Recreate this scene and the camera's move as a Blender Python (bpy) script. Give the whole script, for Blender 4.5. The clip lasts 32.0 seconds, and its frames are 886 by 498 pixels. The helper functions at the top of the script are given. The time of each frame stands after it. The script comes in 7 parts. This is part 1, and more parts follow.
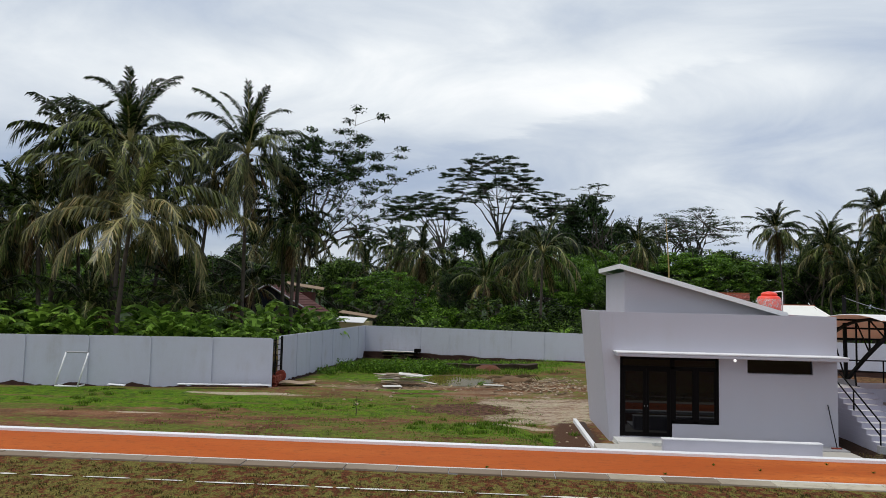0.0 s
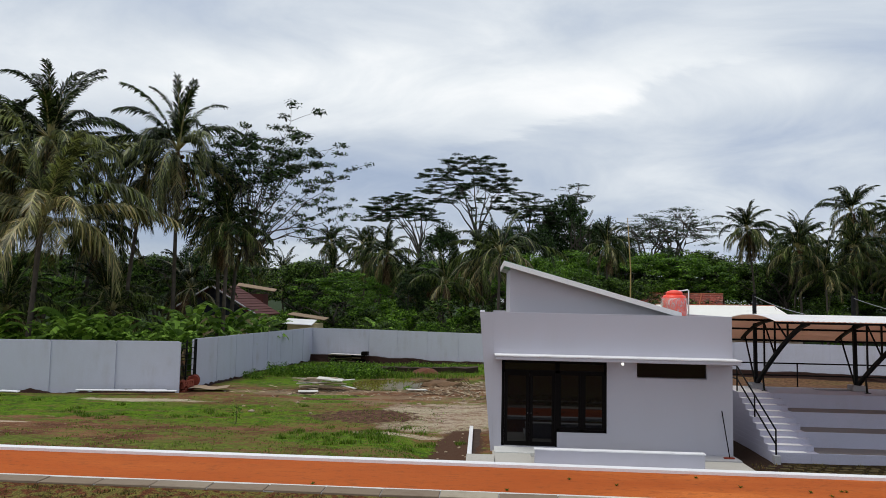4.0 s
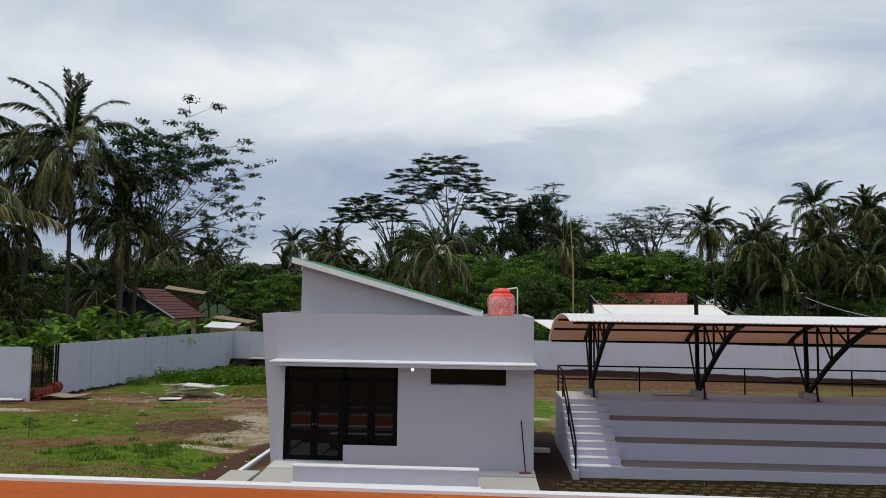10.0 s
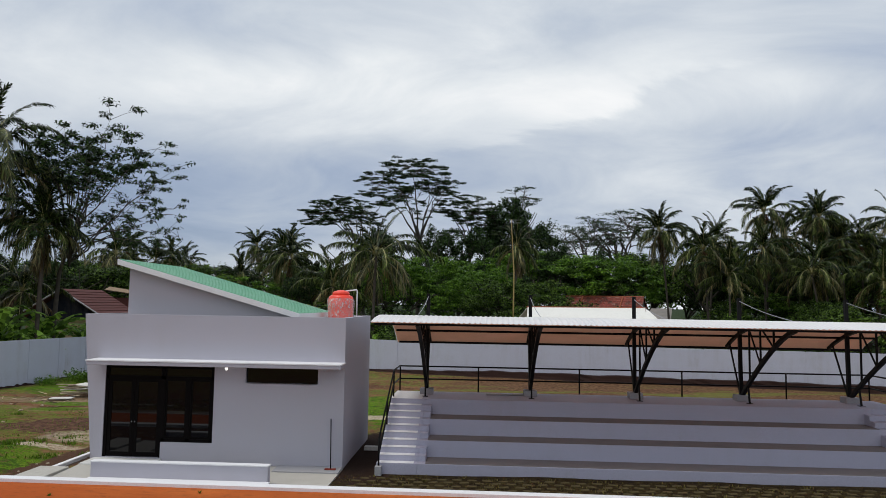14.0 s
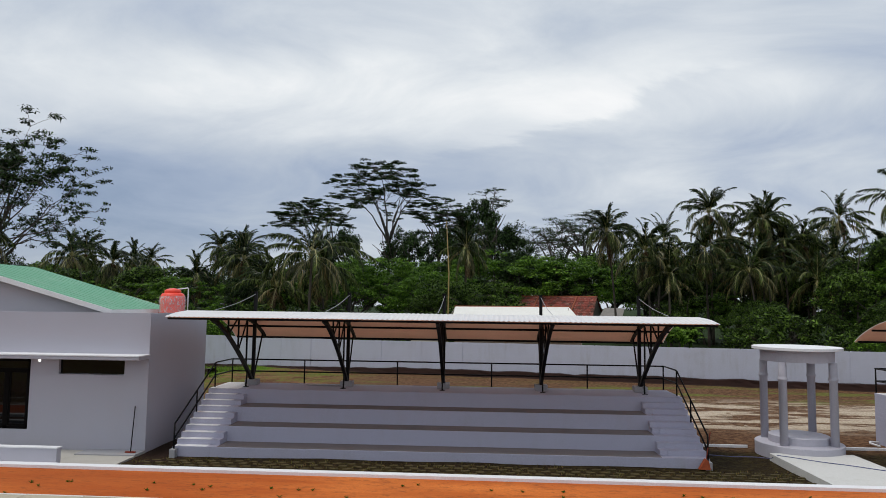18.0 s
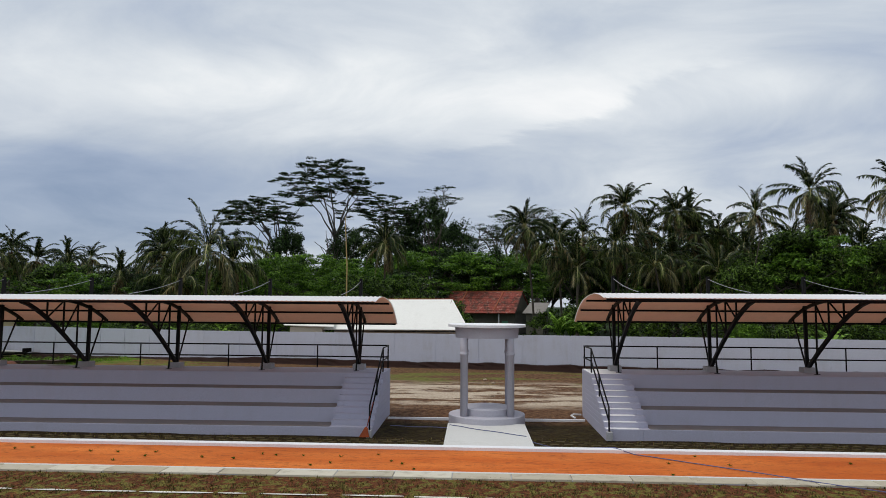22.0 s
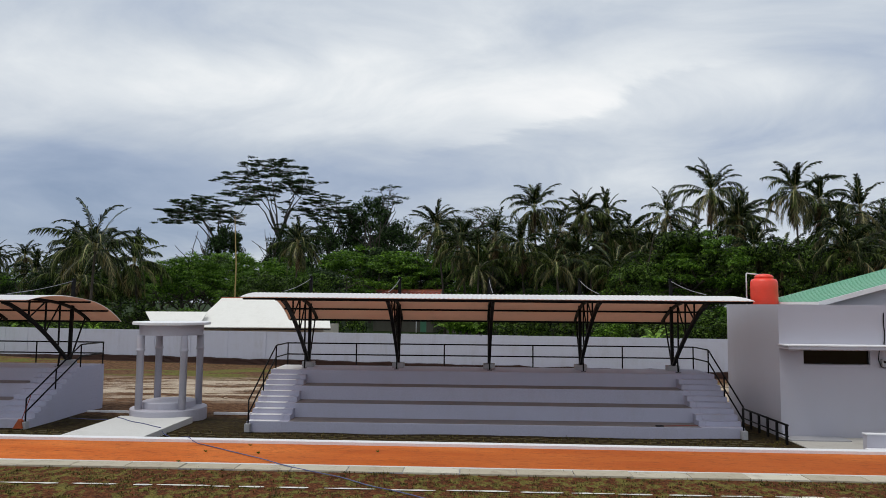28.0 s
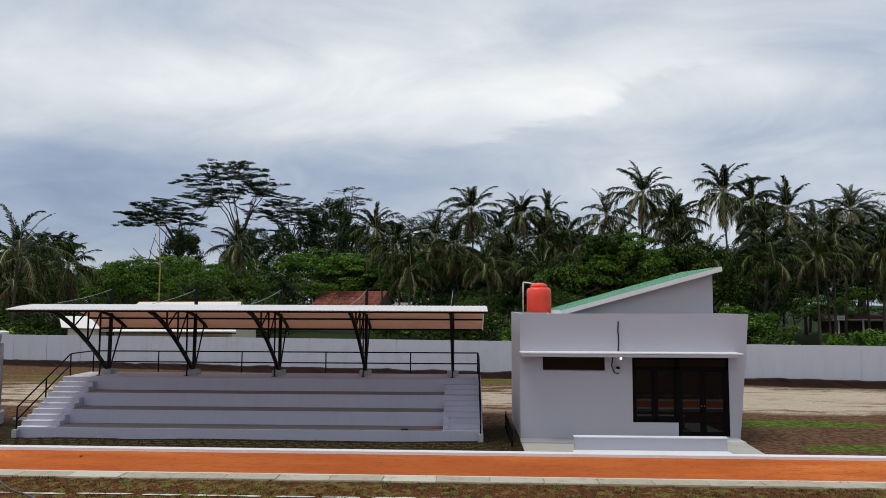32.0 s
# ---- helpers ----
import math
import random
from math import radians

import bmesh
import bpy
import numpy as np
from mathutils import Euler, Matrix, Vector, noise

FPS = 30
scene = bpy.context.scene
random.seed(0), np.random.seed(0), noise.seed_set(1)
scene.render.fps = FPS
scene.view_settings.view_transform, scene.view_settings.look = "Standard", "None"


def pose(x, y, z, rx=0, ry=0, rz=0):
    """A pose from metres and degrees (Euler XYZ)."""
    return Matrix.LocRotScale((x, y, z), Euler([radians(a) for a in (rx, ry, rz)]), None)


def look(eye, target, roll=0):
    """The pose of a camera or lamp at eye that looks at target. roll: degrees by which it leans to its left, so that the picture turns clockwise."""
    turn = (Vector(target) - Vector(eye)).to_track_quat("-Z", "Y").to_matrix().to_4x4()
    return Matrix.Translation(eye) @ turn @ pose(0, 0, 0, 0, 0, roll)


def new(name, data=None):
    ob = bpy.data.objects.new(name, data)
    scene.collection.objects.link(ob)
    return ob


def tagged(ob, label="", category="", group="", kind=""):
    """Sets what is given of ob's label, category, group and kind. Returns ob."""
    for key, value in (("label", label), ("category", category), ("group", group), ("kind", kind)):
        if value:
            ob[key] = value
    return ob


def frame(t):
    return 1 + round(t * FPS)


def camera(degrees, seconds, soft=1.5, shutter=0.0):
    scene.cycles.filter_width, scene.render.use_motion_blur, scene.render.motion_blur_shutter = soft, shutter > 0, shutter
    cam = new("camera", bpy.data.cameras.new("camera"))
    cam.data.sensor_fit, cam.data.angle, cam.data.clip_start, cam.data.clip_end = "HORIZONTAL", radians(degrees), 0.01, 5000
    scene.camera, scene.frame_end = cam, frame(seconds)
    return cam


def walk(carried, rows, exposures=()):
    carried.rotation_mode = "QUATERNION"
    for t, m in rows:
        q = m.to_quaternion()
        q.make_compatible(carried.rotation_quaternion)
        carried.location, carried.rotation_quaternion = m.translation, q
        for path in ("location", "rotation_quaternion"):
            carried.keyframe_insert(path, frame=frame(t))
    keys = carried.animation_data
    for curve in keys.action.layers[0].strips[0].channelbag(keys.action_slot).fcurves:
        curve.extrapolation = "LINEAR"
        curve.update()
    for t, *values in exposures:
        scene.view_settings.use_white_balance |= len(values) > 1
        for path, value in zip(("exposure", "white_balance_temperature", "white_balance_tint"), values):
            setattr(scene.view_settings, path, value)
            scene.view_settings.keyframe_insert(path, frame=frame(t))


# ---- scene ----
cam = camera(65.0, 32.0, soft=0.4)
PATH = [
    (0, (2.581, 0.393, 4.643), (2.456, 2.384, 4.783), 1.3),
    (0.5, (2.995, 0.594, 4.626), (2.876, 2.586, 4.765), 1.3),
    (1, (3.554, 0.893, 4.61), (3.435, 2.885, 4.751), 1.2),
    (1.5, (4.059, 1.175, 4.62), (3.941, 3.166, 4.76), 1.2),
    (2, (4.475, 1.455, 4.599), (4.36, 3.447, 4.741), 1.2),
    (2.5, (4.982, 1.683, 4.617), (4.866, 3.675, 4.759), 1.1),
    (3, (5.507, 1.922, 4.614), (5.39, 3.913, 4.758), 1.1),
    (3.5, (6.02, 2.087, 4.63), (5.906, 4.078, 4.775), 1.1),
    (5.5, (7.989, 2.862, 4.726), (7.864, 4.853, 4.875), 1.1),
    (6, (8.487, 3.125, 4.748), (8.36, 5.116, 4.895), 1.0),
    (6.5, (8.98, 3.333, 4.773), (8.856, 5.324, 4.919), 0.9),
    (7, (9.512, 3.575, 4.789), (9.387, 5.565, 4.935), 0.9),
    (7.5, (10.058, 3.809, 4.802), (9.933, 5.8, 4.948), 0.8),
    (8, (10.568, 4.035, 4.768), (10.444, 6.026, 4.916), 0.8),
    (8.5, (11.134, 4.193, 4.734), (11.014, 6.184, 4.882), 0.8),
    (9, (11.702, 4.379, 4.701), (11.584, 6.37, 4.85), 0.8),
    (9.5, (12.316, 4.499, 4.696), (12.195, 6.49, 4.846), 0.7),
    (10, (12.933, 4.567, 4.687), (12.809, 6.557, 4.839), 0.7),
    (10.5, (13.548, 4.625, 4.709), (13.425, 6.616, 4.861), 0.7),
    (11, (14.183, 4.64, 4.69), (14.059, 6.63, 4.842), 0.80),
    (11.5, (14.826, 4.605, 4.639), (14.707, 6.595, 4.794), 0.80),
    (12, (15.471, 4.55, 4.627), (15.36, 6.541, 4.783), 0.85),
    (12.5, (16.097, 4.532, 4.644), (15.988, 6.523, 4.799), 1.00),
    (13, (16.779, 4.456, 4.688), (16.672, 6.446, 4.845), 0.95),
    (13.5, (17.534, 4.339, 4.739), (17.427, 6.33, 4.898), 0.95),
    (14, (18.205, 4.254, 4.736), (18.097, 6.244, 4.895), 0.90),
    (14.5, (18.876, 4.07, 4.698), (18.772, 6.061, 4.859), 0.80),
    (16.5, (21.703, 3.332, 4.602), (21.606, 5.323, 4.767), 0.80),
    (17, (22.489, 3.212, 4.707), (22.392, 5.203, 4.87), 0.90),
    (17.5, (23.611, 3.005, 4.717), (23.509, 4.996, 4.882), 0.80),
    (18, (24.706, 2.841, 4.657), (24.6, 4.832, 4.82), 0.75),
    (18.5, (25.811, 2.674, 4.621), (25.714, 4.665, 4.784), 0.95),
    (19, (27.03, 2.583, 4.579), (26.938, 4.574, 4.741), 0.85),
    (19.5, (28.376, 2.446, 4.531), (28.288, 4.437, 4.694), 0.70),
    (20, (29.65, 2.344, 4.473), (29.562, 4.336, 4.636), 0.50),
    (20.5, (30.92, 2.205, 4.419), (30.832, 4.197, 4.582), 0.50),
    (21, (32.158, 2.065, 4.367), (32.074, 4.056, 4.531), 0.40),
    (21.5, (33.48, 1.941, 4.247), (33.395, 3.932, 4.41), 0.5),
    (22, (34.688, 1.919, 4.113), (34.602, 3.91, 4.275), 0.4),
    (22.5, (35.864, 1.905, 3.994), (35.782, 3.896, 4.158), 0.4),
    (23, (36.975, 1.849, 4.003), (36.892, 3.841, 4.165), 0.3),
    (23.5, (38.147, 1.858, 3.995), (38.064, 3.85, 4.156), 0.5),
    (24, (39.159, 1.917, 3.993), (39.08, 3.909, 4.153), 0.4),
    (24.5, (40.116, 1.901, 4.03), (40.042, 3.894, 4.188), 0.4),
    (25, (41.081, 1.798, 4.072), (41.013, 3.791, 4.229), 0.4),
    (25.5, (41.953, 1.7, 4.097), (41.891, 3.693, 4.253), 0.4),
    (27.5, (45.272, 1.225, 4.151), (45.203, 3.217, 4.31), 0.4),
    (28, (46.103, 1.101, 4.209), (46.032, 3.094, 4.367), 0.5),
    (28.5, (46.96, 0.968, 4.268), (46.888, 2.96, 4.426), 0.5),
    (29, (47.936, 0.833, 4.346), (47.868, 2.825, 4.503), 0.5),
    (29.5, (48.876, 0.707, 4.431), (48.811, 2.7, 4.587), 0.5),
    (30, (49.872, 0.581, 4.517), (49.808, 2.574, 4.672), 0.4),
    (30.5, (50.958, 0.429, 4.62), (50.892, 2.422, 4.774), 0.4),
    (31, (52.138, 0.307, 4.711), (52.073, 2.301, 4.864), 0.3),
    (31.5, (53.323, 0.232, 4.707), (53.256, 2.224, 4.862), 0.2),
    (32, (54.457, 0.111, 4.662), (54.392, 2.104, 4.816), 0.2),
]
walk(cam, [(t, look(eye, target, roll)) for t, eye, target, roll in PATH], [(0, 0.14), (7, 0.07), (14, 0.0), (32, 0.0)])

# ---- world, sun, exposure ----
SUN_EL, SUN_AZ = 72.0, 205.0   # degrees; azimuth from +x, counter-clockwise
world = bpy.data.worlds.new("overcast_sky")
scene.world = world
world.use_nodes = True
wn, wl = world.node_tree.nodes, world.node_tree.links
wn.clear()


def wmath(op, a, b=None):
    n = wn.new("ShaderNodeMath")
    n.operation = op
    for i, v in enumerate((a, b)):
        if v is None:
            continue
        if isinstance(v, (int, float)):
            n.inputs[i].default_value = v
        else:
            wl.new(v, n.inputs[i])
    return n.outputs[0]


def wramp(fac, stops, ease="EASE"):
    n = wn.new("ShaderNodeValToRGB")
    n.color_ramp.interpolation = ease
    e = n.color_ramp.elements
    while len(e) < len(stops):
        e.new(0.5)
    for el, (p, c) in zip(e, stops):
        el.position = p
        el.color = (*c, 1) if isinstance(c, tuple) else (c, c, c, 1)
    wl.new(fac, n.inputs[0])
    return n.outputs[0]


def wmix(fac, a, b, mode="MIX"):
    n = wn.new("ShaderNodeMix")
    n.data_type = "RGBA"
    n.blend_type = mode
    for sock, v in ((n.inputs[0], fac), (n.inputs[6], a), (n.inputs[7], b)):
        if isinstance(v, (int, float)):
            sock.default_value = v
        elif isinstance(v, tuple):
            sock.default_value = (*v, 1)
        else:
            wl.new(v, sock)
    return n.outputs[2]


tc = wn.new("ShaderNodeTexCoord")
sep = wn.new("ShaderNodeSeparateXYZ")
wl.new(tc.outputs["Generated"], sep.inputs[0])
up = wmath("MAXIMUM", sep.outputs[2], 0.0)
# cloud sheet: directions laid on a flat layer high above
lift = wmath("ADD", up, 0.30)
cx, cy = wmath("DIVIDE", sep.outputs[0], lift), wmath("DIVIDE", sep.outputs[1], lift)
flat = wn.new("ShaderNodeCombineXYZ")
wl.new(cx, flat.inputs[0]), wl.new(cy, flat.inputs[1])


def wnoise(scale, detail, rough, sx=1.0, sy=1.0, rot=0.0, off=(0, 0, 0), dist=0.0):
    mp = wn.new("ShaderNodeMapping")
    mp.inputs["Scale"].default_value = (sx, sy, 1)
    mp.inputs["Rotation"].default_value = (0, 0, radians(rot))
    mp.inputs["Location"].default_value = off
    wl.new(flat.outputs[0], mp.inputs[0])
    n = wn.new("ShaderNodeTexNoise")
    n.inputs["Scale"].default_value, n.inputs["Detail"].default_value = scale, detail
    n.inputs["Roughness"].default_value, n.inputs["Distortion"].default_value = rough, dist
    wl.new(mp.outputs[0], n.inputs["Vector"])
    return n.outputs[0]


big = wnoise(0.8, 4.0, 0.5, 0.7, 1.0, 24, (3.1, 0.4, 0), 0.6)
streak = wnoise(2.6, 7.0, 0.58, 0.75, 1.0, 35, (1.7, 5.2, 0), 0.5)
mixc = wmath("ADD", wmath("ADD", wmath("MULTIPLY", big, 0.34), wmath("MULTIPLY", streak, 0.44)), 0.125)
su_, sv_ = wmath("DIVIDE", sep.outputs[0], wmath("MAXIMUM", wmath("ABSOLUTE", sep.outputs[1]), 0.15)), wmath("DIVIDE", sep.outputs[2], wmath("MAXIMUM", wmath("ABSOLUTE", sep.outputs[1]), 0.15))
# broad lighter and darker banks of cloud
for u0, v0, wu, wv, amp in ((-0.28, 0.31, 0.36, 0.075, 0.12), (0.12, 0.30, 0.16, 0.05, 0.02), (0.42, 0.33, 0.22, 0.04, 0.07), (-0.60, 0.16, 0.42, 0.11, -0.20), (0.60, 0.38, 0.20, 0.05, -0.16), (0.62, 0.26, 0.26, 0.05, -0.05), (0.30, 0.23, 0.34, 0.04, -0.05), (-0.10, 0.15, 0.30, 0.06, -0.05), (-0.2, 0.44, 0.5, 0.05, -0.04), (0.55, 0.20, 0.2, 0.04, 0.06)):
    du, dv = wmath("MULTIPLY", wmath("SUBTRACT", su_, u0), 1 / wu), wmath("MULTIPLY", wmath("SUBTRACT", sv_, v0), 1 / wv)
    bank = wmath("MULTIPLY", wmath("POWER", 2.718, wmath("MULTIPLY", wmath("ADD", wmath("MULTIPLY", du, du), wmath("MULTIPLY", dv, dv)), -1.0)), amp)
    mixc = wmath("ADD", mixc, bank)
mixc = wmath("SUBTRACT", mixc, wmath("MULTIPLY", wmath("MINIMUM", wmath("MAXIMUM", su_, -1.0), 1.0), 0.07))
# a bright bank with a ragged lower edge that climbs across the sky, grey cloud below it
slope = wmath("SUBTRACT", wmath("SUBTRACT", sv_, 0.225), wmath("MULTIPLY", su_, 0.36))
slope = wmath("ADD", slope, wmath("MULTIPLY", wmath("SUBTRACT", streak, 0.5), 0.16))
du, dv = wmath("MULTIPLY", wmath("SUBTRACT", su_, 0.16), 4.6), wmath("MULTIPLY", wmath("SUBTRACT", slope, 0.012), 15.0)
near_edge = wmath("POWER", 2.718, wmath("MULTIPLY", wmath("ADD", wmath("MULTIPLY", du, du), wmath("MULTIPLY", dv, dv)), -1.0))
step_ = wramp(wmath("ADD", wmath("MULTIPLY", slope, 8.0), 0.5), [(0.40, 0.0), (0.56, 1.0)])
mixc = wmath("ADD", mixc, wmath("MULTIPLY", near_edge, wmath("SUBTRACT", wmath("MULTIPLY", step_, 0.085), 0.02)))
mixc = wmath("ADD", wmath("MULTIPLY", mixc, 0.8), 0.108)
cloud = wramp(mixc, [(0.26, (0.21, 0.29, 0.44)), (0.41, (0.40, 0.475, 0.61)), (0.50, (0.57, 0.63, 0.71)), (0.60, (0.78, 0.82, 0.855)), (0.69, (1.0, 1.0, 1.0))], "LINEAR")
sky = wn.new("ShaderNodeTexSky")
sky.sky_type = "NISHITA"
sky.sun_disc = False
sky.sun_elevation, sky.sun_rotation = radians(SUN_EL), radians(90 - SUN_AZ)
blue = wmix(1.0, sky.outputs[0], (0.09, 0.09, 0.09), "MULTIPLY")
# the low rim of the sky is open and bluish on one side
low = wramp(up, [(0.0, 0.45), (0.16, 0.3), (0.30, 0.0)])
side = wramp(wmath("ADD", wmath("MULTIPLY", sep.outputs[0], 0.5), 0.5), [(0.25, 1.0), (0.48, 0.55), (0.68, 0.0)])
gap = wmath("MULTIPLY", low, side)
both = wmix(gap, cloud, wmix(0.55, blue, (0.24, 0.30, 0.44)))
bg = wn.new("ShaderNodeBackground")
bg.inputs[1].default_value = 1.0
wl.new(both, bg.inputs[0])
wo = wn.new("ShaderNodeOutputWorld")
wl.new(bg.outputs[0], wo.inputs[0])

sun = new("sun", bpy.data.lights.new("sun", "SUN"))
sun.data.energy, sun.data.angle, sun.data.color = 1.5, radians(18), (1.0, 0.96, 0.9)
sd = Vector((math.cos(radians(SUN_AZ)) * math.cos(radians(SUN_EL)), math.sin(radians(SUN_AZ)) * math.cos(radians(SUN_EL)), math.sin(radians(SUN_EL))))
sun.matrix_world = look(sd * 80, (0, 0, 0))
scene.view_settings.exposure = 0.0


# ---- materials ----
class Mat:
    """A small builder of node materials in object or world space."""

    def __init__(self, name, rough=0.8, metal=0.0, spec=0.3):
        self.m = bpy.data.materials.new(name)
        self.m.use_nodes = True
        self.n, self.l = self.m.node_tree.nodes, self.m.node_tree.links
        self.b = self.n["Principled BSDF"]
        self.b.inputs["Roughness"].default_value = rough
        self.b.inputs["Metallic"].default_value = metal
        self.b.inputs["Specular IOR Level"].default_value = spec
        self.geo = self.n.new("ShaderNodeNewGeometry")
        self.pos = self.geo.outputs["Position"]

    def put(self, sock, v):
        if isinstance(v, (int, float)):
            sock.default_value = v
        elif isinstance(v, tuple):
            sock.default_value = (*v, 1) if len(v) == 3 and sock.type == "RGBA" else v
        else:
            self.l.new(v, sock)

    def noise(self, scale, detail=4.0, rough=0.6, stretch=None, off=(0, 0, 0), local=False, dist=0.0):
        src = self.pos
        if local:
            src = self.n.new("ShaderNodeTexCoord").outputs["Object"]
        mp = self.n.new("ShaderNodeMapping")
        mp.inputs["Scale"].default_value = stretch or (1, 1, 1)
        mp.inputs["Location"].default_value = off
        self.l.new(src, mp.inputs[0])
        t = self.n.new("ShaderNodeTexNoise")
        t.inputs["Scale"].default_value, t.inputs["Detail"].default_value = scale, detail
        t.inputs["Roughness"].default_value, t.inputs["Distortion"].default_value = rough, dist
        self.l.new(mp.outputs[0], t.inputs["Vector"])
        return t.outputs[0]

    def ramp(self, fac, stops, ease="LINEAR"):
        r = self.n.new("ShaderNodeValToRGB")
        r.color_ramp.interpolation = ease
        e = r.color_ramp.elements
        while len(e) < len(stops):
            e.new(0.5)
        for el, (p, c) in zip(e, stops):
            el.position = p
            el.color = (*c, 1) if isinstance(c, tuple) else (c, c, c, 1)
        self.l.new(fac, r.inputs[0])
        return r.outputs[0]

    def mix(self, fac, a, b, mode="MIX"):
        x = self.n.new("ShaderNodeMix")
        x.data_type, x.blend_type = "RGBA", mode
        self.put(x.inputs[0], fac), self.put(x.inputs[6], a), self.put(x.inputs[7], b)
        return x.outputs[2]

    def math(self, op, a, b=0.0):
        x = self.n.new("ShaderNodeMath")
        x.operation = op
        self.put(x.inputs[0], a), self.put(x.inputs[1], b)
        return x.outputs[0]

    def xyz(self, local=False):
        s = self.n.new("ShaderNodeSeparateXYZ")
        self.l.new(self.n.new("ShaderNodeTexCoord").outputs["Object"] if local else self.pos, s.inputs[0])
        return s.outputs

    def rand(self):
        return self.n.new("ShaderNodeObjectInfo").outputs["Random"]

    def island(self):
        return self.geo.outputs["Random Per Island"]

    def bump(self, height, strength=0.3, dist=0.02):
        u = self.n.new("ShaderNodeBump")
        u.inputs["Strength"].default_value, u.inputs["Distance"].default_value = strength, dist
        self.l.new(height, u.inputs["Height"])
        self.l.new(u.outputs[0], self.b.inputs["Normal"])

    def done(self, colour):
        self.put(self.b.inputs["Base Color"], colour)
        return self.m


def painted(name, c, dirt=(0.30, 0.27, 0.24), amount=0.35, rough=0.75, grain=45.0, bump=0.3):
    """Painted render: grain, faint blotches and dirty runs."""
    k = Mat(name, rough)
    blot = k.noise(0.7, 5, 0.65)
    runs = k.noise(2.2, 5, 0.7, (1.0, 1.0, 0.12))
    f = k.math("MULTIPLY", k.ramp(blot, [(0.42, 0.0), (0.75, 1.0)]), k.ramp(runs, [(0.42, 0.0), (0.72, 1.0)]))
    fine = k.noise(grain, 3, 0.6)
    base = k.mix(k.ramp(fine, [(0.3, 0.0), (0.7, 1.0)]), tuple(v * 0.88 for v in c), tuple(min(1, v * 1.09) for v in c))
    col = k.mix(k.math("MULTIPLY", f, amount), base, dirt)
    k.bump(fine, bump, 0.01)
    return k.done(col)


def plain(name, c, rough=0.6, metal=0.0, vary=0.12, scale=8.0, spec=0.3, bump=0.0):
    k = Mat(name, rough, metal, spec)
    a, b = k.noise(scale, 5, 0.6, local=True), k.noise(scale * 7, 3, 0.6, local=True)
    f = k.math("ADD", k.math("MULTIPLY", a, 0.65), k.math("MULTIPLY", b, 0.35))
    col = k.mix(k.ramp(f, [(0.32, 0.0), (0.68, 1.0)]), tuple(v * (1 - vary) for v in c), tuple(min(1, v * (1 + vary)) for v in c))
    if bump:
        k.bump(f, bump, 0.01)
    return k.done(col)


M_WALL = painted("pale_wall_paint", (0.45, 0.44, 0.50), amount=0.25)
M_FENCE = painted("boundary_wall_paint", (0.52, 0.53, 0.62), amount=0.55)
M_STAND = painted("stand_paint", (0.42, 0.415, 0.52), amount=0.35)
M_WHITE = painted("white_paint", (0.78, 0.78, 0.80), amount=0.2, rough=0.6)
M_CONC = painted("bare_concrete", (0.46, 0.44, 0.40), dirt=(0.25, 0.22, 0.18), amount=0.6, rough=0.9, grain=30)
M_PALE = painted("pale_concrete", (0.60, 0.60, 0.58), dirt=(0.35, 0.32, 0.28), amount=0.5, rough=0.9, grain=30)
M_FOOT = painted("grey_concrete", (0.36, 0.36, 0.38), amount=0.4, rough=0.9, grain=30)
M_BLACK = plain("black_steel_paint", (0.006, 0.0055, 0.006), 0.55, 0.0, 0.3, 6, 0.12)
M_ROOF = plain("white_metal_sheet", (0.84, 0.85, 0.86), 0.4, 0.0, 0.05, 1.0)
M_SOFFIT = painted("tan_roof_underside", (0.86, 0.48, 0.33), dirt=(0.25, 0.14, 0.09), amount=0.6, rough=0.6)


def lets_light(m, amount, colour):
    """Thin plastic sheet: part of the light passes through it."""
    n, l = m.node_tree.nodes, m.node_tree.links
    t, mx = n.new("ShaderNodeBsdfTranslucent"), n.new("ShaderNodeMixShader")
    t.inputs[0].default_value = (*colour, 1)
    mx.inputs[0].default_value = amount
    l.new(n["Principled BSDF"].outputs[0], mx.inputs[1]), l.new(t.outputs[0], mx.inputs[2])
    l.new(mx.outputs[0], n["Material Output"].inputs[0])


lets_light(M_ROOF, 0.22, (0.9, 0.86, 0.8))
lets_light(M_SOFFIT, 0.45, (0.95, 0.62, 0.46))
M_GREEN = painted("green_roof_sheet", (0.13, 0.36, 0.22), dirt=(0.45, 0.5, 0.45), amount=0.5, rough=0.5)
M_GLASS = Mat("dark_tinted_glass", 0.03, 0.0, 0.42).done((0.003, 0.003, 0.004))
M_FRAME = plain("dark_brown_frame", (0.005, 0.004, 0.004), 0.6, 0, 0.2, 8, 0.05)
M_TANK_RED = plain("red_plastic", (0.86, 0.065, 0.035), 0.35, 0, 0.08, 3.0, 0.5)
M_PIPE = plain("white_pvc", (0.72, 0.72, 0.72), 0.4)
M_RUST = plain("rusty_red_steel", (0.20, 0.035, 0.02), 0.8, 0, 0.4, 5)
M_BOARD = plain("bleached_board", (0.62, 0.6, 0.56), 0.8, 0, 0.2, 4)
M_WOOD = plain("weathered_wood", (0.24, 0.17, 0.11), 0.85, 0, 0.3, 5)
M_PLANK = plain("greyed_plank", (0.36, 0.29, 0.21), 0.85, 0, 0.35, 5)
M_BAMBOO = plain("dry_bamboo", (0.36, 0.26, 0.10), 0.6, 0, 0.3, 3)
M_WIRE = plain("steel_cable", (0.30, 0.30, 0.32), 0.5, 0.3)
M_HOSE = plain("blue_hose", (0.10, 0.11, 0.23), 0.5)
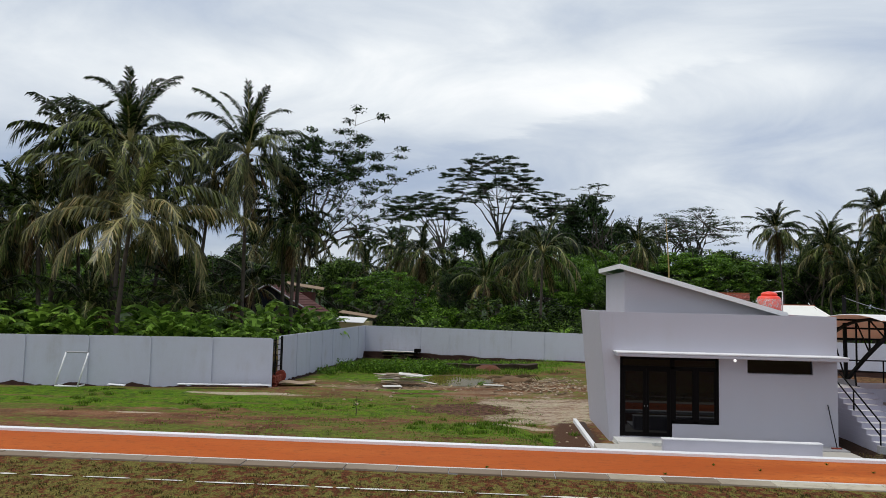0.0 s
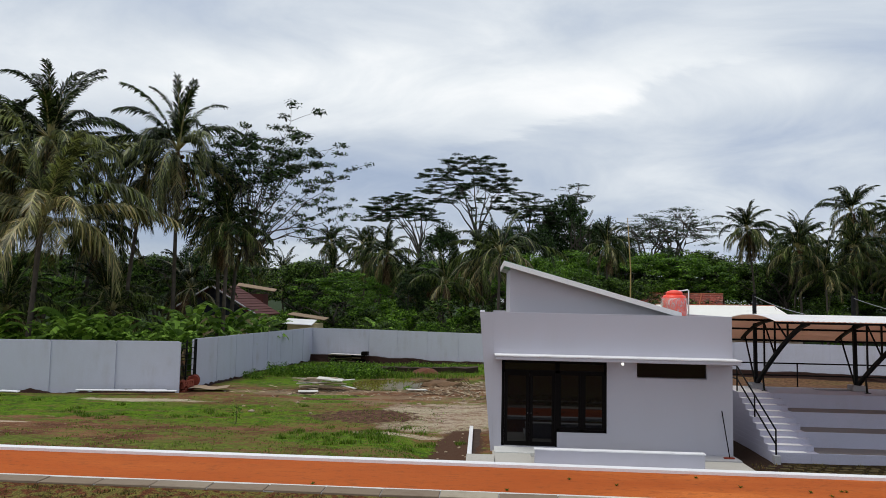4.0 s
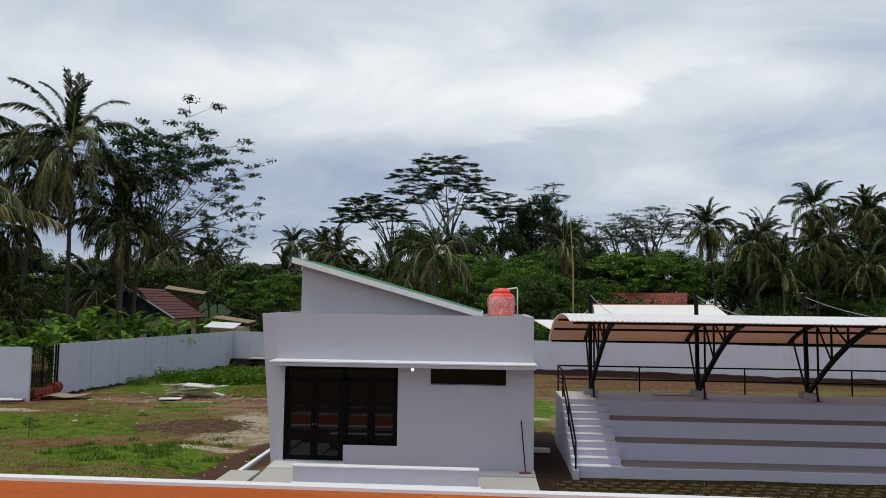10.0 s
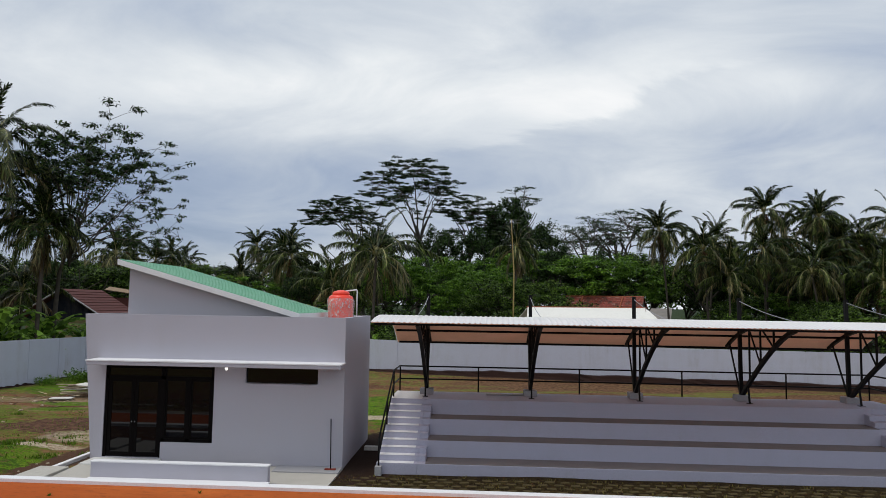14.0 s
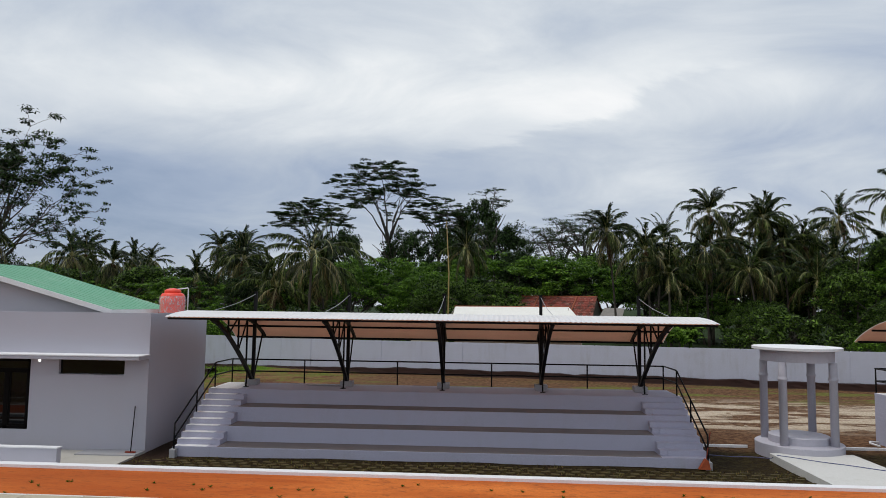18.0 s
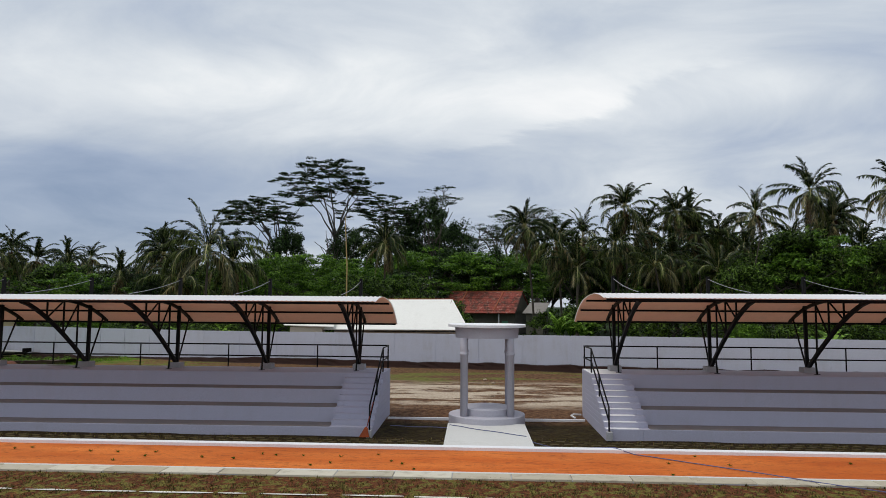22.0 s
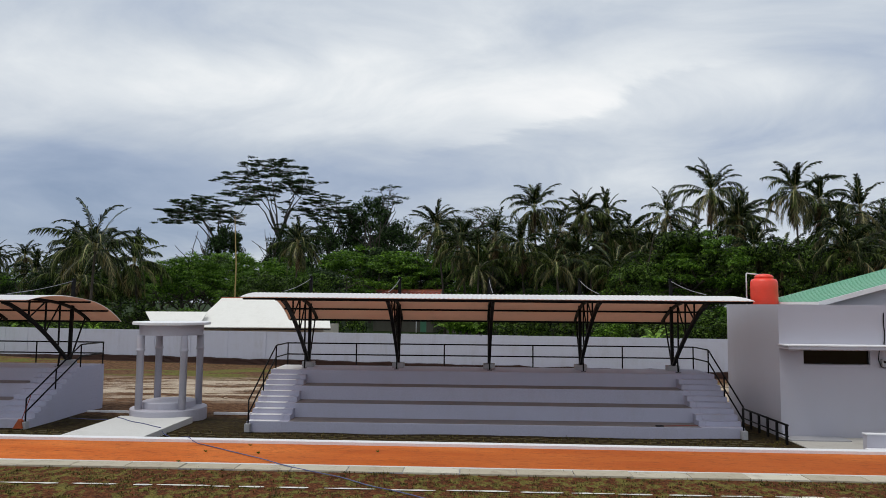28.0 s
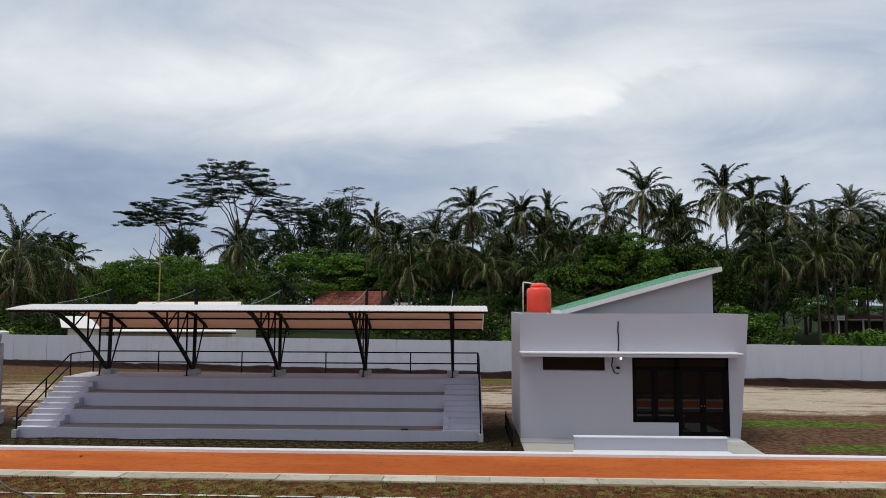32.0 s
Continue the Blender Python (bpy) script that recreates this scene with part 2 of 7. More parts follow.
M_SOIL = plain("dark_soil", (0.055, 0.035, 0.025), 0.95, 0, 0.4, 2)


def ground_mat():
    """Yard, field and surroundings: grass, bare earth, pale marl, by place."""
    k = Mat("ground_earth_and_grass", 0.95, 0, 0.1)
    x, y, z = k.xyz()
    big, mid = k.noise(0.10, 4, 0.6, off=(7, 3, 0)), k.noise(0.55, 5, 0.65)
    strip = k.noise(0.35, 5, 0.65, (0.35, 1.6, 1), (2, 9, 0))
    fine, tuft = k.noise(16, 4, 0.7), k.noise(4.5, 4, 0.7)

    def spot(x0, y0, rx, ry):
        """A soft oval round a place, its rim broken up by noise."""
        u, v = k.math("MULTIPLY", k.math("SUBTRACT", x, x0), 1 / rx), k.math("MULTIPLY", k.math("SUBTRACT", y, y0), 1 / ry)
        d = k.math("ADD", k.math("MULTIPLY", u, u), k.math("MULTIPLY", v, v))
        d = k.math("ADD", d, k.math("ADD", k.math("MULTIPLY", k.math("SUBTRACT", mid, 0.5), 2.2), k.math("MULTIPLY", k.math("SUBTRACT", tuft, 0.5), 1.4)))
        return k.ramp(d, [(0.62, 1.0), (0.92, 0.0)])

    grass = k.mix(k.ramp(fine, [(0.35, 0.0), (0.65, 1.0)]), (0.018, 0.05, 0.002), (0.13, 0.26, 0.005))
    grass = k.mix(k.ramp(tuft, [(0.5, 0.0), (0.66, 0.8)]), grass, (0.16, 0.22, 0.02))
    grass = k.mix(k.ramp(k.noise(2.2, 5, 0.75, off=(4, 7, 0)), [(0.50, 0.0), (0.58, 0.85)]), grass, (0.03, 0.075, 0.006))
    earth = k.mix(k.ramp(mid, [(0.38, 0.0), (0.62, 1.0)]), (0.10, 0.04, 0.02), (0.26, 0.125, 0.066))
    earth = k.mix(k.ramp(fine, [(0.48, 0.0), (0.66, 0.85)]), earth, (0.055, 0.03, 0.018))
    earth = k.mix(k.ramp(tuft, [(0.58, 0.0), (0.66, 0.7)]), earth, (0.36, 0.28, 0.20))
    marl = k.mix(k.ramp(fine, [(0.35, 0.0), (0.65, 1.0)]), (0.33, 0.25, 0.17), (0.62, 0.53, 0.42))
    # yard: grass and trodden earth in patches with ragged rims
    gmask = k.ramp(k.math("ADD", k.math("MULTIPLY", tuft, 0.34), k.math("ADD", k.math("MULTIPLY", strip, 0.38), k.math("MULTIPLY", mid, 0.28))), [(0.48, 0.0), (0.54, 1.0)])
    olive = k.mix(k.ramp(tuft, [(0.4, 0.0), (0.6, 1.0)]), (0.075, 0.062, 0.018), (0.15, 0.15, 0.035))
    yard = k.mix(gmask, earth, k.mix(0.35, olive, grass))
    yard = k.mix(spot(0.0, 55.0, 12.0, 9.0), yard, grass)
    fresh = k.ramp(tuft, [(0.34, 0.3), (0.48, 1.0)])
    yard = k.mix(k.math("MULTIPLY", spot(1.0, 40.0, 8.0, 6.5), 0.9), yard, k.mix(k.ramp(strip, [(0.42, 0.0), (0.58, 1.0)]), earth, (0.27, 0.19, 0.125)))
    yard = k.mix(k.math("MULTIPLY", spot(-4.6, 44.6, 4.6, 5.0), fresh), yard, grass)
    yard = k.mix(k.math("MULTIPLY", spot(-0.8, 36.9, 2.6, 0.8), fresh), yard, grass)
    yard = k.mix(k.math("MULTIPLY", spot(-15.0, 31.6, 10.0, 3.6), k.ramp(tuft, [(0.34, 0.55), (0.5, 1.0)])), yard, grass)
    yard = k.mix(k.math("MULTIPLY", spot(-3.6, 30.4, 4.4, 3.0), k.ramp(tuft, [(0.36, 0.25), (0.52, 1.0)])), yard, grass)
    yard = k.mix(k.math("MULTIPLY", spot(-10.5, 26.2, 7.0, 1.3), 0.9), yard, earth)
    yard = k.mix(spot(-2.2, 26.9, 3.2, 0.45), yard, earth)
    yard = k.mix(k.math("MULTIPLY", spot(-10.8, 26.9, 1.3, 0.35), 0.8), yard, marl)
    yard = k.mix(k.math("MULTIPLY", spot(-8.7, 33.8, 3.2, 0.55), 0.8), yard, marl)
    worn = k.ramp(k.noise(0.8, 6, 0.72, (0.3, 1.5, 1), (1, 8, 0)), [(0.54, 0.0), (0.64, 0.85)])
    yard = k.mix(worn, yard, k.mix(0.3, earth, (0.16, 0.12, 0.05)))
    stones = k.ramp(k.math("ADD", k.math("MULTIPLY", k.noise(0.9, 6, 0.72, (0.45, 1.2, 1), (5, 1, 0)), 0.6), k.math("MULTIPLY", tuft, 0.4)), [(0.40, 0.15), (0.52, 1.0)])
    yard = k.mix(k.math("MULTIPLY", stones, k.math("MULTIPLY", spot(5.0, 31.6, 3.2, 4.4), 0.75)), yard, marl)
    yard = k.mix(spot(1.9, 31.1, 2.6, 1.7), yard, k.mix(k.ramp(tuft, [(0.4, 0.0), (0.62, 1.0)]), (0.06, 0.03, 0.02), (0.15, 0.08, 0.05)))
    yard = k.mix(k.math("MULTIPLY", spot(2.6, 24.9, 3.4, 2.3), k.ramp(tuft, [(0.36, 0.2), (0.5, 1.0)])), yard, grass)
    yard = k.mix(k.math("MULTIPLY", spot(3.7, 27.0, 2.0, 0.5), stones), yard, marl)
    yard = k.mix(k.math("MULTIPLY", spot(-0.6, 35.0, 1.5, 0.6), 0.8), yard, grass)
    yard = k.mix(spot(5.8, 25.0, 0.9, 4.0), yard, (0.085, 0.045, 0.028))
    # beyond the stands: dry earth with streaks of marl, a greener band near the wall
    east = k.ramp(k.math("MULTIPLY", k.math("SUBTRACT", x, 14.0), 0.1), [(0.05, 0.0), (0.45, 1.0)])
    dry = k.mix(k.ramp(tuft, [(0.4, 0.0), (0.62, 1.0)]), (0.065, 0.028, 0.014), (0.19, 0.105, 0.055))
    dry = k.mix(k.ramp(fine, [(0.5, 0.0), (0.72, 0.6)]), dry, (0.11, 0.065, 0.04))
    ystrip = k.noise(0.5, 7, 0.74, (0.34, 1.5, 1), (4, 2, 0))
    m2 = k.math("MULTIPLY", k.ramp(ystrip, [(0.46, 0.0), (0.52, 0.95)]), k.ramp(k.math("MULTIPLY", k.math("SUBTRACT", y, 27.0), 0.05), [(0.16, 0.0), (0.25, 1.0), (0.58, 1.0), (0.70, 0.0)]))
    dry = k.mix(m2, dry, marl)
    g2 = k.math("MULTIPLY", k.ramp(strip, [(0.51, 0.0), (0.57, 0.8)]), k.ramp(k.math("MULTIPLY", k.math("SUBTRACT", y, 27.0), 0.05), [(0.52, 0.0), (0.70, 1.0), (0.95, 1.0), (1.0, 0.2)]))
    dry = k.mix(g2, dry, k.mix(0.5, grass, (0.17, 0.12, 0.05)))
    dry = k.mix(k.math("MULTIPLY", spot(70.0, 35.5, 8.0, 5.0), k.ramp(ystrip, [(0.36, 0.15), (0.46, 0.9)])), dry, marl)
    dry = k.mix(k.math("MULTIPLY", spot(67.5, 26.0, 6.5, 4.2), 0.9), dry, k.mix(k.ramp(tuft, [(0.42, 0.0), (0.62, 1.0)]), (0.07, 0.033, 0.018), (0.17, 0.095, 0.052)))
    dry = k.mix(k.math("MULTIPLY", spot(67.0, 28.3, 4.5, 0.9), k.ramp(tuft, [(0.40, 0.2), (0.52, 0.9)])), dry, grass)
    dry = k.mix(k.math("MULTIPLY", spot(68.0, 23.6, 3.0, 0.7), k.ramp(tuft, [(0.42, 0.2), (0.54, 0.9)])), dry, grass)
    yard = k.mix(east, yard, dry)
    yard = k.mix(k.math("MULTIPLY", spot(14.0, 36.5, 2.6, 5.2), fresh), yard, grass)
    yard = k.mix(k.math("MULTIPLY", spot(14.0, 33.6, 2.0, 0.6), 0.8), yard, marl)
    # very dark soil with moss in front of the stands
    soil = k.mix(k.ramp(tuft, [(0.42, 0.0), (0.64, 1.0)]), (0.014, 0.008, 0.004), (0.045, 0.034, 0.010))
    soil = k.mix(k.ramp(fine, [(0.5, 0.0), (0.7, 0.6)]), soil, (0.10, 0.07, 0.028))
    front = k.math("MULTIPLY", k.ramp(k.math("MULTIPLY", k.math("SUBTRACT", x, 13.0), 0.1), [(0.08, 0.0), (0.14, 1.0)]), k.ramp(k.math("MULTIPLY", k.math("SUBTRACT", y, 20.0), 0.1), [(0.66, 1.0), (0.78, 0.0)]))
    front = k.math("MULTIPLY", front, k.ramp(k.math("MULTIPLY", k.math("SUBTRACT", x, 50.0), 0.1), [(0.70, 1.0), (0.80, 0.0)]))
    yard = k.mix(front, yard, soil)
    # darker ground in the gap beside the first building
    yard = k.mix(spot(14.8, 26.5, 1.3, 4.5), yard, (0.03, 0.017, 0.012))
    # playing field: thin brownish turf
    turf = k.mix(k.ramp(fine, [(0.36, 0.0), (0.66, 1.0)]), (0.024, 0.008, 0.004), (0.19, 0.068, 0.027))
    bits = k.noise(5.0, 4, 0.7, (1.0, 0.7, 1), (8, 4, 0))
    cover = k.math("ADD", bits, k.math("MULTIPLY", k.math("SUBTRACT", big, 0.5), 0.35))
    cover = k.math("ADD", cover, k.ramp(k.math("MULTIPLY", k.math("ADD", x, 12.0), 0.02), [(0.0, 0.07), (0.6, 0.0)]))
    blade = k.mix(k.ramp(k.noise(28, 3, 0.7), [(0.35, 0.0), (0.65, 1.0)]), (0.045, 0.045, 0.010), (0.23, 0.20, 0.05))
    turf = k.mix(k.ramp(cover, [(0.505, 0.0), (0.555, 0.9)]), turf, blade)
    field = k.ramp(k.math("SUBTRACT", y, 18.5), [(0.0, 1.0), (0.6, 0.0)])
    col = k.mix(field, yard, turf)
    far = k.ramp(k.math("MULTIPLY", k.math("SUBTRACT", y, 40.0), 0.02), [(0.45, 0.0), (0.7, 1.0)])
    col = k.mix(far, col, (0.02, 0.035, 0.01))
    k.bump(k.math("ADD", k.math("MULTIPLY", fine, 0.5), tuft), 0.9, 0.08)
    return k.done(col)


M_GROUND = ground_mat()


def track_mat():
    k = Mat("orange_clay", 0.9, 0, 0.1)
    a, b, c = k.noise(0.5, 5, 0.6, (0.4, 1.6, 1)), k.noise(24, 3, 0.7), k.noise(3.0, 5, 0.7, (0.5, 1.5, 1))
    col = k.mix(k.ramp(a, [(0.35, 0.0), (0.65, 1.0)]), (0.52, 0.11, 0.018), (0.70, 0.205, 0.045))
    col = k.mix(k.ramp(b, [(0.4, 0.0), (0.75, 0.5)]), col, (0.30, 0.09, 0.035))
    col = k.mix(k.ramp(c, [(0.54, 0.0), (0.66, 0.6)]), col, (0.30, 0.075, 0.02))
    col = k.mix(k.ramp(k.noise(0.16, 4, 0.6, (0.5, 1.5, 1), (3, 1, 0)), [(0.42, 0.6), (0.60, 0.0)]), col, (0.33, 0.075, 0.02))
    tx = k.xyz()[0]
    damp = k.math("ADD", k.math("MULTIPLY", k.math("SUBTRACT", tx, 8.0), 0.03), k.math("MULTIPLY", k.math("SUBTRACT", a, 0.5), 1.6))
    col = k.mix(k.ramp(damp, [(0.0, 0.7), (0.5, 0.0)]), col, (0.36, 0.08, 0.018))
    col = k.mix(k.ramp(k.noise(7.0, 4, 0.7, (0.6, 1.4, 1)), [(0.54, 0.0), (0.66, 0.6)]), col, (0.20, 0.06, 0.02))
    k.bump(k.math("ADD", b, c), 0.35, 0.02)
    return k.done(col)


M_TRACK = track_mat()


def leaf_mat(name, dark, light, dry=None, trans=0.25, rough=0.45, spec=0.12):
    k = Mat(name, rough, 0, spec)
    col = k.mix(k.ramp(k.island(), [(0.0, 0.0), (0.45, 0.12), (0.75, 0.55), (1.0, 1.0)]), tuple(v * 0.5 for v in dark), tuple(v * 1.35 for v in light))
    col = k.mix(k.math("MULTIPLY", k.rand(), 0.35), col, tuple(v * 0.6 for v in dark))
    if dry:
        col = k.mix(k.ramp(k.island(), [(0.86, 0.0), (0.92, 1.0)]), col, dry)
    m = k.done(col)
    t = k.n.new("ShaderNodeBsdfTranslucent")
    k.put(t.inputs[0], col)
    mx = k.n.new("ShaderNodeMixShader")
    mx.inputs[0].default_value = trans
    k.l.new(k.b.outputs[0], mx.inputs[1]), k.l.new(t.outputs[0], mx.inputs[2])
    k.l.new(mx.outputs[0], k.n["Material Output"].inputs[0])
    return m


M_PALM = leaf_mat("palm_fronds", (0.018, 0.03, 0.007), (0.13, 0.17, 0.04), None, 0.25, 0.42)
# young upper fronds coloured dark, like silhouettes against a bright sky
M_PALM_DARK = leaf_mat("backlit_upper_fronds", (0.007, 0.014, 0.004), (0.05, 0.08, 0.019), None, 0.15, 0.4)
# age tints from here on raised paler to carry the sheen on fronds
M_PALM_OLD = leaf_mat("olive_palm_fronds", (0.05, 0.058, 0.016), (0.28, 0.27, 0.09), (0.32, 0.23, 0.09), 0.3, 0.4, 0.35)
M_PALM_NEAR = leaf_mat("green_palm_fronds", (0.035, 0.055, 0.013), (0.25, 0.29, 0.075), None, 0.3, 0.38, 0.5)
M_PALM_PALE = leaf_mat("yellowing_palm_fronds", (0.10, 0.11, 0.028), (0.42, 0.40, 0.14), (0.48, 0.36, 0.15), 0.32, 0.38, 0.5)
M_STRAW = leaf_mat("straw_and_splinters", (0.10, 0.06, 0.03), (0.44, 0.35, 0.23), None, 0.1, 0.8)
M_RIB = plain("palm_ribs", (0.30, 0.27, 0.11), 0.5, 0, 0.3, 4)
M_NUT = plain("coconut_husk", (0.10, 0.05, 0.02), 0.7, 0, 0.3, 4)
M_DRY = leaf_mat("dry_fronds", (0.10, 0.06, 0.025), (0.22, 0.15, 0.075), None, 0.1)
M_LEAF = leaf_mat("broad_leaves", (0.007, 0.022, 0.004), (0.135, 0.23, 0.034), None, 0.24)
M_LEAF_DARK = leaf_mat("dark_leaves", (0.007, 0.02, 0.006), (0.055, 0.105, 0.024), None, 0.2)
M_LEAF_BRIGHT = leaf_mat("bright_leaves", (0.04, 0.105, 0.010), (0.175, 0.33, 0.034), None, 0.35)
M_BANANA = leaf_mat("banana_leaves", (0.09, 0.20, 0.02), (0.28, 0.46, 0.07), None, 0.45)
M_LIMB = plain("pale_bark", (0.075, 0.066, 0.055), 0.9, 0, 0.3, 2, bump=0.4)
M_BARK = plain("grey_bark", (0.065, 0.055, 0.045), 0.9, 0, 0.35, 3, bump=0.4)
M_PBARK = plain("palm_bark", (0.085, 0.07, 0.056), 0.9, 0, 0.4, 3, bump=0.5)


# ---- mesh helpers ----
def part(name, bm, mat, parent=None, label=""):
    me = bpy.data.meshes.new(name)
    bm.to_mesh(me)
    bm.free()
    me.materials.append(mat)
    ob = new(name, me)
    ob.parent = parent
    if label:
        tagged(ob, label)
    return ob


def raw(name, verts, faces, mat, parent=None, label="", smooth=False):
    me = bpy.data.meshes.new(name)
    me.from_pydata(verts, [], faces)
    me.update()
    me.materials.append(mat)
    if smooth:
        me.polygons.foreach_set("use_smooth", [True] * len(me.polygons))
    ob = new(name, me)
    ob.parent = parent
    if label:
        tagged(ob, label)
    return ob


def thing(name, label, category, loc=(0, 0, 0), rz=0.0, group="", kind=""):
    ob = new(name)
    ob.matrix_world = pose(*loc, 0, 0, rz)
    return tagged(ob, label, category, group, kind)


def add_box(bm, a, b, bevel=0.0):
    """A box from corner a to corner b."""
    r = bmesh.ops.create_cube(bm, size=1.0)
    c = [(p + q) / 2 for p, q in zip(a, b)]
    s = [abs(q - p) for p, q in zip(a, b)]
    bmesh.ops.scale(bm, vec=s, verts=r["verts"])
    bmesh.ops.translate(bm, vec=c, verts=r["verts"])
    if bevel:
        es = {e for v in r["verts"] for e in v.link_edges}
        bmesh.ops.bevel(bm, geom=list(es), offset=bevel, segments=1, affect="EDGES")
    return bm


def box(a, b, bevel=0.0):
    return add_box(bmesh.new(), a, b, bevel)


def tube_data(pts, radii, seg=8, cap=True):
    """A round tube along points, as verts and faces."""
    P = [Vector(p) for p in pts]
    V, F = [], []
    up = Vector((0, 0, 1))
    for i, p in enumerate(P):
        d = (P[min(i + 1, len(P) - 1)] - P[max(i - 1, 0)]).normalized()
        s = d.cross(up if abs(d.z) < 0.95 else Vector((0, 1, 0))).normalized()
        u = s.cross(d)
        r = radii[i] if isinstance(radii, (list, tuple)) else radii
        V += [tuple(p + r * (math.cos(2 * math.pi * k / seg) * s + math.sin(2 * math.pi * k / seg) * u)) for k in range(seg)]
    for i in range(len(P) - 1):
        for k in range(seg):
            a, b = i * seg + k, i * seg + (k + 1) % seg
            F.append((a, b, b + seg, a + seg))
    if cap:
        F += [tuple(range(seg))[::-1], tuple(len(V) - seg + k for k in range(seg))]
    return V, F


def tube(name, pts, radii, mat, parent=None, seg=8, label=""):
    return raw(name, *tube_data(pts, radii, seg), mat, parent, label, smooth=seg > 6)


def prism(profile, x0, x1, axis="x"):
    """An outline of (y, z) points drawn along x (or of (x, z) points along y)."""
    n = len(profile)
    if axis == "x":
        V = [(x0, p, q) for p, q in profile] + [(x1, p, q) for p, q in profile]
    else:
        V = [(p, x0, q) for p, q in profile] + [(p, x1, q) for p, q in profile]
    F = [tuple(range(n))[::-1], tuple(range(n, 2 * n))] + [(i, (i + 1) % n, n + (i + 1) % n, n + i) for i in range(n)]
    if axis == "x":
        F = [f[::-1] for f in F]
    bm = bmesh.new()
    vs = [bm.verts.new(v) for v in V]
    for f in F:
        bm.faces.new([vs[i] for i in f])
    bmesh.ops.recalc_face_normals(bm, faces=bm.faces)
    return bm


def lathe(profile, seg=24):
    """A body of revolution about z from (radius, z) points, bottom to top."""
    V, F = [], []
    for r, z in profile:
        V += [(r * math.cos(2 * math.pi * k / seg), r * math.sin(2 * math.pi * k / seg), z) for k in range(seg)]
    for i in range(len(profile) - 1):
        for k in range(seg):
            a, b = i * seg + k, i * seg + (k + 1) % seg
            F.append((a, b, b + seg, a + seg))
    F += [tuple(range(seg))[::-1], tuple(len(V) - seg + k for k in range(seg))]
    return V, F


# ---- ground ----
def smooth(a, b, t):
    t = min(1, max(0, (t - a) / (b - a)))
    return t * t * (3 - 2 * t)


def kerb_y(x):
    """The back edge of the far kerb of the running track."""
    return 21.0 - 0.0105 * x


def ground_z(x, y):
    k = kerb_y(x)
    z = 0.34
    low = -0.04 - 0.14 * smooth(7.5, 5.5, x) - 0.2 * smooth(32, 46, y) * smooth(12, -4, x) - 0.35 * smooth(46, 62, y) * smooth(10, -6, x)
    run = 0.7 if x > 5.4 else 0.7 + 8 * smooth(5.4, 3.4, x)
    z += (low - z) * smooth(k + 0.05, k + 0.05 + run, y)
    if y > k + 1:
        z += 0.05 * noise.noise((x * 0.35, y * 0.35, 0.0)) + 0.02 * noise.noise((x * 1.3, y * 1.3, 3.0))
    # trench with standing water
    d = math.hypot((x - 1.1) / 2.1, (y - 43.0) / 3.0)
    z -= 0.5 * smooth(1.15, 0.6, d)
    return z


def axis_steps(lo, hi, fine_lo, fine_hi, fine, coarse):
    out, v = [], lo
    while v < hi:
        out.append(v)
        v += fine if fine_lo <= v < fine_hi else coarse
    return out + [hi]


xs = [-1500, -700, -300, -140, -80] + axis_steps(-50, 110, -24, 86, 0.6, 4) + [150, 220, 400, 800, 1500]
ys = [-400, -150, -60, -20] + axis_steps(0, 90, 15, 64, 0.5, 4) + [110, 140, 200, 300, 500, 1000, 3000]
ys = sorted(set(ys))
gv = [(x, y, ground_z(x, y)) for y in ys for x in xs]
gf = [(j * len(xs) + i, j * len(xs) + i + 1, (j + 1) * len(xs) + i + 1, (j + 1) * len(xs) + i) for j in range(len(ys) - 1) for i in range(len(xs) - 1)]
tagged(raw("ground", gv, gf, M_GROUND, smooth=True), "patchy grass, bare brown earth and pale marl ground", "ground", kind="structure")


def strip(name, x0, x1, off0, off1, z0, z1, mat, label, category, step=4.0, parent=None):
    """A long flat bar that follows the kerb line between two offsets from it."""
    V, F, n = [], [], int((x1 - x0) / step) + 1
    for i in range(n + 1):
        x = x0 + (x1 - x0) * i / n
        V += [(x, kerb_y(x) + off0, z0), (x, kerb_y(x) + off0, z1), (x, kerb_y(x) + off1, z1), (x, kerb_y(x) + off1, z0)]
    for i in range(n):
        a = 4 * i
        F += [(a, a + 4, a + 5, a + 1), (a + 1, a + 5, a + 6, a + 2), (a + 2, a + 6, a + 7, a + 3)]
    F += [(0, 1, 2, 3), (4 * n + 3, 4 * n + 2, 4 * n + 1, 4 * n)]
    ob = raw(name, V, F, mat, parent)
    return tagged(ob, label, category, kind="structure") if label else ob


strip("running_track", -60, 130, -2.80, -0.27, 0.25, 0.362, M_TRACK, "orange clay running track with scattered weeds", "track")
strip("far_kerb", -60, 130, -0.29, 0.0, 0.0, 0.44, M_WHITE, "long white painted concrete kerb beside the clay track", "kerb")
strip("near_kerb", -60, 130, -3.25, -2.79, 0.2, 0.365, M_FOOT, "weathered flat concrete kerb between track and turf", "kerb")

# ---- boundary walls ----
FENCE_POINTS = [(-8.0, 61.5, 2.06, -1.0), (-2.9, 60.6, 2.06, -0.9), (15.0, 52.6, 2.15, -0.6), (38.0, 48.0, 2.22, -0.4), (95.0, 37.6, 2.32, -0.4)]


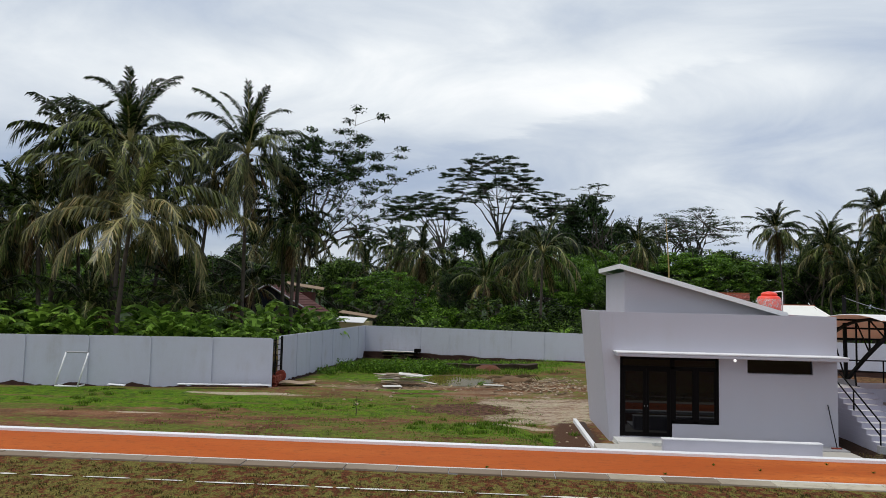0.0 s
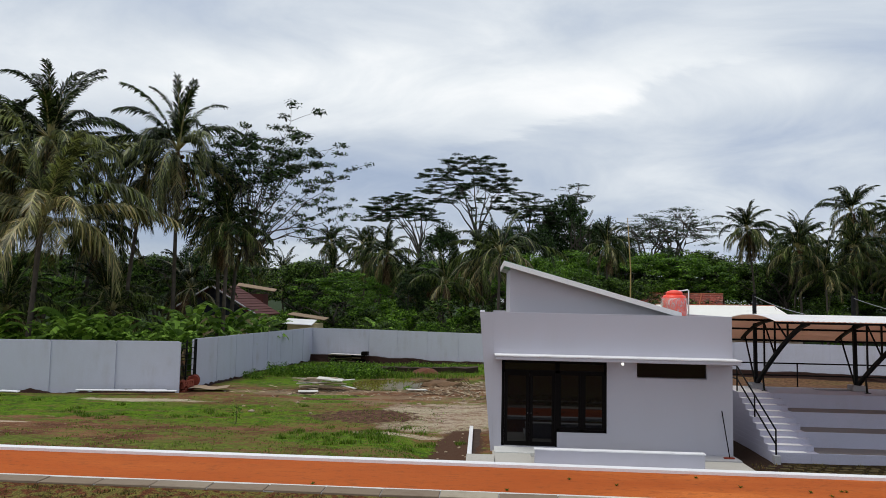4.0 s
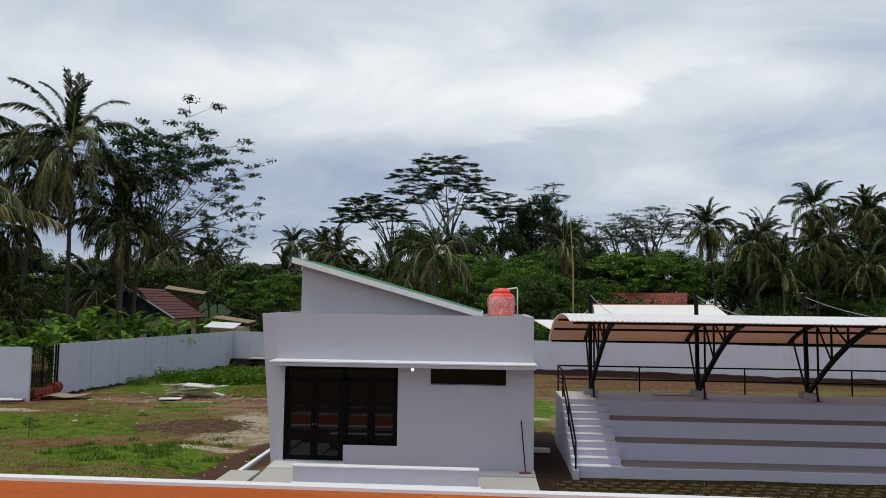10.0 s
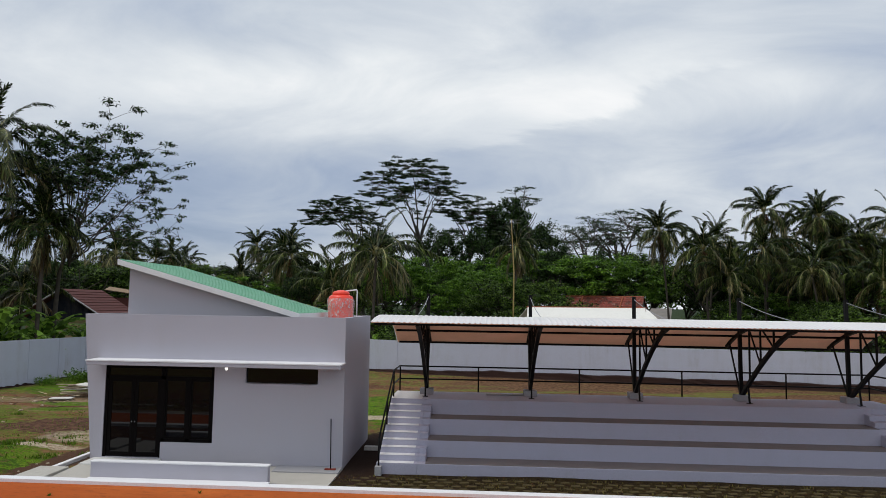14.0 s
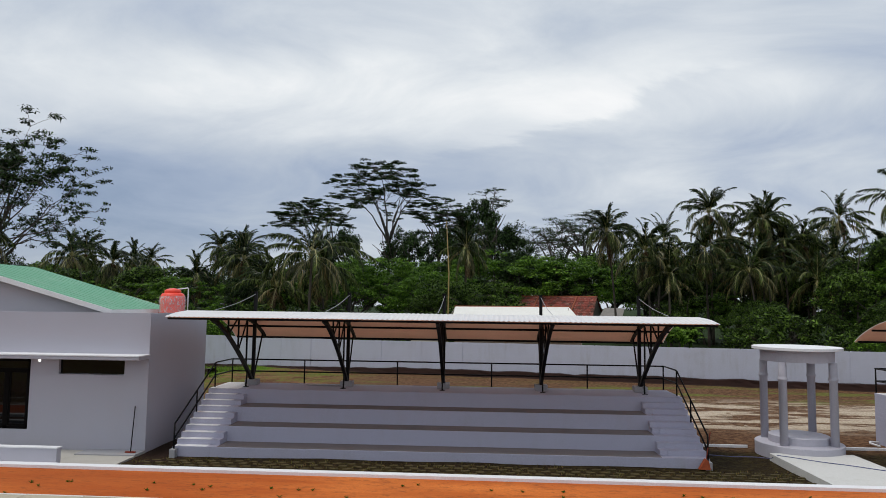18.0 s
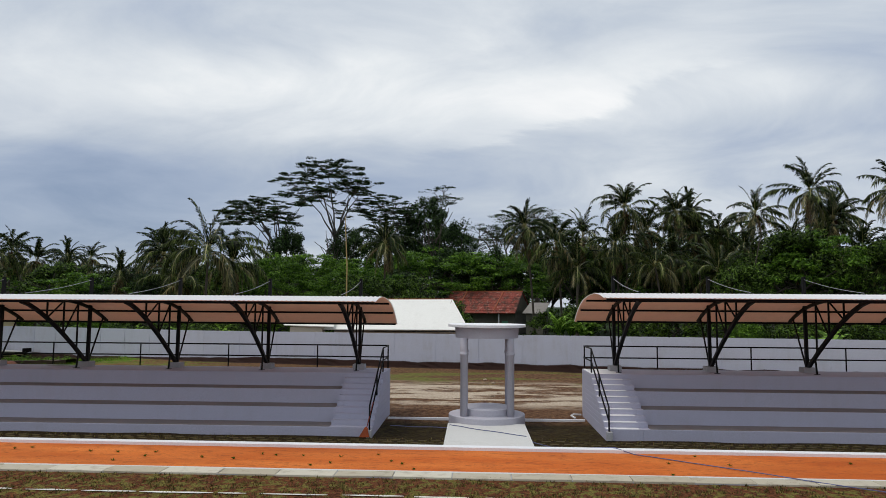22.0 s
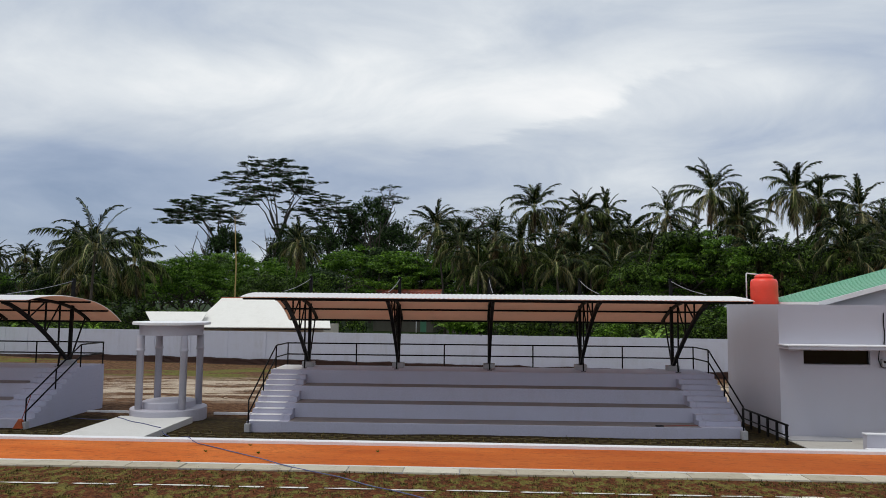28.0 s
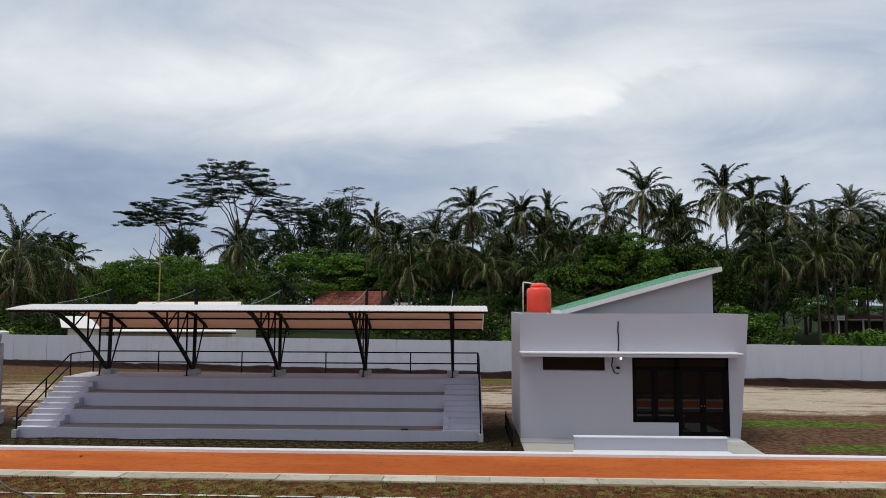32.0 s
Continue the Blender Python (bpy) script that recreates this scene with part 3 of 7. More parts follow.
def fence_run(name, p, q, bay, parent):
    """Wall panels with thin joints and slight pilasters between two plan points."""
    (xa, ya, ta, ba), (xb, yb, tb, bb) = p, q
    L = math.hypot(xb - xa, yb - ya)
    n = max(1, round(L / bay))
    u = Vector(((xb - xa) / L, (yb - ya) / L, 0))
    w = Vector((-u.y, u.x, 0))
    for i in range(n):
        s0, s1 = L * i / n + 0.04, L * (i + 1) / n - 0.04
        tz0, tz1 = ta + (tb - ta) * i / n, ta + (tb - ta) * (i + 1) / n
        bm = bmesh.new()
        off = random.uniform(-0.012, 0.012)
        c = []
        for s, tz in ((s0, tz0), (s1, tz1)):
            o = Vector((xa, ya, 0)) + u * s
            for d in (-0.06 + off, 0.06 + off):
                for z in (ba, tz):
                    v = o + w * d
                    c.append(bm.verts.new((v.x, v.y, z)))
        for f in ((0, 1, 5, 4), (2, 6, 7, 3), (1, 3, 7, 5), (0, 4, 6, 2), (0, 2, 3, 1), (4, 5, 7, 6)):
            bm.faces.new([c[k] for k in f])
        bmesh.ops.recalc_face_normals(bm, faces=bm.faces)
        part("panel", bm, M_FENCE, parent)
        o = Vector((xa, ya, 0)) + u * (L * i / n)
        pv, pf = [], []
        bm = box((-0.07, -0.035, ba), (0.07, 0.12, tz0 - 0.04))
        post = part("post", bm, M_FENCE, parent)
        post.matrix_local = Matrix.Translation(o) @ Matrix.Rotation(math.atan2(u.y, u.x), 4, "Z")


wb = thing("wall_back", "long pale grey boundary wall of concrete panels", "wall", kind="structure")
for a, b in zip(FENCE_POINTS, FENCE_POINTS[1:]):
    fence_run("wall_back", a, b, 3.0, wb)
wsd = thing("wall_side", "pale grey boundary wall of panels running back from the gate", "wall", kind="structure")
fence_run("wall_side", (-8.8, 38.95, 2.32, -0.7), (-8.0, 61.5, 2.06, -1.0), 3.0, wsd)
wf = thing("wall_front", "pale grey boundary wall beside the yard", "wall", kind="structure")
fence_run("wall_front", (-8.56, 36.5, 2.33, -0.7), (-60, 28.0, 2.33, -0.7), 3.0, wf)

# ---- service buildings ----
M_LAMP = bpy.data.materials.new("lit_lamp_glass")
M_LAMP.use_nodes = True
M_LAMP.node_tree.nodes["Principled BSDF"].inputs["Base Color"].default_value = (0.85, 0.85, 0.83, 1)
M_LAMP.node_tree.nodes["Principled BSDF"].inputs["Emission Color"].default_value = (1.0, 0.97, 0.92, 1)
M_LAMP.node_tree.nodes["Principled BSDF"].inputs["Emission Strength"].default_value = 1.0


def pavilion(root, flip):
    """Small mono-pitch building. Local x runs from the splayed outer end (0) to the square inner end (7.85), y back from the facade."""
    def X(v):
        return -v if flip else v

    def bx(a, b, bevel=0.0):
        return box((X(a[0]), a[1], a[2]), (X(b[0]), b[1], b[2]), bevel)
    W, D, H, B = 7.85, 4.55, 4.30, -0.15
    # facade with its openings: pieces between window, slot and ends
    fx0, fx1, dx, sx0, sx1 = 0.72, 4.0, 2.46, 4.93, 7.07
    for a, b in (((0.452, 0, B), (fx0, 0.16, 2.80)), ((fx1, 0, B), (sx0, 0.16, 2.80)), ((sx1, 0, B), (W, 0.16, 2.80)),
                 ((sx0, 0, B), (sx1, 0.16, 2.36)), ((dx, 0, B), (fx1, 0.16, 0.60)), ((fx0, 0, B), (dx, 0.16, 0.14)), ((0.452, 0, 2.80), (W, 0.16, H))):
        part("front_wall", bx(a, b), M_WALL, root, "pale grey painted facade")
    wall = bmesh.new()
    # splayed end piece of the facade
    end = [(0.0, H), (0.45, H), (0.45, B), (0.40, B)]
    V = [(X(p), 0.002, q) for p, q in end] + [(X(p), 0.16, q) for p, q in end]
    vs = [wall.verts.new(v) for v in V]
    for f in ((0, 1, 2, 3), (7, 6, 5, 4), (0, 4, 5, 1), (1, 5, 6, 2), (2, 6, 7, 3), (3, 7, 4, 0)):
        wall.faces.new([vs[i] for i in f])
    bmesh.ops.recalc_face_normals(wall, faces=wall.faces)
    part("end_pier", wall, M_WALL, root, "splayed end of the facade")
    part("side_wall", bx((W - 0.15, 0.162, B), (W, D, H - 0.003)), M_WALL, root, "pale grey side wall, dirty near the ground")
    sw = bmesh.new()
    V = [(X(a), y, z) for y in (0.162, D) for a, z in ((0.0, H - 0.003), (0.16, H - 0.003), (0.56, B), (0.40, B))]
    vs = [sw.verts.new(v) for v in V]
    for f in ((0, 1, 2, 3), (7, 6, 5, 4), (0, 4, 5, 1), (1, 5, 6, 2), (2, 6, 7, 3), (3, 7, 4, 0)):
        sw.faces.new([vs[i] for i in f])
    bmesh.ops.recalc_face_normals(sw, faces=sw.faces)
    part("splayed_wall", sw, M_WALL, root, "outward leaning side wall")
    part("back_wall", bx((0.5, D - 0.15, B), (W - 0.152, D - 0.001, H - 0.006)), M_WALL, root)
    part("flat_roof", bx((0.1, 0.162, 4.02), (W - 0.155, D - 0.155, 4.12)), M_CONC, root)
    # upper gable wall and mono-pitch roof
    gx0, gx1, gz0, gz1 = 0.98, 6.30, 5.78, 4.36
    gab = prism([(X(gx0), 4.0), (X(gx0), gz0), (X(gx1), gz1), (X(gx1), 4.0)], 0.62, 0.78, "y")
    part("gable_wall", gab, M_WALL, root, "triangular upper wall in pale grey")
    gb = prism([(X(gx0), 4.0), (X(gx0), gz0), (X(gx1), gz1), (X(gx1), 4.0)], D - 0.3, D - 0.16, "y")
    part("gable_wall", gb, M_WALL, root)
    part("high_wall", bx((gx0 - 0.002, 0.782, 4.0), (gx0 + 0.14, D - 0.302, 5.70)), M_WALL, root)

    def rz(x):
        return 5.96 + (x - 0.80) * (4.42 - 5.96) / (6.30 - 0.80)
    x0, x1, y0, y1 = 0.78, 6.36, 0.30, D + 0.25
    roof = part("roof_sheet", prism([(X(x0), rz(x0)), (X(x1), rz(x1)), (X(x1), rz(x1) - 0.03), (X(x0), rz(x0) - 0.03)], y0, y1, "y"), M_GREEN, root, "sloping green metal roof sheet with scuffs")
    for i in range(12):
        yy = y0 + 0.15 + i * (y1 - y0 - 0.3) / 11
        part("seam", prism([(X(x0), rz(x0) + 0.009), (X(x1), rz(x1) + 0.009), (X(x1), rz(x1) - 0.01), (X(x0), rz(x0) - 0.01)], yy - 0.018, yy + 0.018, "y"), M_GREEN, roof)
    fz = 0.17
    for yy in (y0 - 0.03, y1):
        part("fascia", prism([(X(x0 - 0.03), rz(x0) - 0.005), (X(x1 + 0.03), rz(x1) - 0.005), (X(x1 + 0.03), rz(x1) - fz), (X(x0 - 0.03), rz(x0) - fz)], yy, yy + 0.03, "y"), M_WHITE, root, "white painted fascia board")
    part("fascia", bx((x1, y0, rz(x1) - fz), (x1 + 0.03, y1, rz(x1) - 0.005)), M_WHITE, root)
    part("fascia", bx((x0 - 0.03, y0, rz(x0) - fz), (x0, y1, rz(x0) - 0.005)), M_WHITE, root)
    # thin canopy slab
    can = bmesh.new()
    add_box(can, (X(0.50), -0.72, 2.86), (X(W + 0.02), -0.002, 2.97), 0.012)
    part("canopy", can, M_WALL, root, "thin projecting concrete canopy with a bright top edge")
    part("canopy_cap", bx((0.48, -0.74, 2.972), (W + 0.04, -0.002, 3.005)), M_WHITE, root)
    # door and window unit
    fr = part("door_frame", bx((fx0, 0.03, 2.42), (fx1, 0.11, 2.50)), M_FRAME, root, "dark brown timber frame")
    for a, b in (((fx0, 0.03, 0.14), (fx0 + 0.09, 0.11, 2.80)), ((dx - 0.06, 0.03, 0.14), (dx + 0.08, 0.11, 2.80)), ((fx1 - 0.09, 0.03, 0.60), (fx1, 0.11, 2.80)),
                 ((fx0, 0.03, 2.72), (fx1, 0.11, 2.80)), ((3.18, 0.03, 0.60), (3.30, 0.11, 2.42)), ((dx, 0.03, 0.60), (fx1, 0.11, 0.69))):
        part("frame_bar", bx(a, b), M_FRAME, fr)
    for k, (a, b) in enumerate(((fx0 + 0.09, 1.60), (1.60, dx - 0.06))):
        dr = part("door", bx((a + 0.005, 0.05, 0.16), (a + 0.105, 0.10, 2.42)), M_FRAME, root, "glazed dark door leaf")
        part("door_stile", bx((b - 0.105, 0.05, 0.16), (b - 0.005, 0.10, 2.42)), M_FRAME, dr)
        part("door_rail", bx((a + 0.1, 0.05, 0.16), (b - 0.1, 0.10, 0.28)), M_FRAME, dr)
        part("door_rail", bx((a + 0.1, 0.05, 2.32), (b - 0.1, 0.10, 2.42)), M_FRAME, dr)
        part("glass_pane", bx((a + 0.1, 0.07, 0.28), (b - 0.1, 0.076, 2.32)), M_GLASS, dr, "dark reflecting glass")
        hx = (b - 0.05) if k == 0 else (a + 0.05)
        part("handle", bx((hx - 0.006, 0.03, 1.14), (hx + 0.006, 0.05, 1.18)), M_WIRE, dr, "metal handle")
    for a, b, z0, z1 in ((dx + 0.08, 3.18, 0.69, 2.42), (3.30, fx1 - 0.09, 0.69, 2.42), (fx0 + 0.09, 1.60, 2.50, 2.72), (1.60, dx - 0.06, 2.50, 2.72), (dx + 0.08, 3.24, 2.50, 2.72), (3.24, fx1 - 0.09, 2.50, 2.72)):
        part("glass_pane", bx((a, 0.065, z0), (b, 0.071, z1)), M_GLASS, fr, "dark reflecting glass")
    # casement edges of the fixed lights
    for a, b in ((dx + 0.08, 3.18), (3.30, fx1 - 0.09)):
        c = bmesh.new()
        for p, q in (((a, 0.05, 0.69), (a + 0.05, 0.09, 2.42)), ((b - 0.05, 0.05, 0.69), (b, 0.09, 2.42)), ((a + 0.05, 0.05, 0.69), (b - 0.05, 0.09, 0.75)), ((a + 0.05, 0.05, 2.36), (b - 0.05, 0.09, 2.42))):
            add_box(c, (X(p[0]), p[1], p[2]), (X(q[0]), q[1], q[2]))
        part("casement", c, M_FRAME, fr)
    # high slot window
    sl = part("slot_window", bx((sx0, 0.10, 2.36), (sx1, 0.14, 2.80)), M_GLASS, root, "dark horizontal slot window")
    part("sill", bx((sx0, 0.0, 2.345), (sx1, 0.10, 2.362)), M_WALL, sl)
    # dark room behind the glass
    part("room_floor", bx((0.6, 0.17, 0.05), (W - 0.16, D - 0.16, 0.2)), M_FOOT, root)
    lamp = part("globe_lamp", bm_from(lathe([(0.005, -0.06), (0.035, -0.045), (0.048, -0.01), (0.035, 0.025), (0.02, 0.04), (0.02, 0.08)], 12)), M_LAMP, root, "small round lit white lamp under the canopy")
    lamp.location = (X(4.44), -0.25, 2.79)
    # terrace slab level with the ground, door landing, ramp, low wall on a white plinth
    ter = part("terrace", bx((0.45, -3.45, -0.3), (W + 0.02, -0.003, 0.0)), M_CONC, root, "bare concrete terrace")
    part("landing", bx((0.5, -0.80, 0.0), (2.52, -0.003, 0.12), 0.008), M_PALE, ter, "pale door landing")
    part("ramp", prism([(-0.802, 0.085), (-0.802, 0.0), (-2.9, 0.0), (-2.9, 0.012)], X(0.5), X(1.58)), M_CONC, ter, "sloping concrete ramp")
    part("wall_strip", bx((6.0, -0.72, 0.0), (W + 0.015, -0.003, 0.035)), M_FOOT, ter, "raised grey strip along the facade")
    part("plinth", bx((1.60, -3.40, 0.0), (6.40, -2.16, 0.10)), M_WHITE, ter, "white painted plinth")
    lw = part("low_wall", bx((1.62, -2.158, 0.0), (6.33, -1.95, 0.48)), M_WALL, root, "low pale wall in front of the terrace")
    part("cap", bx((1.60, -2.18, 0.482), (6.35, -1.93, 0.51)), M_WHITE, lw)


def bm_from(data):
    bm = bmesh.new()
    V, F = data
    vs = [bm.verts.new(v) for v in V]
    for f in F:
        bm.faces.new([vs[i] for i in f])
    return bm


b1 = thing("service_building", "small pale grey building, green sloping roof, plastic-wrapped tank on top", "building", (6.45, 24.51, 0), group="service buildings")
pavilion(b1, False)
b2 = thing("service_building", "small pale grey building, green sloping roof, black cable on its facade", "building", (64.2, 24.51, 0), group="service buildings")
pavilion(b2, True)


# ---- spectator stands ----
M_TREAD = painted("worn_tread", (0.20, 0.178, 0.18), dirt=(0.11, 0.09, 0.08), amount=0.7, rough=0.9, grain=30)
ROOF_CURVE = [(29.80, 3.38), (29.40, 3.62), (28.90, 3.84), (28.30, 4.05), (27.65, 4.21), (26.90, 4.31), (26.00, 4.39), (25.10, 4.41), (24.20, 4.35), (23.45, 4.24)]
FLOOR, Z1, RISE, TREAD, Y0 = 1.72, 0.28, 0.16, 0.30, 24.17
LEN = 16.2


def roof_at(y):
    for (ya, za), (yb, zb) in zip(ROOF_CURVE, ROOF_CURVE[1:]):
        if yb <= y <= ya:
            return za + (zb - za) * (y - ya) / (yb - ya)
    return ROOF_CURVE[-1][1]


def beam(name, pts, w, h, parent, mat=None, label=""):
    """A square bar along points of one (y, z) plane at x = 0."""
    V, F = [], []
    P = [Vector(p) for p in pts]
    for i, p in enumerate(P):
        d = (P[min(i + 1, len(P) - 1)] - P[max(i - 1, 0)]).normalized()
        n = Vector((0, -d.z, d.y))
        for sx, sn in ((-1, -1), (1, -1), (1, 1), (-1, 1)):
            V.append(tuple(p + Vector((sx * w / 2, 0, 0)) + n * (sn * h / 2)))
    for i in range(len(P) - 1):
        for k in range(4):
            F.append((4 * i + k, 4 * i + (k + 1) % 4, 4 * i + 4 + (k + 1) % 4, 4 * i + 4 + k))
    F += [(3, 2, 1, 0), tuple(len(V) - 4 + k for k in range(4))]
    return raw(name, V, F, mat or M_BLACK, parent, label)


def stand(root, up):
    tiers = [(Y0, Z1), (Y0 + 3 * TREAD, Z1 + 3 * RISE), (Y0 + 6 * TREAD, Z1 + 6 * RISE), (Y0 + 9 * TREAD, FLOOR)]
    YB = 28.85
    SW = 1.15
    for i, (y, z) in enumerate(tiers):
        y2 = tiers[i + 1][0] if i < 3 else YB
        part("tier", box((SW, y, -0.2), (LEN - SW, y2 - 0.001, z), 0.008), M_STAND, root, "long painted concrete seating tier")
        # lighter tread edge, worn underfoot
        if i < 3:
            part("tread", box((SW + 0.23, y + 0.01, z + 0.001), (LEN - SW - 0.23, y2 - 0.002, z + 0.006)), M_TREAD, root, "worn concrete tread")
    for x0, x1 in ((0, SW - 0.001), (LEN - SW + 0.001, LEN)):
        fl = part("stair", box((x0, Y0 - 0.002, -0.2), (x1, YB, Z1), 0.006), M_STAND, root, "narrow stair of painted concrete")
        for k in range(1, 10):
            z = Z1 + k * RISE
            part("step", box((x0 + (0.0 if x0 == 0 else 0.002), Y0 + k * TREAD, z - RISE), (x1, YB - 0.001 * k, z), 0.006), M_STAND, fl)
            part("nosing", box((x0 + 0.03, Y0 + k * TREAD - 0.004, z + 0.001), (x1 - 0.1, Y0 + (k + 1) * TREAD - 0.01 if k < 9 else YB - 0.02, z + 0.005)), M_WHITE if x0 == 0 else M_STAND, fl, "chalky white tread" if x0 == 0 else "")
        part("nosing", box((x0 + 0.03, Y0 + 0.004, Z1 + 0.001), (x1 - 0.1, Y0 + TREAD - 0.01, Z1 + 0.005)), M_WHITE if x0 == 0 else M_STAND, fl)
    # stepped blocks between stair and seating
    for x0, x1 in ((SW, SW + 0.22), (LEN - SW - 0.22, LEN - SW)):
        for j in range(3):
            yb, zb = tiers[j + 1]
            part("stair_block", box((x0 + 0.002, yb - TREAD, zb - 3 * RISE + 0.006), (x1 - 0.002, yb - 0.002, zb - RISE)), M_STAND, root)
            part("stair_block", box((x0 + 0.002, yb - 2 * TREAD, zb - 3 * RISE + 0.006), (x1 - 0.002, yb - TREAD - 0.002, zb - 2 * RISE)), M_STAND, root)
    def brace_z(y):
        """Height of the curved brace, from its footing to where it meets the chord."""
        return 1.86 + (2.32 + up) * (1 - (1 - (28.2 - y) / 4.1) ** 1.35)

    # trusses
    for i in range(5):
        x = 1.1 + 3.5 * i
        tr = new("truss")
        tr.parent = root
        tr.location = (x, 0, 0)
        part("footing", box((-0.22, 28.0, FLOOR), (0.22, 28.42, FLOOR + 0.2), 0.01), M_FOOT, tr, "grey concrete footing block")
        beam("post", [(0, 28.24, FLOOR + 0.2), (0, 28.30, 5.12 + up)], 0.11, 0.11, tr, label="black steel post rising through the roof")
        br = [(0, 28.2 - 4.1 * s, brace_z(28.2 - 4.1 * s)) for s in [k / 10 for k in range(11)]]
        beam("brace", br, 0.11, 0.11, tr, label="curved black steel brace")
        beam("chord", [(0, y, up + roof_at(y) - 0.11) for y in [29.55 - 5.1 * k / 12 for k in range(13)]], 0.09, 0.10, tr)
        beam("strut", [(0, 28.32, FLOOR + 0.2), (0, 29.25, up + roof_at(29.25) - 0.12)], 0.045, 0.045, tr)

        for y in (27.45, 26.55, 25.55):
            beam("web", [(0, y, brace_z(y)), (0, y - 0.001, up + roof_at(y) - 0.11)], 0.05, 0.05, tr)
        beam("web", [(0, 27.45, up + roof_at(27.45) - 0.12), (0, 26.55, brace_z(26.55))], 0.04, 0.04, tr)
        beam("web", [(0, 26.55, up + roof_at(26.55) - 0.12), (0, 25.55, brace_z(25.55))], 0.04, 0.04, tr)
        beam("leg", [(0, 27.50, FLOOR), (0, 27.62, brace_z(27.62))], 0.05, 0.05, tr)
        part("base_plate", box((-0.09, 27.42, FLOOR + 0.0), (0.09, 27.58, FLOOR + 0.014)), M_BLACK, tr)
        cab = [(0, 28.30 - 4.0 * s, 5.03 + up - 0.58 * s - 0.25 * math.sin(math.pi * s) * 0.25) for s in [k / 6 for k in range(7)]]
        tube("stay_cable", cab, 0.010, M_WIRE, tr, 5, "thin steel stay cable")
    # purlins and curved sheet roof
    for y in (29.7, 28.75, 27.4, 23.56):
        part("purlin", box((-0.05, y - 0.03, up + roof_at(y) - 0.095), (LEN + 0.1, y + 0.03, up + roof_at(y) - 0.025)), M_BLACK, root, "black steel purlin")
    NX = 330
    V, F = [], []
    pts = ROOF_CURVE
    fine = []
    for (ya, za), (yb, zb) in zip(pts, pts[1:]):
        fine += [(ya, za), ((ya + yb) / 2, (za + zb) / 2 + 0.004)]
    fine.append(pts[-1])
    m = len(fine)
    for i in range(NX + 1):
        x = -0.15 + (LEN + 0.3) * i / NX
        rib = 0.016 if i % 3 == 1 else 0.0
        V += [(x, y, z + rib + up) for y, z in fine]
    for i in range(NX):
        for j in range(m - 1):
            F.append((i * m + j, (i + 1) * m + j, (i + 1) * m + j + 1, i * m + j + 1))
    raw("roof_sheet", V, F, M_ROOF, root, "curved white corrugated metal roof")
    V2, F2 = [], []
    for x in (-0.12, LEN + 0.12):
        V2 += [(x, y, z - 0.016 + up) for y, z in fine]
    F2 = [(j, j + 1, m + j + 1, m + j) for j in range(m - 1)]
    raw("soffit", V2, F2, M_SOFFIT, root, "tan brown roof underside with rusty streaks")
    # hand rails
    rl = new("railing")
    rl.parent = root
    RZ, RM = FLOOR + 0.86, FLOOR + 0.42
    for z in (RZ, RM):
        tube("rail", [(0.1, 28.9, z), (LEN - 0.1, 28.9, z)], 0.026, M_BLACK, rl, 8)
    for x in (0.1, 2.85, 6.35, 9.85, 13.35, LEN - 0.1):
        tube("rail_post", [(x, 28.9, FLOOR), (x, 28.9, RZ)], 0.026, M_BLACK, rl, 8)
    for x in (0.08, LEN - 0.08):
        for dz, b in ((0.86, 0.92), (0.42, 0.48)):
            tube("rail", [(x, 28.9, FLOOR + dz), (x, 27.35, FLOOR + dz), (x, 27.2, FLOOR + dz - 0.02), (x, 24.08, 0.05 + b)], 0.026, M_BLACK, rl, 8, "sloping black stair rail")
        for y in (27.25, 25.7):
            zb = min(FLOOR, Z1 + int((y - Y0) / TREAD) * RISE)
            zt = FLOOR + 0.85 if y > 27.2 else 0.97 + (FLOOR + 0.84 - 0.97) * (y - 24.08) / (27.2 - 24.08)
            tube("rail_post", [(x, y, zb), (x, y, zt)], 0.026, M_BLACK, rl, 8)
        tube("rail_post", [(x, 24.08, 0.1), (x, 24.08, 0.97)], 0.026, M_BLACK, rl, 8)
        part("rail_foot", box((x - 0.09, 23.95, -0.05), (x + 0.09, 24.15, 0.22), 0.01), M_FOOT, rl, "small concrete rail foot")


for x0, lab in ((15.33, "painted concrete stand under curved white roof, orange broom at one end"), (38.85, "painted concrete stand under a curved white roof, stick on its tier")):
    st = thing("spectator_stand", lab, "grandstand", (x0, 0, -0.02 if x0 < 30 else 0.03), group="spectator stands")
    stand(st, 0.0 if x0 < 30 else 0.11)

# ---- round podium with four columns ----
gz = thing("podium_pavilion", "round white pavilion with four columns and a flat disc roof", "pavilion", (35.19, 26.62, 0))
raw("base_disc", *lathe([(1.33, -0.1), (1.33, 0.36), (1.31, 0.38), (0.0, 0.38)], 48), M_WALL, gz, "low round painted base")
raw("upper_step", *lathe([(0.92, 0.38), (0.92, 0.60), (0.90, 0.615), (0.0, 0.615)], 40), M_WALL, gz)
for sx in (-1, 1):
    for sy in (-1, 1):
        c = raw("column", *lathe([(0.125, 0.38), (0.125, 2.42), (0.15, 2.44), (0.155, 2.47), (0.15, 2.50), (0.13, 2.52), (0.13, 2.58), (0.125, 3.0)], 20), M_WALL, gz, "slender round painted column", smooth=True)
        c.location = (sx * 0.79, sy * 0.755, 0)
raw("ring_beam", *lathe([(0.86, 3.00), (1.10, 3.00), (1.12, 3.36), (0.0, 3.36)], 48), M_WALL, gz, "round ring beam")
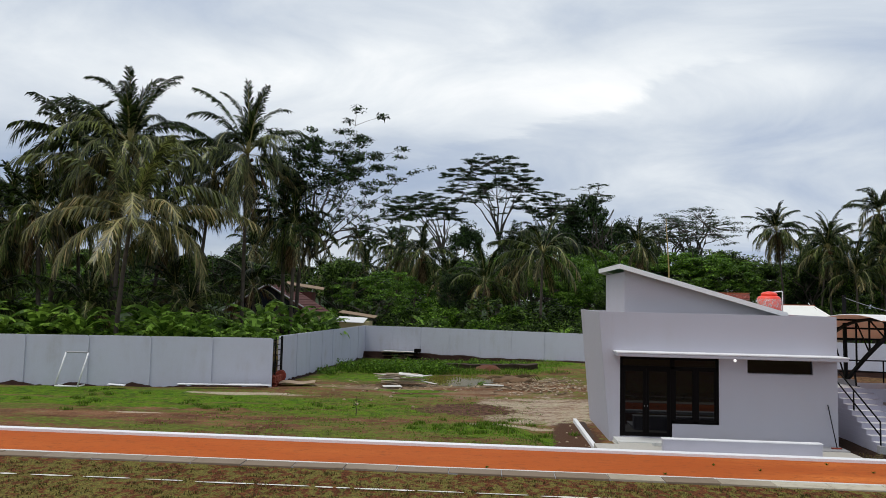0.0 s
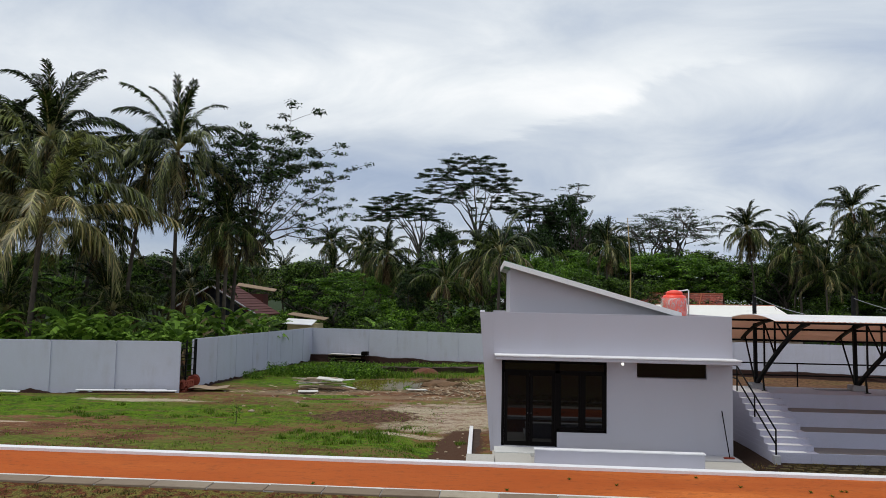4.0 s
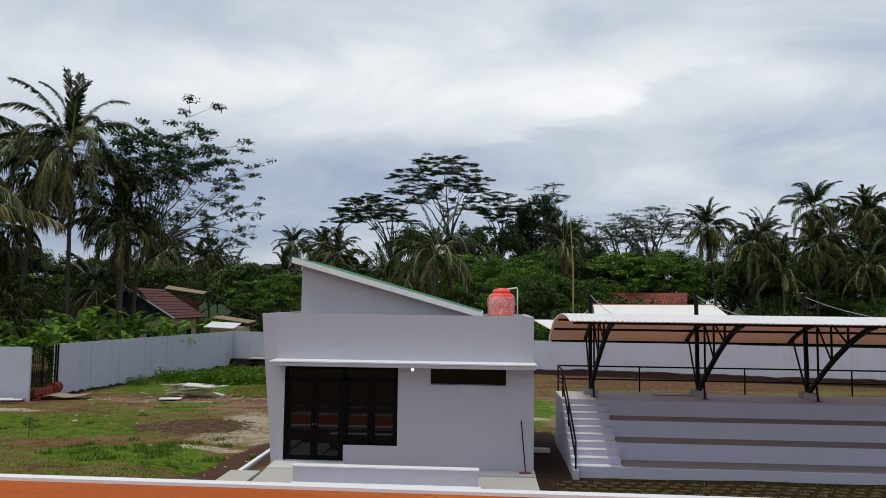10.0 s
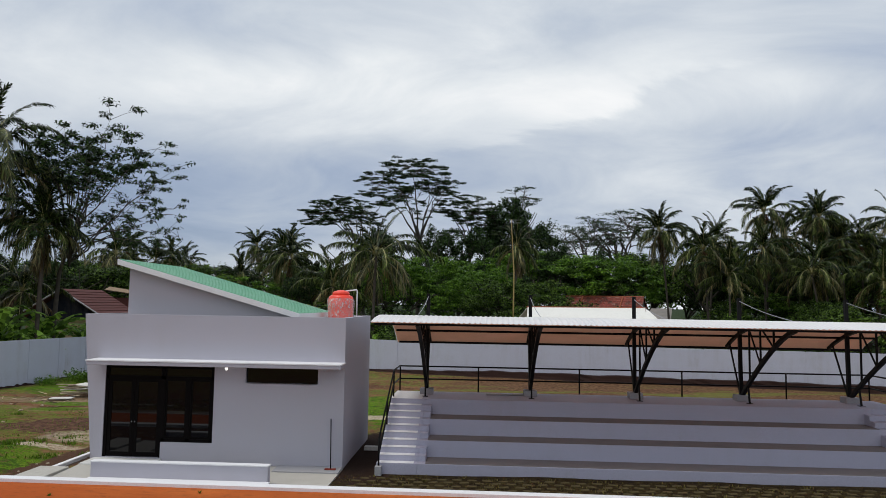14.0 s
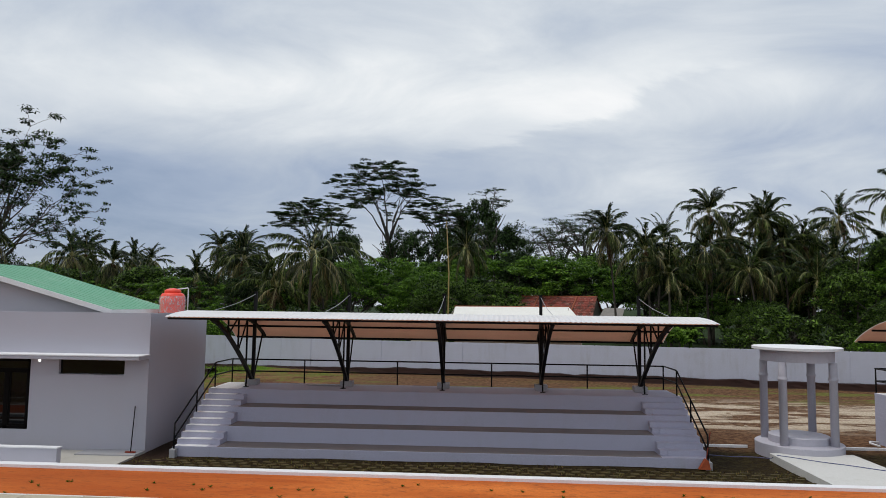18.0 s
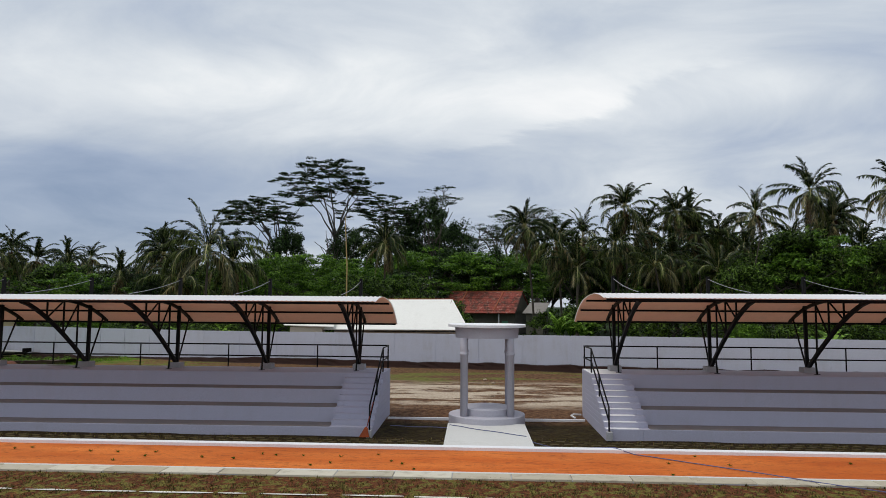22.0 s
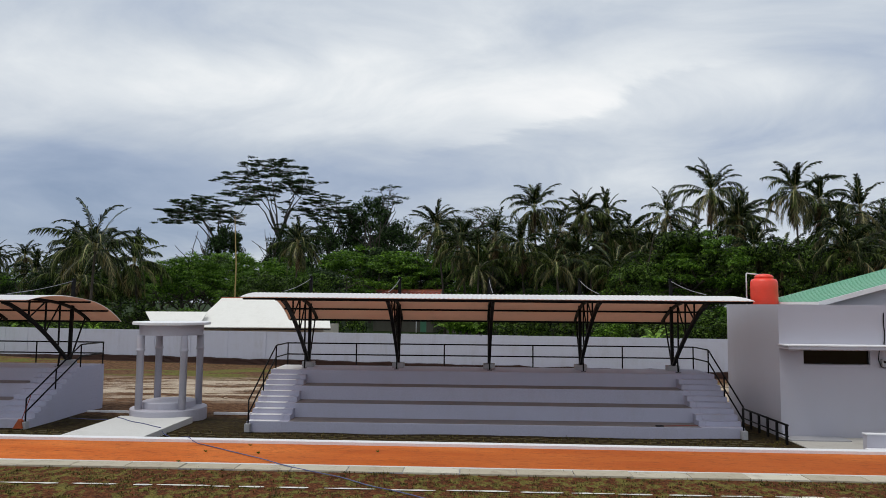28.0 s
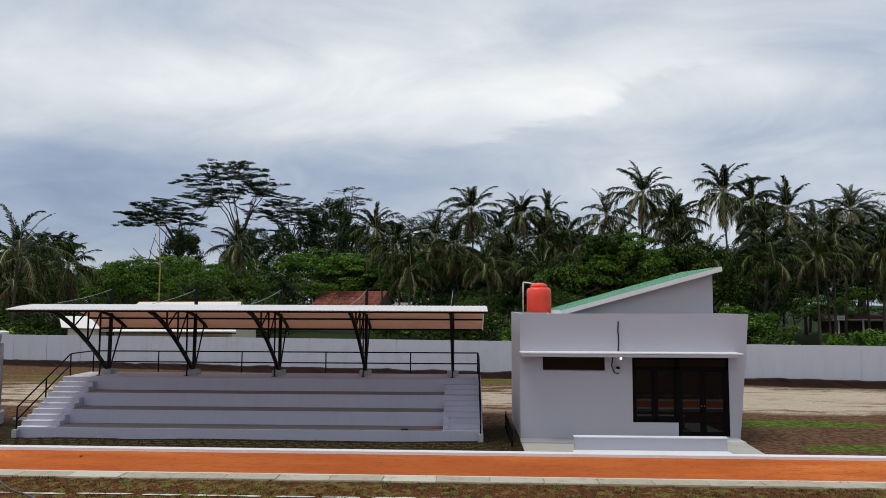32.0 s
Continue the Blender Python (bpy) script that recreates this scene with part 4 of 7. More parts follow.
raw("roof_disc", *lathe([(1.20, 3.362), (1.36, 3.38), (1.36, 3.46), (1.34, 3.475), (0.0, 3.50)], 48), M_WHITE, gz, "thin round roof slab")
ramp = thing("ramp_slab", "pale concrete ramp slab leading to the round pavilion", "ramp")
part("slab", prism([(25.7, 0.17), (21.3, 0.18), (21.3, -0.2), (25.7, -0.2)], 33.87, 36.44), M_PALE, ramp)

# ---- plants ----
def frond_data(L, e0, droop, az, n, lw, rng, hang=0.6, ragged=0.0, reach=0.17, bend=1.4, twist=0.0, fwd=0.75):
    """One palm frond: a rib and two rows of hanging leaflets. Gives verts, faces and the count of rib faces, which come first."""
    V, F = [], []
    ca, sa = math.cos(az), math.sin(az)
    pts, p, q = [], 0.0, 0.0
    m = 12
    for i in range(m + 1):
        e = max(-1.5, e0 - droop * (i / m) ** bend)
        pts.append((p, q, e))
        p += math.cos(e) * L / m
        q += math.sin(e) * L / m

    def world(u, w, z):
        return (u * ca - w * sa, u * sa + w * ca, z)
    w0 = 0.055 * L / 4.5
    for i in range(m):
        b = len(V)
        wa, wb = w0 * (1 - i / m) + 0.012, w0 * (1 - (i + 1) / m) + 0.012
        (a, za, _), (c, zc, _) = pts[i], pts[i + 1]
        V += [world(a, -wa, za), world(a, wa, za), world(c, wb, zc), world(c, -wb, zc)]
        F.append((b, b + 1, b + 2, b + 3))
    for k in range(n):
        s = 0.16 + 0.835 * (k + 0.5) / n
        i = min(m - 1, int(s * m))
        f = s * m - i
        u, z, e = (pts[i][j] + (pts[i + 1][j] - pts[i][j]) * f for j in range(3))
        size = L * reach * (math.sin(math.pi * (0.16 + 0.76 * s)) ** 0.55)
        for side in (-1, 1):
            if rng.random() < ragged:
                continue
            ll = size * rng.uniform(0.72, 1.12)
            fw, lat, lift = (fwd + 0.8 * s) * rng.uniform(0.7, 1.3), rng.uniform(0.55, 0.95), rng.uniform(-0.05, 0.35)
            # out along the rib, sideways, and up from the rib's plane
            d = Vector((fw * math.cos(e) - lift * math.sin(e), side * lat + twist * lift, fw * math.sin(e) + lift * math.cos(e))).normalized()
            g = hang * rng.uniform(0.65, 1.3)
            mid = Vector((u, 0, z)) + d * (0.5 * ll) - Vector((0, 0, 0.14 * g * ll))
            tip = Vector((u, 0, z)) + d * (0.84 * ll) - Vector((0, 0, 0.72 * g * ll))
            b, hw = len(V), lw * 0.5
            tx, tz = math.cos(e) * hw, math.sin(e) * hw
            V += [world(u - tx * 0.7, 0, z - tz * 0.7), world(u + tx * 0.7, 0, z + tz * 0.7), world(mid.x + tx, mid.y, mid.z + tz), world(tip.x, tip.y, tip.z), world(mid.x - tx, mid.y, mid.z - tz)]
            F += [(b, b + 1, b + 2, b + 4), (b + 4, b + 2, b + 3)]
    return V, F, m


def merge(datas):
    V, F = [], []
    for v, f in datas:
        o = len(V)
        V += v
        F += [tuple(i + o for i in t) for t in f]
    return V, F


def mesh_of(name, data, mat):
    me = bpy.data.meshes.new(name)
    me.from_pydata(data[0], [], data[1])
    me.update()
    me.materials.append(mat)
    return me


def palm_fronds(seed, n=34, L=4.7, leaf=34, lw=0.1, up=1.45, down=-1.25, ragged=0.04, reach=0.17, droop=1.0):
    """Fronds from the young upright ones to the old hanging ones, each with its age from 0 to 1."""
    rng = random.Random(seed)
    out = []
    for i in range(n):
        f = i / (n - 1)
        young = max(0.0, 1 - f / 0.28)
        e0 = up - 0.12 * rng.random() + (down - up) * f ** 1.15 + rng.uniform(-0.26, 0.26)
        dr = droop * (0.45 + 1.35 * math.sin(math.pi * min(1, 0.1 + f * 0.85)) ** 0.8) * rng.uniform(0.55, 1.5)
        LL = L * rng.uniform(0.86, 1.08) * (1.0 - 0.16 * young - 0.20 * max(0.0, f - 0.6) / 0.4)
        out.append((f, frond_data(LL, e0, dr, i * 2.39996 + rng.uniform(-0.6, 0.6), leaf, lw, rng, (0.3 + 0.85 * min(1, 1.7 * f)) * rng.uniform(0.7, 1.25), ragged + 0.06 * f, reach * (1.0 + 0.1 * young), 1.4 + 1.0 * young, rng.uniform(-0.8, 0.8), 0.8 + 0.35 * young)))
    return out


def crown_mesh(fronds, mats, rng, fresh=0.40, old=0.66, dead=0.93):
    """All fronds of one crown as one mesh; leaflets take the material of their frond's age, the youngest darkened as if
    backlit, ribs their own.
    """
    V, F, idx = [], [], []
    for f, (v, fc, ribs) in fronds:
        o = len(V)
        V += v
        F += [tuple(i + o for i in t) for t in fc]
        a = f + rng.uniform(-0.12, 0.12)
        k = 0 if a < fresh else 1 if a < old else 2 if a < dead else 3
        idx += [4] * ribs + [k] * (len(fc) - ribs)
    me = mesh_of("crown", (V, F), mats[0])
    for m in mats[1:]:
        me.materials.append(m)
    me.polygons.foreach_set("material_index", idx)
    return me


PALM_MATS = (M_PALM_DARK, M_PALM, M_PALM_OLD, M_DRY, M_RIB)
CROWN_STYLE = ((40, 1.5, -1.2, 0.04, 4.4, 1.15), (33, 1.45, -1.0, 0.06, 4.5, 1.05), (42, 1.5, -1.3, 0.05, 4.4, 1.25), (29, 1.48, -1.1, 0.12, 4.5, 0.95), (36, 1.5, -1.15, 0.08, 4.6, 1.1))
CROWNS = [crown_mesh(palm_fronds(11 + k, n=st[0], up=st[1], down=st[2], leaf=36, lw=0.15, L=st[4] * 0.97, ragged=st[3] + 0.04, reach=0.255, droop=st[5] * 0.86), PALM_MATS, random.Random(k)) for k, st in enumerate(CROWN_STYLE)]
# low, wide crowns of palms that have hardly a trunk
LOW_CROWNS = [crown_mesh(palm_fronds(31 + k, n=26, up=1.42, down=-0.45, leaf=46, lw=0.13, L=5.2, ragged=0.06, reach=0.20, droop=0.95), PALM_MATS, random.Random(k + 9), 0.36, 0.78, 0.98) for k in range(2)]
NEAR_STYLE = ((38, 6.1, 1.5, -0.9, 0.95), (24, 7.4, 1.4, -0.25, 0.85), (40, 6.2, 1.52, -0.95, 0.95))
NEAR_FRONDS = []
for k, st in enumerate(NEAR_STYLE):
    ms_ = []
    for i, (f, (v, fc, ribs)) in enumerate(palm_fronds(61 + k, n=st[0], L=st[1], leaf=76, lw=0.105, up=st[2], down=st[3], ragged=0.05, reach=0.215, droop=st[4])):
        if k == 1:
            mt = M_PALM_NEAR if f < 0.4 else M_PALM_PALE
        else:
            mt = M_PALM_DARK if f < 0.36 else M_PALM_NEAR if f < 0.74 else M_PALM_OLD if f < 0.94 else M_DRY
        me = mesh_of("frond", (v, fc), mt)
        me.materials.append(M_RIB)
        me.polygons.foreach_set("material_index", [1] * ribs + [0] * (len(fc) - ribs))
        ms_.append(me)
    NEAR_FRONDS.append(ms_)
NUT = mesh_of("coconut", lathe([(0.01, -0.13), (0.08, -0.09), (0.11, 0.0), (0.08, 0.09), (0.01, 0.13)], 8), M_NUT)
qn = random.Random(3)
NUTS = mesh_of("coconuts", merge([([(a + 0.34 * math.cos(k * 1.3) + qn.uniform(-0.1, 0.1), b + 0.34 * math.sin(k * 1.3) + qn.uniform(-0.1, 0.1), c - 0.3 - 0.13 * (k % 4)) for a, b, c in lathe([(0.01, -0.13), (0.11, 0.0), (0.01, 0.13)], 6)[0]], lathe([(0.01, -0.13), (0.11, 0.0), (0.01, 0.13)], 6)[1]) for k in range(12)]), M_NUT)


def trunk_points(h, lean, az, n=9):
    return [(math.cos(az) * lean * (i / n) ** 1.6, math.sin(az) * lean * (i / n) ** 1.6, h * i / n) for i in range(n + 1)]


def palm(x, y, h, size=1.0, var=0, rz=0.0, lean=0.6, az=0.0, label="tall coconut palm with drooping fronds", base=-0.4, tr=0.16, style="far"):
    """x, y, h: the heart of the crown; the trunk leans away from it."""
    bx_, by_ = x - math.cos(az) * lean, y - math.sin(az) * lean
    t = thing("coconut_palm", label, "palm tree", (bx_, by_, base), group="coconut palms")
    pts = trunk_points(h - base, lean, az)
    tube("trunk", pts, [tr * (1.5 - 0.5 * min(1, i / 2)) * (1 - 0.035 * i) for i in range(len(pts))], M_PBARK, t, 8)
    m = Matrix.Translation(pts[-1]) @ Matrix.Rotation(rz, 4, "Z") @ Matrix.Scale(size, 4)
    if style == "near":
        for me in NEAR_FRONDS[var % 3]:
            c = new("frond", me)
            c.parent = t
            c.matrix_local = m
        for k in range(9):
            c = new("coconut", NUT)
            c.parent = t
            c.matrix_local = m @ pose(0.34 * math.cos(k * 2.3), 0.34 * math.sin(k * 2.3), -0.25 - 0.14 * (k % 3))
    else:
        c = new("crown", CROWNS[var % 5] if style == "far" else LOW_CROWNS[var % 2])
        c.parent = t
        c.matrix_local = m
        if style == "far" and h > 8:
            c = new("coconuts", NUTS)
            c.parent = t
            c.matrix_local = m
    return t


def clump_leaves(centres, per, leaf, rng, flatten=1.0, hollow=0.45, flat_lie=0.5, wide=0.45):
    """Pointed leaves scattered through ellipsoid clumps, each one triangle (numpy)."""
    C = np.repeat(np.array([c[:3] for c in centres]), per, axis=0)
    R = np.repeat(np.array([c[3] for c in centres]), per)
    n = len(C)
    d = rng.normal(size=(n, 3))
    d /= np.linalg.norm(d, axis=1)[:, None]
    r = R * (hollow + (1 - hollow) * rng.random(n) ** 0.6)
    P = C + d * r[:, None] * np.array([1, 1, flatten])
    nrm = d * 0.6 + rng.normal(size=(n, 3)) * 0.55 + np.array([0, 0, flat_lie])
    nrm /= np.linalg.norm(nrm, axis=1)[:, None]
    a = np.cross(nrm, rng.normal(size=(n, 3)))
    a /= np.linalg.norm(a, axis=1)[:, None]
    b = np.cross(nrm, a)
    s = leaf * (0.6 + 0.8 * rng.random(n))[:, None]
    q = np.stack([P - a * s * 0.8 - b * s * wide, P - a * s * 0.8 + b * s * wide, P + a * s * 1.1], axis=1).reshape(-1, 3)
    return [tuple(v) for v in q.tolist()], [(3 * i, 3 * i + 1, 3 * i + 2) for i in range(n)]


def branch_tree(rng, h, spread, levels=3, first=0.4, up=0.5, kids=(4, 3, 3), r0=0.2):
    """Limbs as tubes; gives their data and the twig ends."""
    datas, ends = [], []
    def grow(p, d, L, r, lev):
        n = 4
        pts = [p]
        for i in range(n):
            d = Vector((d.x + rng.normal() * 0.10, d.y + rng.normal() * 0.10, d.z + rng.normal() * 0.06)).normalized()
            pts.append(pts[-1] + d * (L / n))
        datas.append(tube_data([tuple(v) for v in pts], [r * (1 - 0.45 * i / n) for i in range(n + 1)], 6 if lev else 8, False))
        if lev == levels:
            ends.append(pts[-1])
            return
        k = kids[min(lev, len(kids) - 1)]
        a0 = rng.random() * 6.28
        for j in range(k):
            a = a0 + 6.28 * j / k + rng.normal() * 0.3
            tilt = spread * (0.75 + 0.5 * rng.random())
            side = Vector((math.cos(a), math.sin(a), 0))
            nd = (d * (1 - 0.35 * tilt) + side * tilt + Vector((0, 0, up * 0.3))).normalized()
            start = pts[-1] if j < 2 else pts[-2]
            grow(start, nd, L * (0.62 + 0.25 * rng.random()), r * 0.55, lev + 1)
        if lev >= 1:
            ends.append(pts[-1])
    grow(Vector((0, 0, 0)), Vector((0, 0, 1)), h * first, r0, 0)
    return datas, ends


def crown_clumps(rng, n, rx, rz, zc, r0, r1, lobes=5):
    """Clump centres over a lumpy, uneven crown outline."""
    dirs = rng.normal(size=(lobes, 3))
    dirs /= np.linalg.norm(dirs, axis=1)[:, None]
    out = []
    for _ in range(n):
        d = rng.normal(size=3)
        d /= np.linalg.norm(d)
        if d[2] < -0.55:
            d[2] *= -1
        swell = 0.66 + 0.55 * max(0.0, float(np.max(dirs @ d))) ** 3
        r = swell * (0.5 + 0.5 * rng.random() ** 0.5)
        out.append((d[0] * rx * r, d[1] * rx * r, zc + d[2] * rz * r, r0 + (r1 - r0) * rng.random()))
    return out


def umbrella(rng, h, fork, R, drop, layers, pads, skew=(0.0, 0.0), lean=0.0, leaf=0.17, per=52, mini=5):
    """A flat-topped tree: bare trunk, limbs that fan out from a fork, twigs, and thin level pads of fine leaves in layers."""
    d, lens = [], []
    d.append(tube_data([(-lean, 0, 0), (-lean * 0.5, 0.1, fork * 0.5), (0, 0, fork)], [0.5, 0.38, 0.3], 8, False))
    n_limb = 9
    limbs = []
    for i in range(n_limb):
        a = 6.2832 * i / n_limb + rng.normal() * 0.25
        rr = R * (0.35 + 0.4 * rng.random())
        ex, ey = rr * math.cos(a) + skew[0] * 0.6, rr * math.sin(a) + skew[1] * 0.6
        z0, z1 = fork * (0.92 + 0.1 * rng.random()), h - drop * (rr / R) ** 2 - 0.12 * h * (0.4 + rng.random())
        pts = [Vector((0, 0, z0))]
        for k in range(1, 6):
            s = k / 5
            pts.append(Vector((ex * s ** 1.25 + rng.normal() * 0.25, ey * s ** 1.25 + rng.normal() * 0.25, z0 + (z1 - z0) * s ** 0.85)))
        d.append(tube_data([tuple(v) for v in pts], [0.24, 0.19, 0.15, 0.12, 0.09, 0.06], 6, False))
        limbs.append(pts)
    for i in range(pads):
        a = 2.39996 * i + rng.normal() * 0.25
        lay = i % layers
        rr = R * math.sqrt((i + 0.7) / pads) * (1.0 if lay == 0 else 0.95)
        px_, py_ = rr * math.cos(a) + skew[0], rr * math.sin(a) + skew[1]
        z = h - drop * (rr / R) ** 2.2 - lay * 0.085 * h * (0.7 + 0.5 * rng.random()) + rng.normal() * 0.2
        c = Vector((px_, py_, z))
        near_ = min(limbs, key=lambda pts: (pts[4] - c).length)
        st_ = near_[3 if (near_[5] - c).length > (near_[3] - c).length else 5]
        mid_ = (st_ + c) / 2 + Vector((0, 0, -0.25))
        d.append(tube_data([tuple(st_), tuple(mid_), tuple(c)], [0.07, 0.05, 0.025], 5, False))
        for _ in range(mini):
            o = Vector((rng.normal() * 1.15, rng.normal() * 1.15, rng.normal() * 0.18))
            rad = 0.55 + 0.75 * rng.random()
            lens.append((px_ + o.x, py_ + o.y, z + o.z, rad))
            d.append(tube_data([tuple(mid_), tuple((mid_ + c + o) / 2), tuple(c + o)], [0.035, 0.025, 0.01], 4, False))
    return d, clump_leaves(lens, per, leaf, rng, 0.15, 0.05, 1.6)


def tree_meshes(seed, kind):
    """Limb mesh and crown mesh of one kind of tree."""
    rng = np.random.default_rng(seed)
    if kind == "round":
        d, e = branch_tree(rng, 9, 0.8, 2, 0.45, 0.4, (4, 3, 3), 0.2)
        return d, clump_leaves(crown_clumps(rng, 70, 3.5, 3.3, 6.4, 0.5, 1.05, 7), 98, 0.156, rng, 0.7, 0.3), M_LEAF
    if kind == "layered":
        # light green pads of leaves one above another, with dark gaps
        d, e = branch_tree(rng, 9, 0.9, 2, 0.4, 0.3, (5, 3, 3), 0.16)
        return d, clump_leaves([(x * 1.15, y * 1.15, z * 0.95 + 0.3, r * 1.15) for x, y, z, r in crown_clumps(rng, 62, 3.7, 3.6, 6.0, 0.5, 1.0, 8)], 115, 0.14, rng, 0.34, 0.2, 1.1), M_LEAF_BRIGHT
    if kind == "dense":
        d, e = branch_tree(rng, 12, 0.6, 2, 0.5, 0.8, (5, 3, 2), 0.24)
        return d, clump_leaves(crown_clumps(rng, 88, 3.1, 5.0, 8.6, 0.55, 1.15, 9), 88, 0.175, rng, 0.75, 0.3), M_LEAF_DARK
    if kind == "flat":
        d, c = umbrella(rng, 15.0, 7.0, 5.6, 2.6, 3, 34, (0.5, 0), 0.0, 0.12, 44, 5)
        return d, c, M_LEAF_DARK
    if kind == "shrub":
        d, e = branch_tree(rng, 5, 0.9, 2, 0.3, 0.5, (5, 3, 2), 0.10)
        return d, clump_leaves(crown_clumps(rng, 40, 2.6, 2.0, 2.2, 0.4, 0.8), 90, 0.13, rng, 0.75, 0.3), M_LEAF
    d, e = branch_tree(rng, 5, 0.9, 2, 0.3, 0.5, (5, 3, 2), 0.10)
    return d, clump_leaves(crown_clumps(rng, 34, 2.2, 1.8, 2.4, 0.4, 0.8), 80, 0.14, rng, 0.7, 0.3), M_LEAF_BRIGHT


TREES, TALL = {}, {}
for kind, seeds in (("round", (1, 2, 3)), ("dense", (4, 5, 6)), ("layered", (21, 22, 23)), ("flat", (7, 8)), ("bush", (11, 12)), ("shrub", (13, 14))):
    for i, sd_ in enumerate(seeds):
        d, c, mt = tree_meshes(sd_, kind)
        TREES[kind, i] = (mesh_of("trunk", merge(d), M_BARK), mesh_of("crown", c, mt))
        zs = sorted(v[2] for v in c[0])
        TALL[kind, i] = zs[int(len(zs) * 0.985)]
TREE_WORDS = {"round": ("leafy_tree", "leafy green broad tree behind the wall", "tree"), "dense": ("dark_tree", "tall dark green dense tree in the grove", "tree"), "layered": ("bright_tree", "bright green tree with layered leaf pads", "tree"), "flat": ("albizia_tree", "flat-topped spreading tree with bare limbs", "tree"), "bush": ("bush", "bright green bush behind the wall", "bush"), "shrub": ("shrub", "dark leafy shrub in the shade of the grove", "shrub")}


def tree(kind, i, x, y, h, wide=1.0, rz=0.0, base=-0.5):
    """A tree of height h above base; wide: its breadth against its natural one."""
    w = TREE_WORDS[kind]
    t = thing(w[0], w[1], w[2], (x, y, base), group=w[0] + "s")
    sz = h / TALL[kind, i]
    for nm, me in zip(("trunk", "crown"), TREES[kind, i]):
        o = new(nm, me)
        o.parent = t
        o.matrix_local = Matrix.Rotation(rz, 4, "Z") @ Matrix.Diagonal((sz * wide, sz * wide, sz, 1))
    return t


def banana_mesh(seed):
    """Arching leaves, each a rib with blades torn into strips of uneven length."""
    rng = random.Random(seed)
    datas = []
    for i in range(15):
        az, e0, L = i * 2.4 + rng.uniform(-0.3, 0.3), rng.uniform(0.85, 1.55), rng.uniform(1.2, 2.1)
        ca, sa = math.cos(az), math.sin(az)
        V, F = [], []
        u, z, m = 0.0, 1.2 + rng.uniform(-0.3, 0.2), 14
        bend_, fold = rng.uniform(1.2, 2.4), rng.uniform(0.25, 0.8)
        for k in range(m):
            s = (k + 0.5) / m
            e = e0 - bend_ * s ** 1.7
            du_, dz_ = math.cos(e) * L / m, math.sin(e) * L / m
            for side in (-1, 1):
                w = 0.19 * rng.uniform(0.6, 1.1) * math.sin(math.pi * (0.05 + 0.92 * s)) ** 0.6
                b = len(V)
                tilt = rng.uniform(0.7, 1.4) * fold
                for uu, ww, zz in ((u, 0.0, z), (u + du_, 0.0, z + dz_), (u + du_ * 1.25, side * w, z + dz_ * 1.2 - w * tilt), (u + du_ * 0.3, side * w, z + dz_ * 0.3 - w * tilt)):
                    V.append((uu * ca - ww * sa, uu * sa + ww * ca, zz))
                F.append((b, b + 1, b + 2, b + 3))
            u += du_
            z += dz_
        datas.append((V, F))
    return merge(datas)


BANANA = [mesh_of("leaves", banana_mesh(40 + k), M_BANANA) for k in range(4)]
BSTEM = mesh_of("stem", tube_data([(0, 0, 0), (0.02, 0, 0.8), (0, 0.02, 1.5)], [0.14, 0.11, 0.07], 8), M_LEAF_BRIGHT)


def banana(x, y, s, rz, base=-0.5, i=0):
    t = thing("banana_plant", "banana plant with broad arching green leaves", "banana plant", (x, y, base), group="banana plants")
    for nm, me in (("stem", BSTEM), ("leaves", BANANA[i % 4])):
        o = new(nm, me)
        o.parent = t
        o.matrix_local = Matrix.Rotation(rz, 4, "Z") @ Matrix.Scale(s, 4)


R = random.Random(5)


def grove(rows, style="far", words="tall coconut palm with drooping fronds"):
    for i, (x, y, h, s) in enumerate(rows):
        palm(x, y, h, s, i, R.uniform(0, 6.28), R.uniform(0.2, 1.3), R.uniform(0, 6.28), words, style=style)


# palms beside the gate, close behind the wall
grove([(-14.5, 48.3, 14.5, 1.0), (-18.7, 40.6, 9.0, 1.0), (-20.9, 44.0, 14.3, 1.0)], "near", "large coconut palm with long yellowing fronds behind the wall")
grove([(-25.7, 46.0, 14.2, 1.15), (-26.5, 43.5, 9.6, 1.1), (-11.2, 49.5, 9.4, 0.85), (-12.4, 50.5, 10.4, 0.8), (-17.6, 50.0, 13.0, 1.05), (-23.3, 47.5, 13.6, 1.1),
       (-34.0, 50.0, 10.0, 1.2), (-31.0, 44.0, 7.0, 1.1)], "far", "slender coconut palm among dense undergrowth")
grove([(-17.0, 45.5, 3.6, 0.7), (-22.4, 43.0, 3.4, 0.75), (-25.5, 48.0, 4.2, 0.8), (-20.0, 50.0, 4.6, 0.8), (-29.0, 42.5, 3.8, 0.8), (-15.6, 54.0, 5.2, 0.8)], "low", "young palm with pale arching fronds")
# palms in the middle distance
grove([(-19.0, 118.0, 14.0, 1.0), (-12.8, 112.0, 13.2, 1.0), (-5.7, 91.0, 10.3, 1.15), (-9.5, 100.0, 10.8, 1.1), (6.2, 83.0, 8.8, 1.1), (22.9, 95.0, 12.3, 1.05), (-25.3, 95.0, 9.9, 1.0), (-30.0, 110.0, 11.4, 0.9), (-28.0, 90.0, 10.4, 1.0),
       (-34.0, 124.0, 12.0, 0.9), (-30.3, 97.0, 11.4, 1.0), (-2.0, 88.0, 7.2, 1.0), (-14.0, 96.0, 8.0, 1.0), (-19.5, 92.0, 7.5, 1.0)], "far", "bushy coconut palm in the middle distance")
grove([(8.2, 70.4, 9.3, 1.28), (2.5, 78.0, 6.4, 1.1)], "low", "low coconut palm with wide drooping fronds")
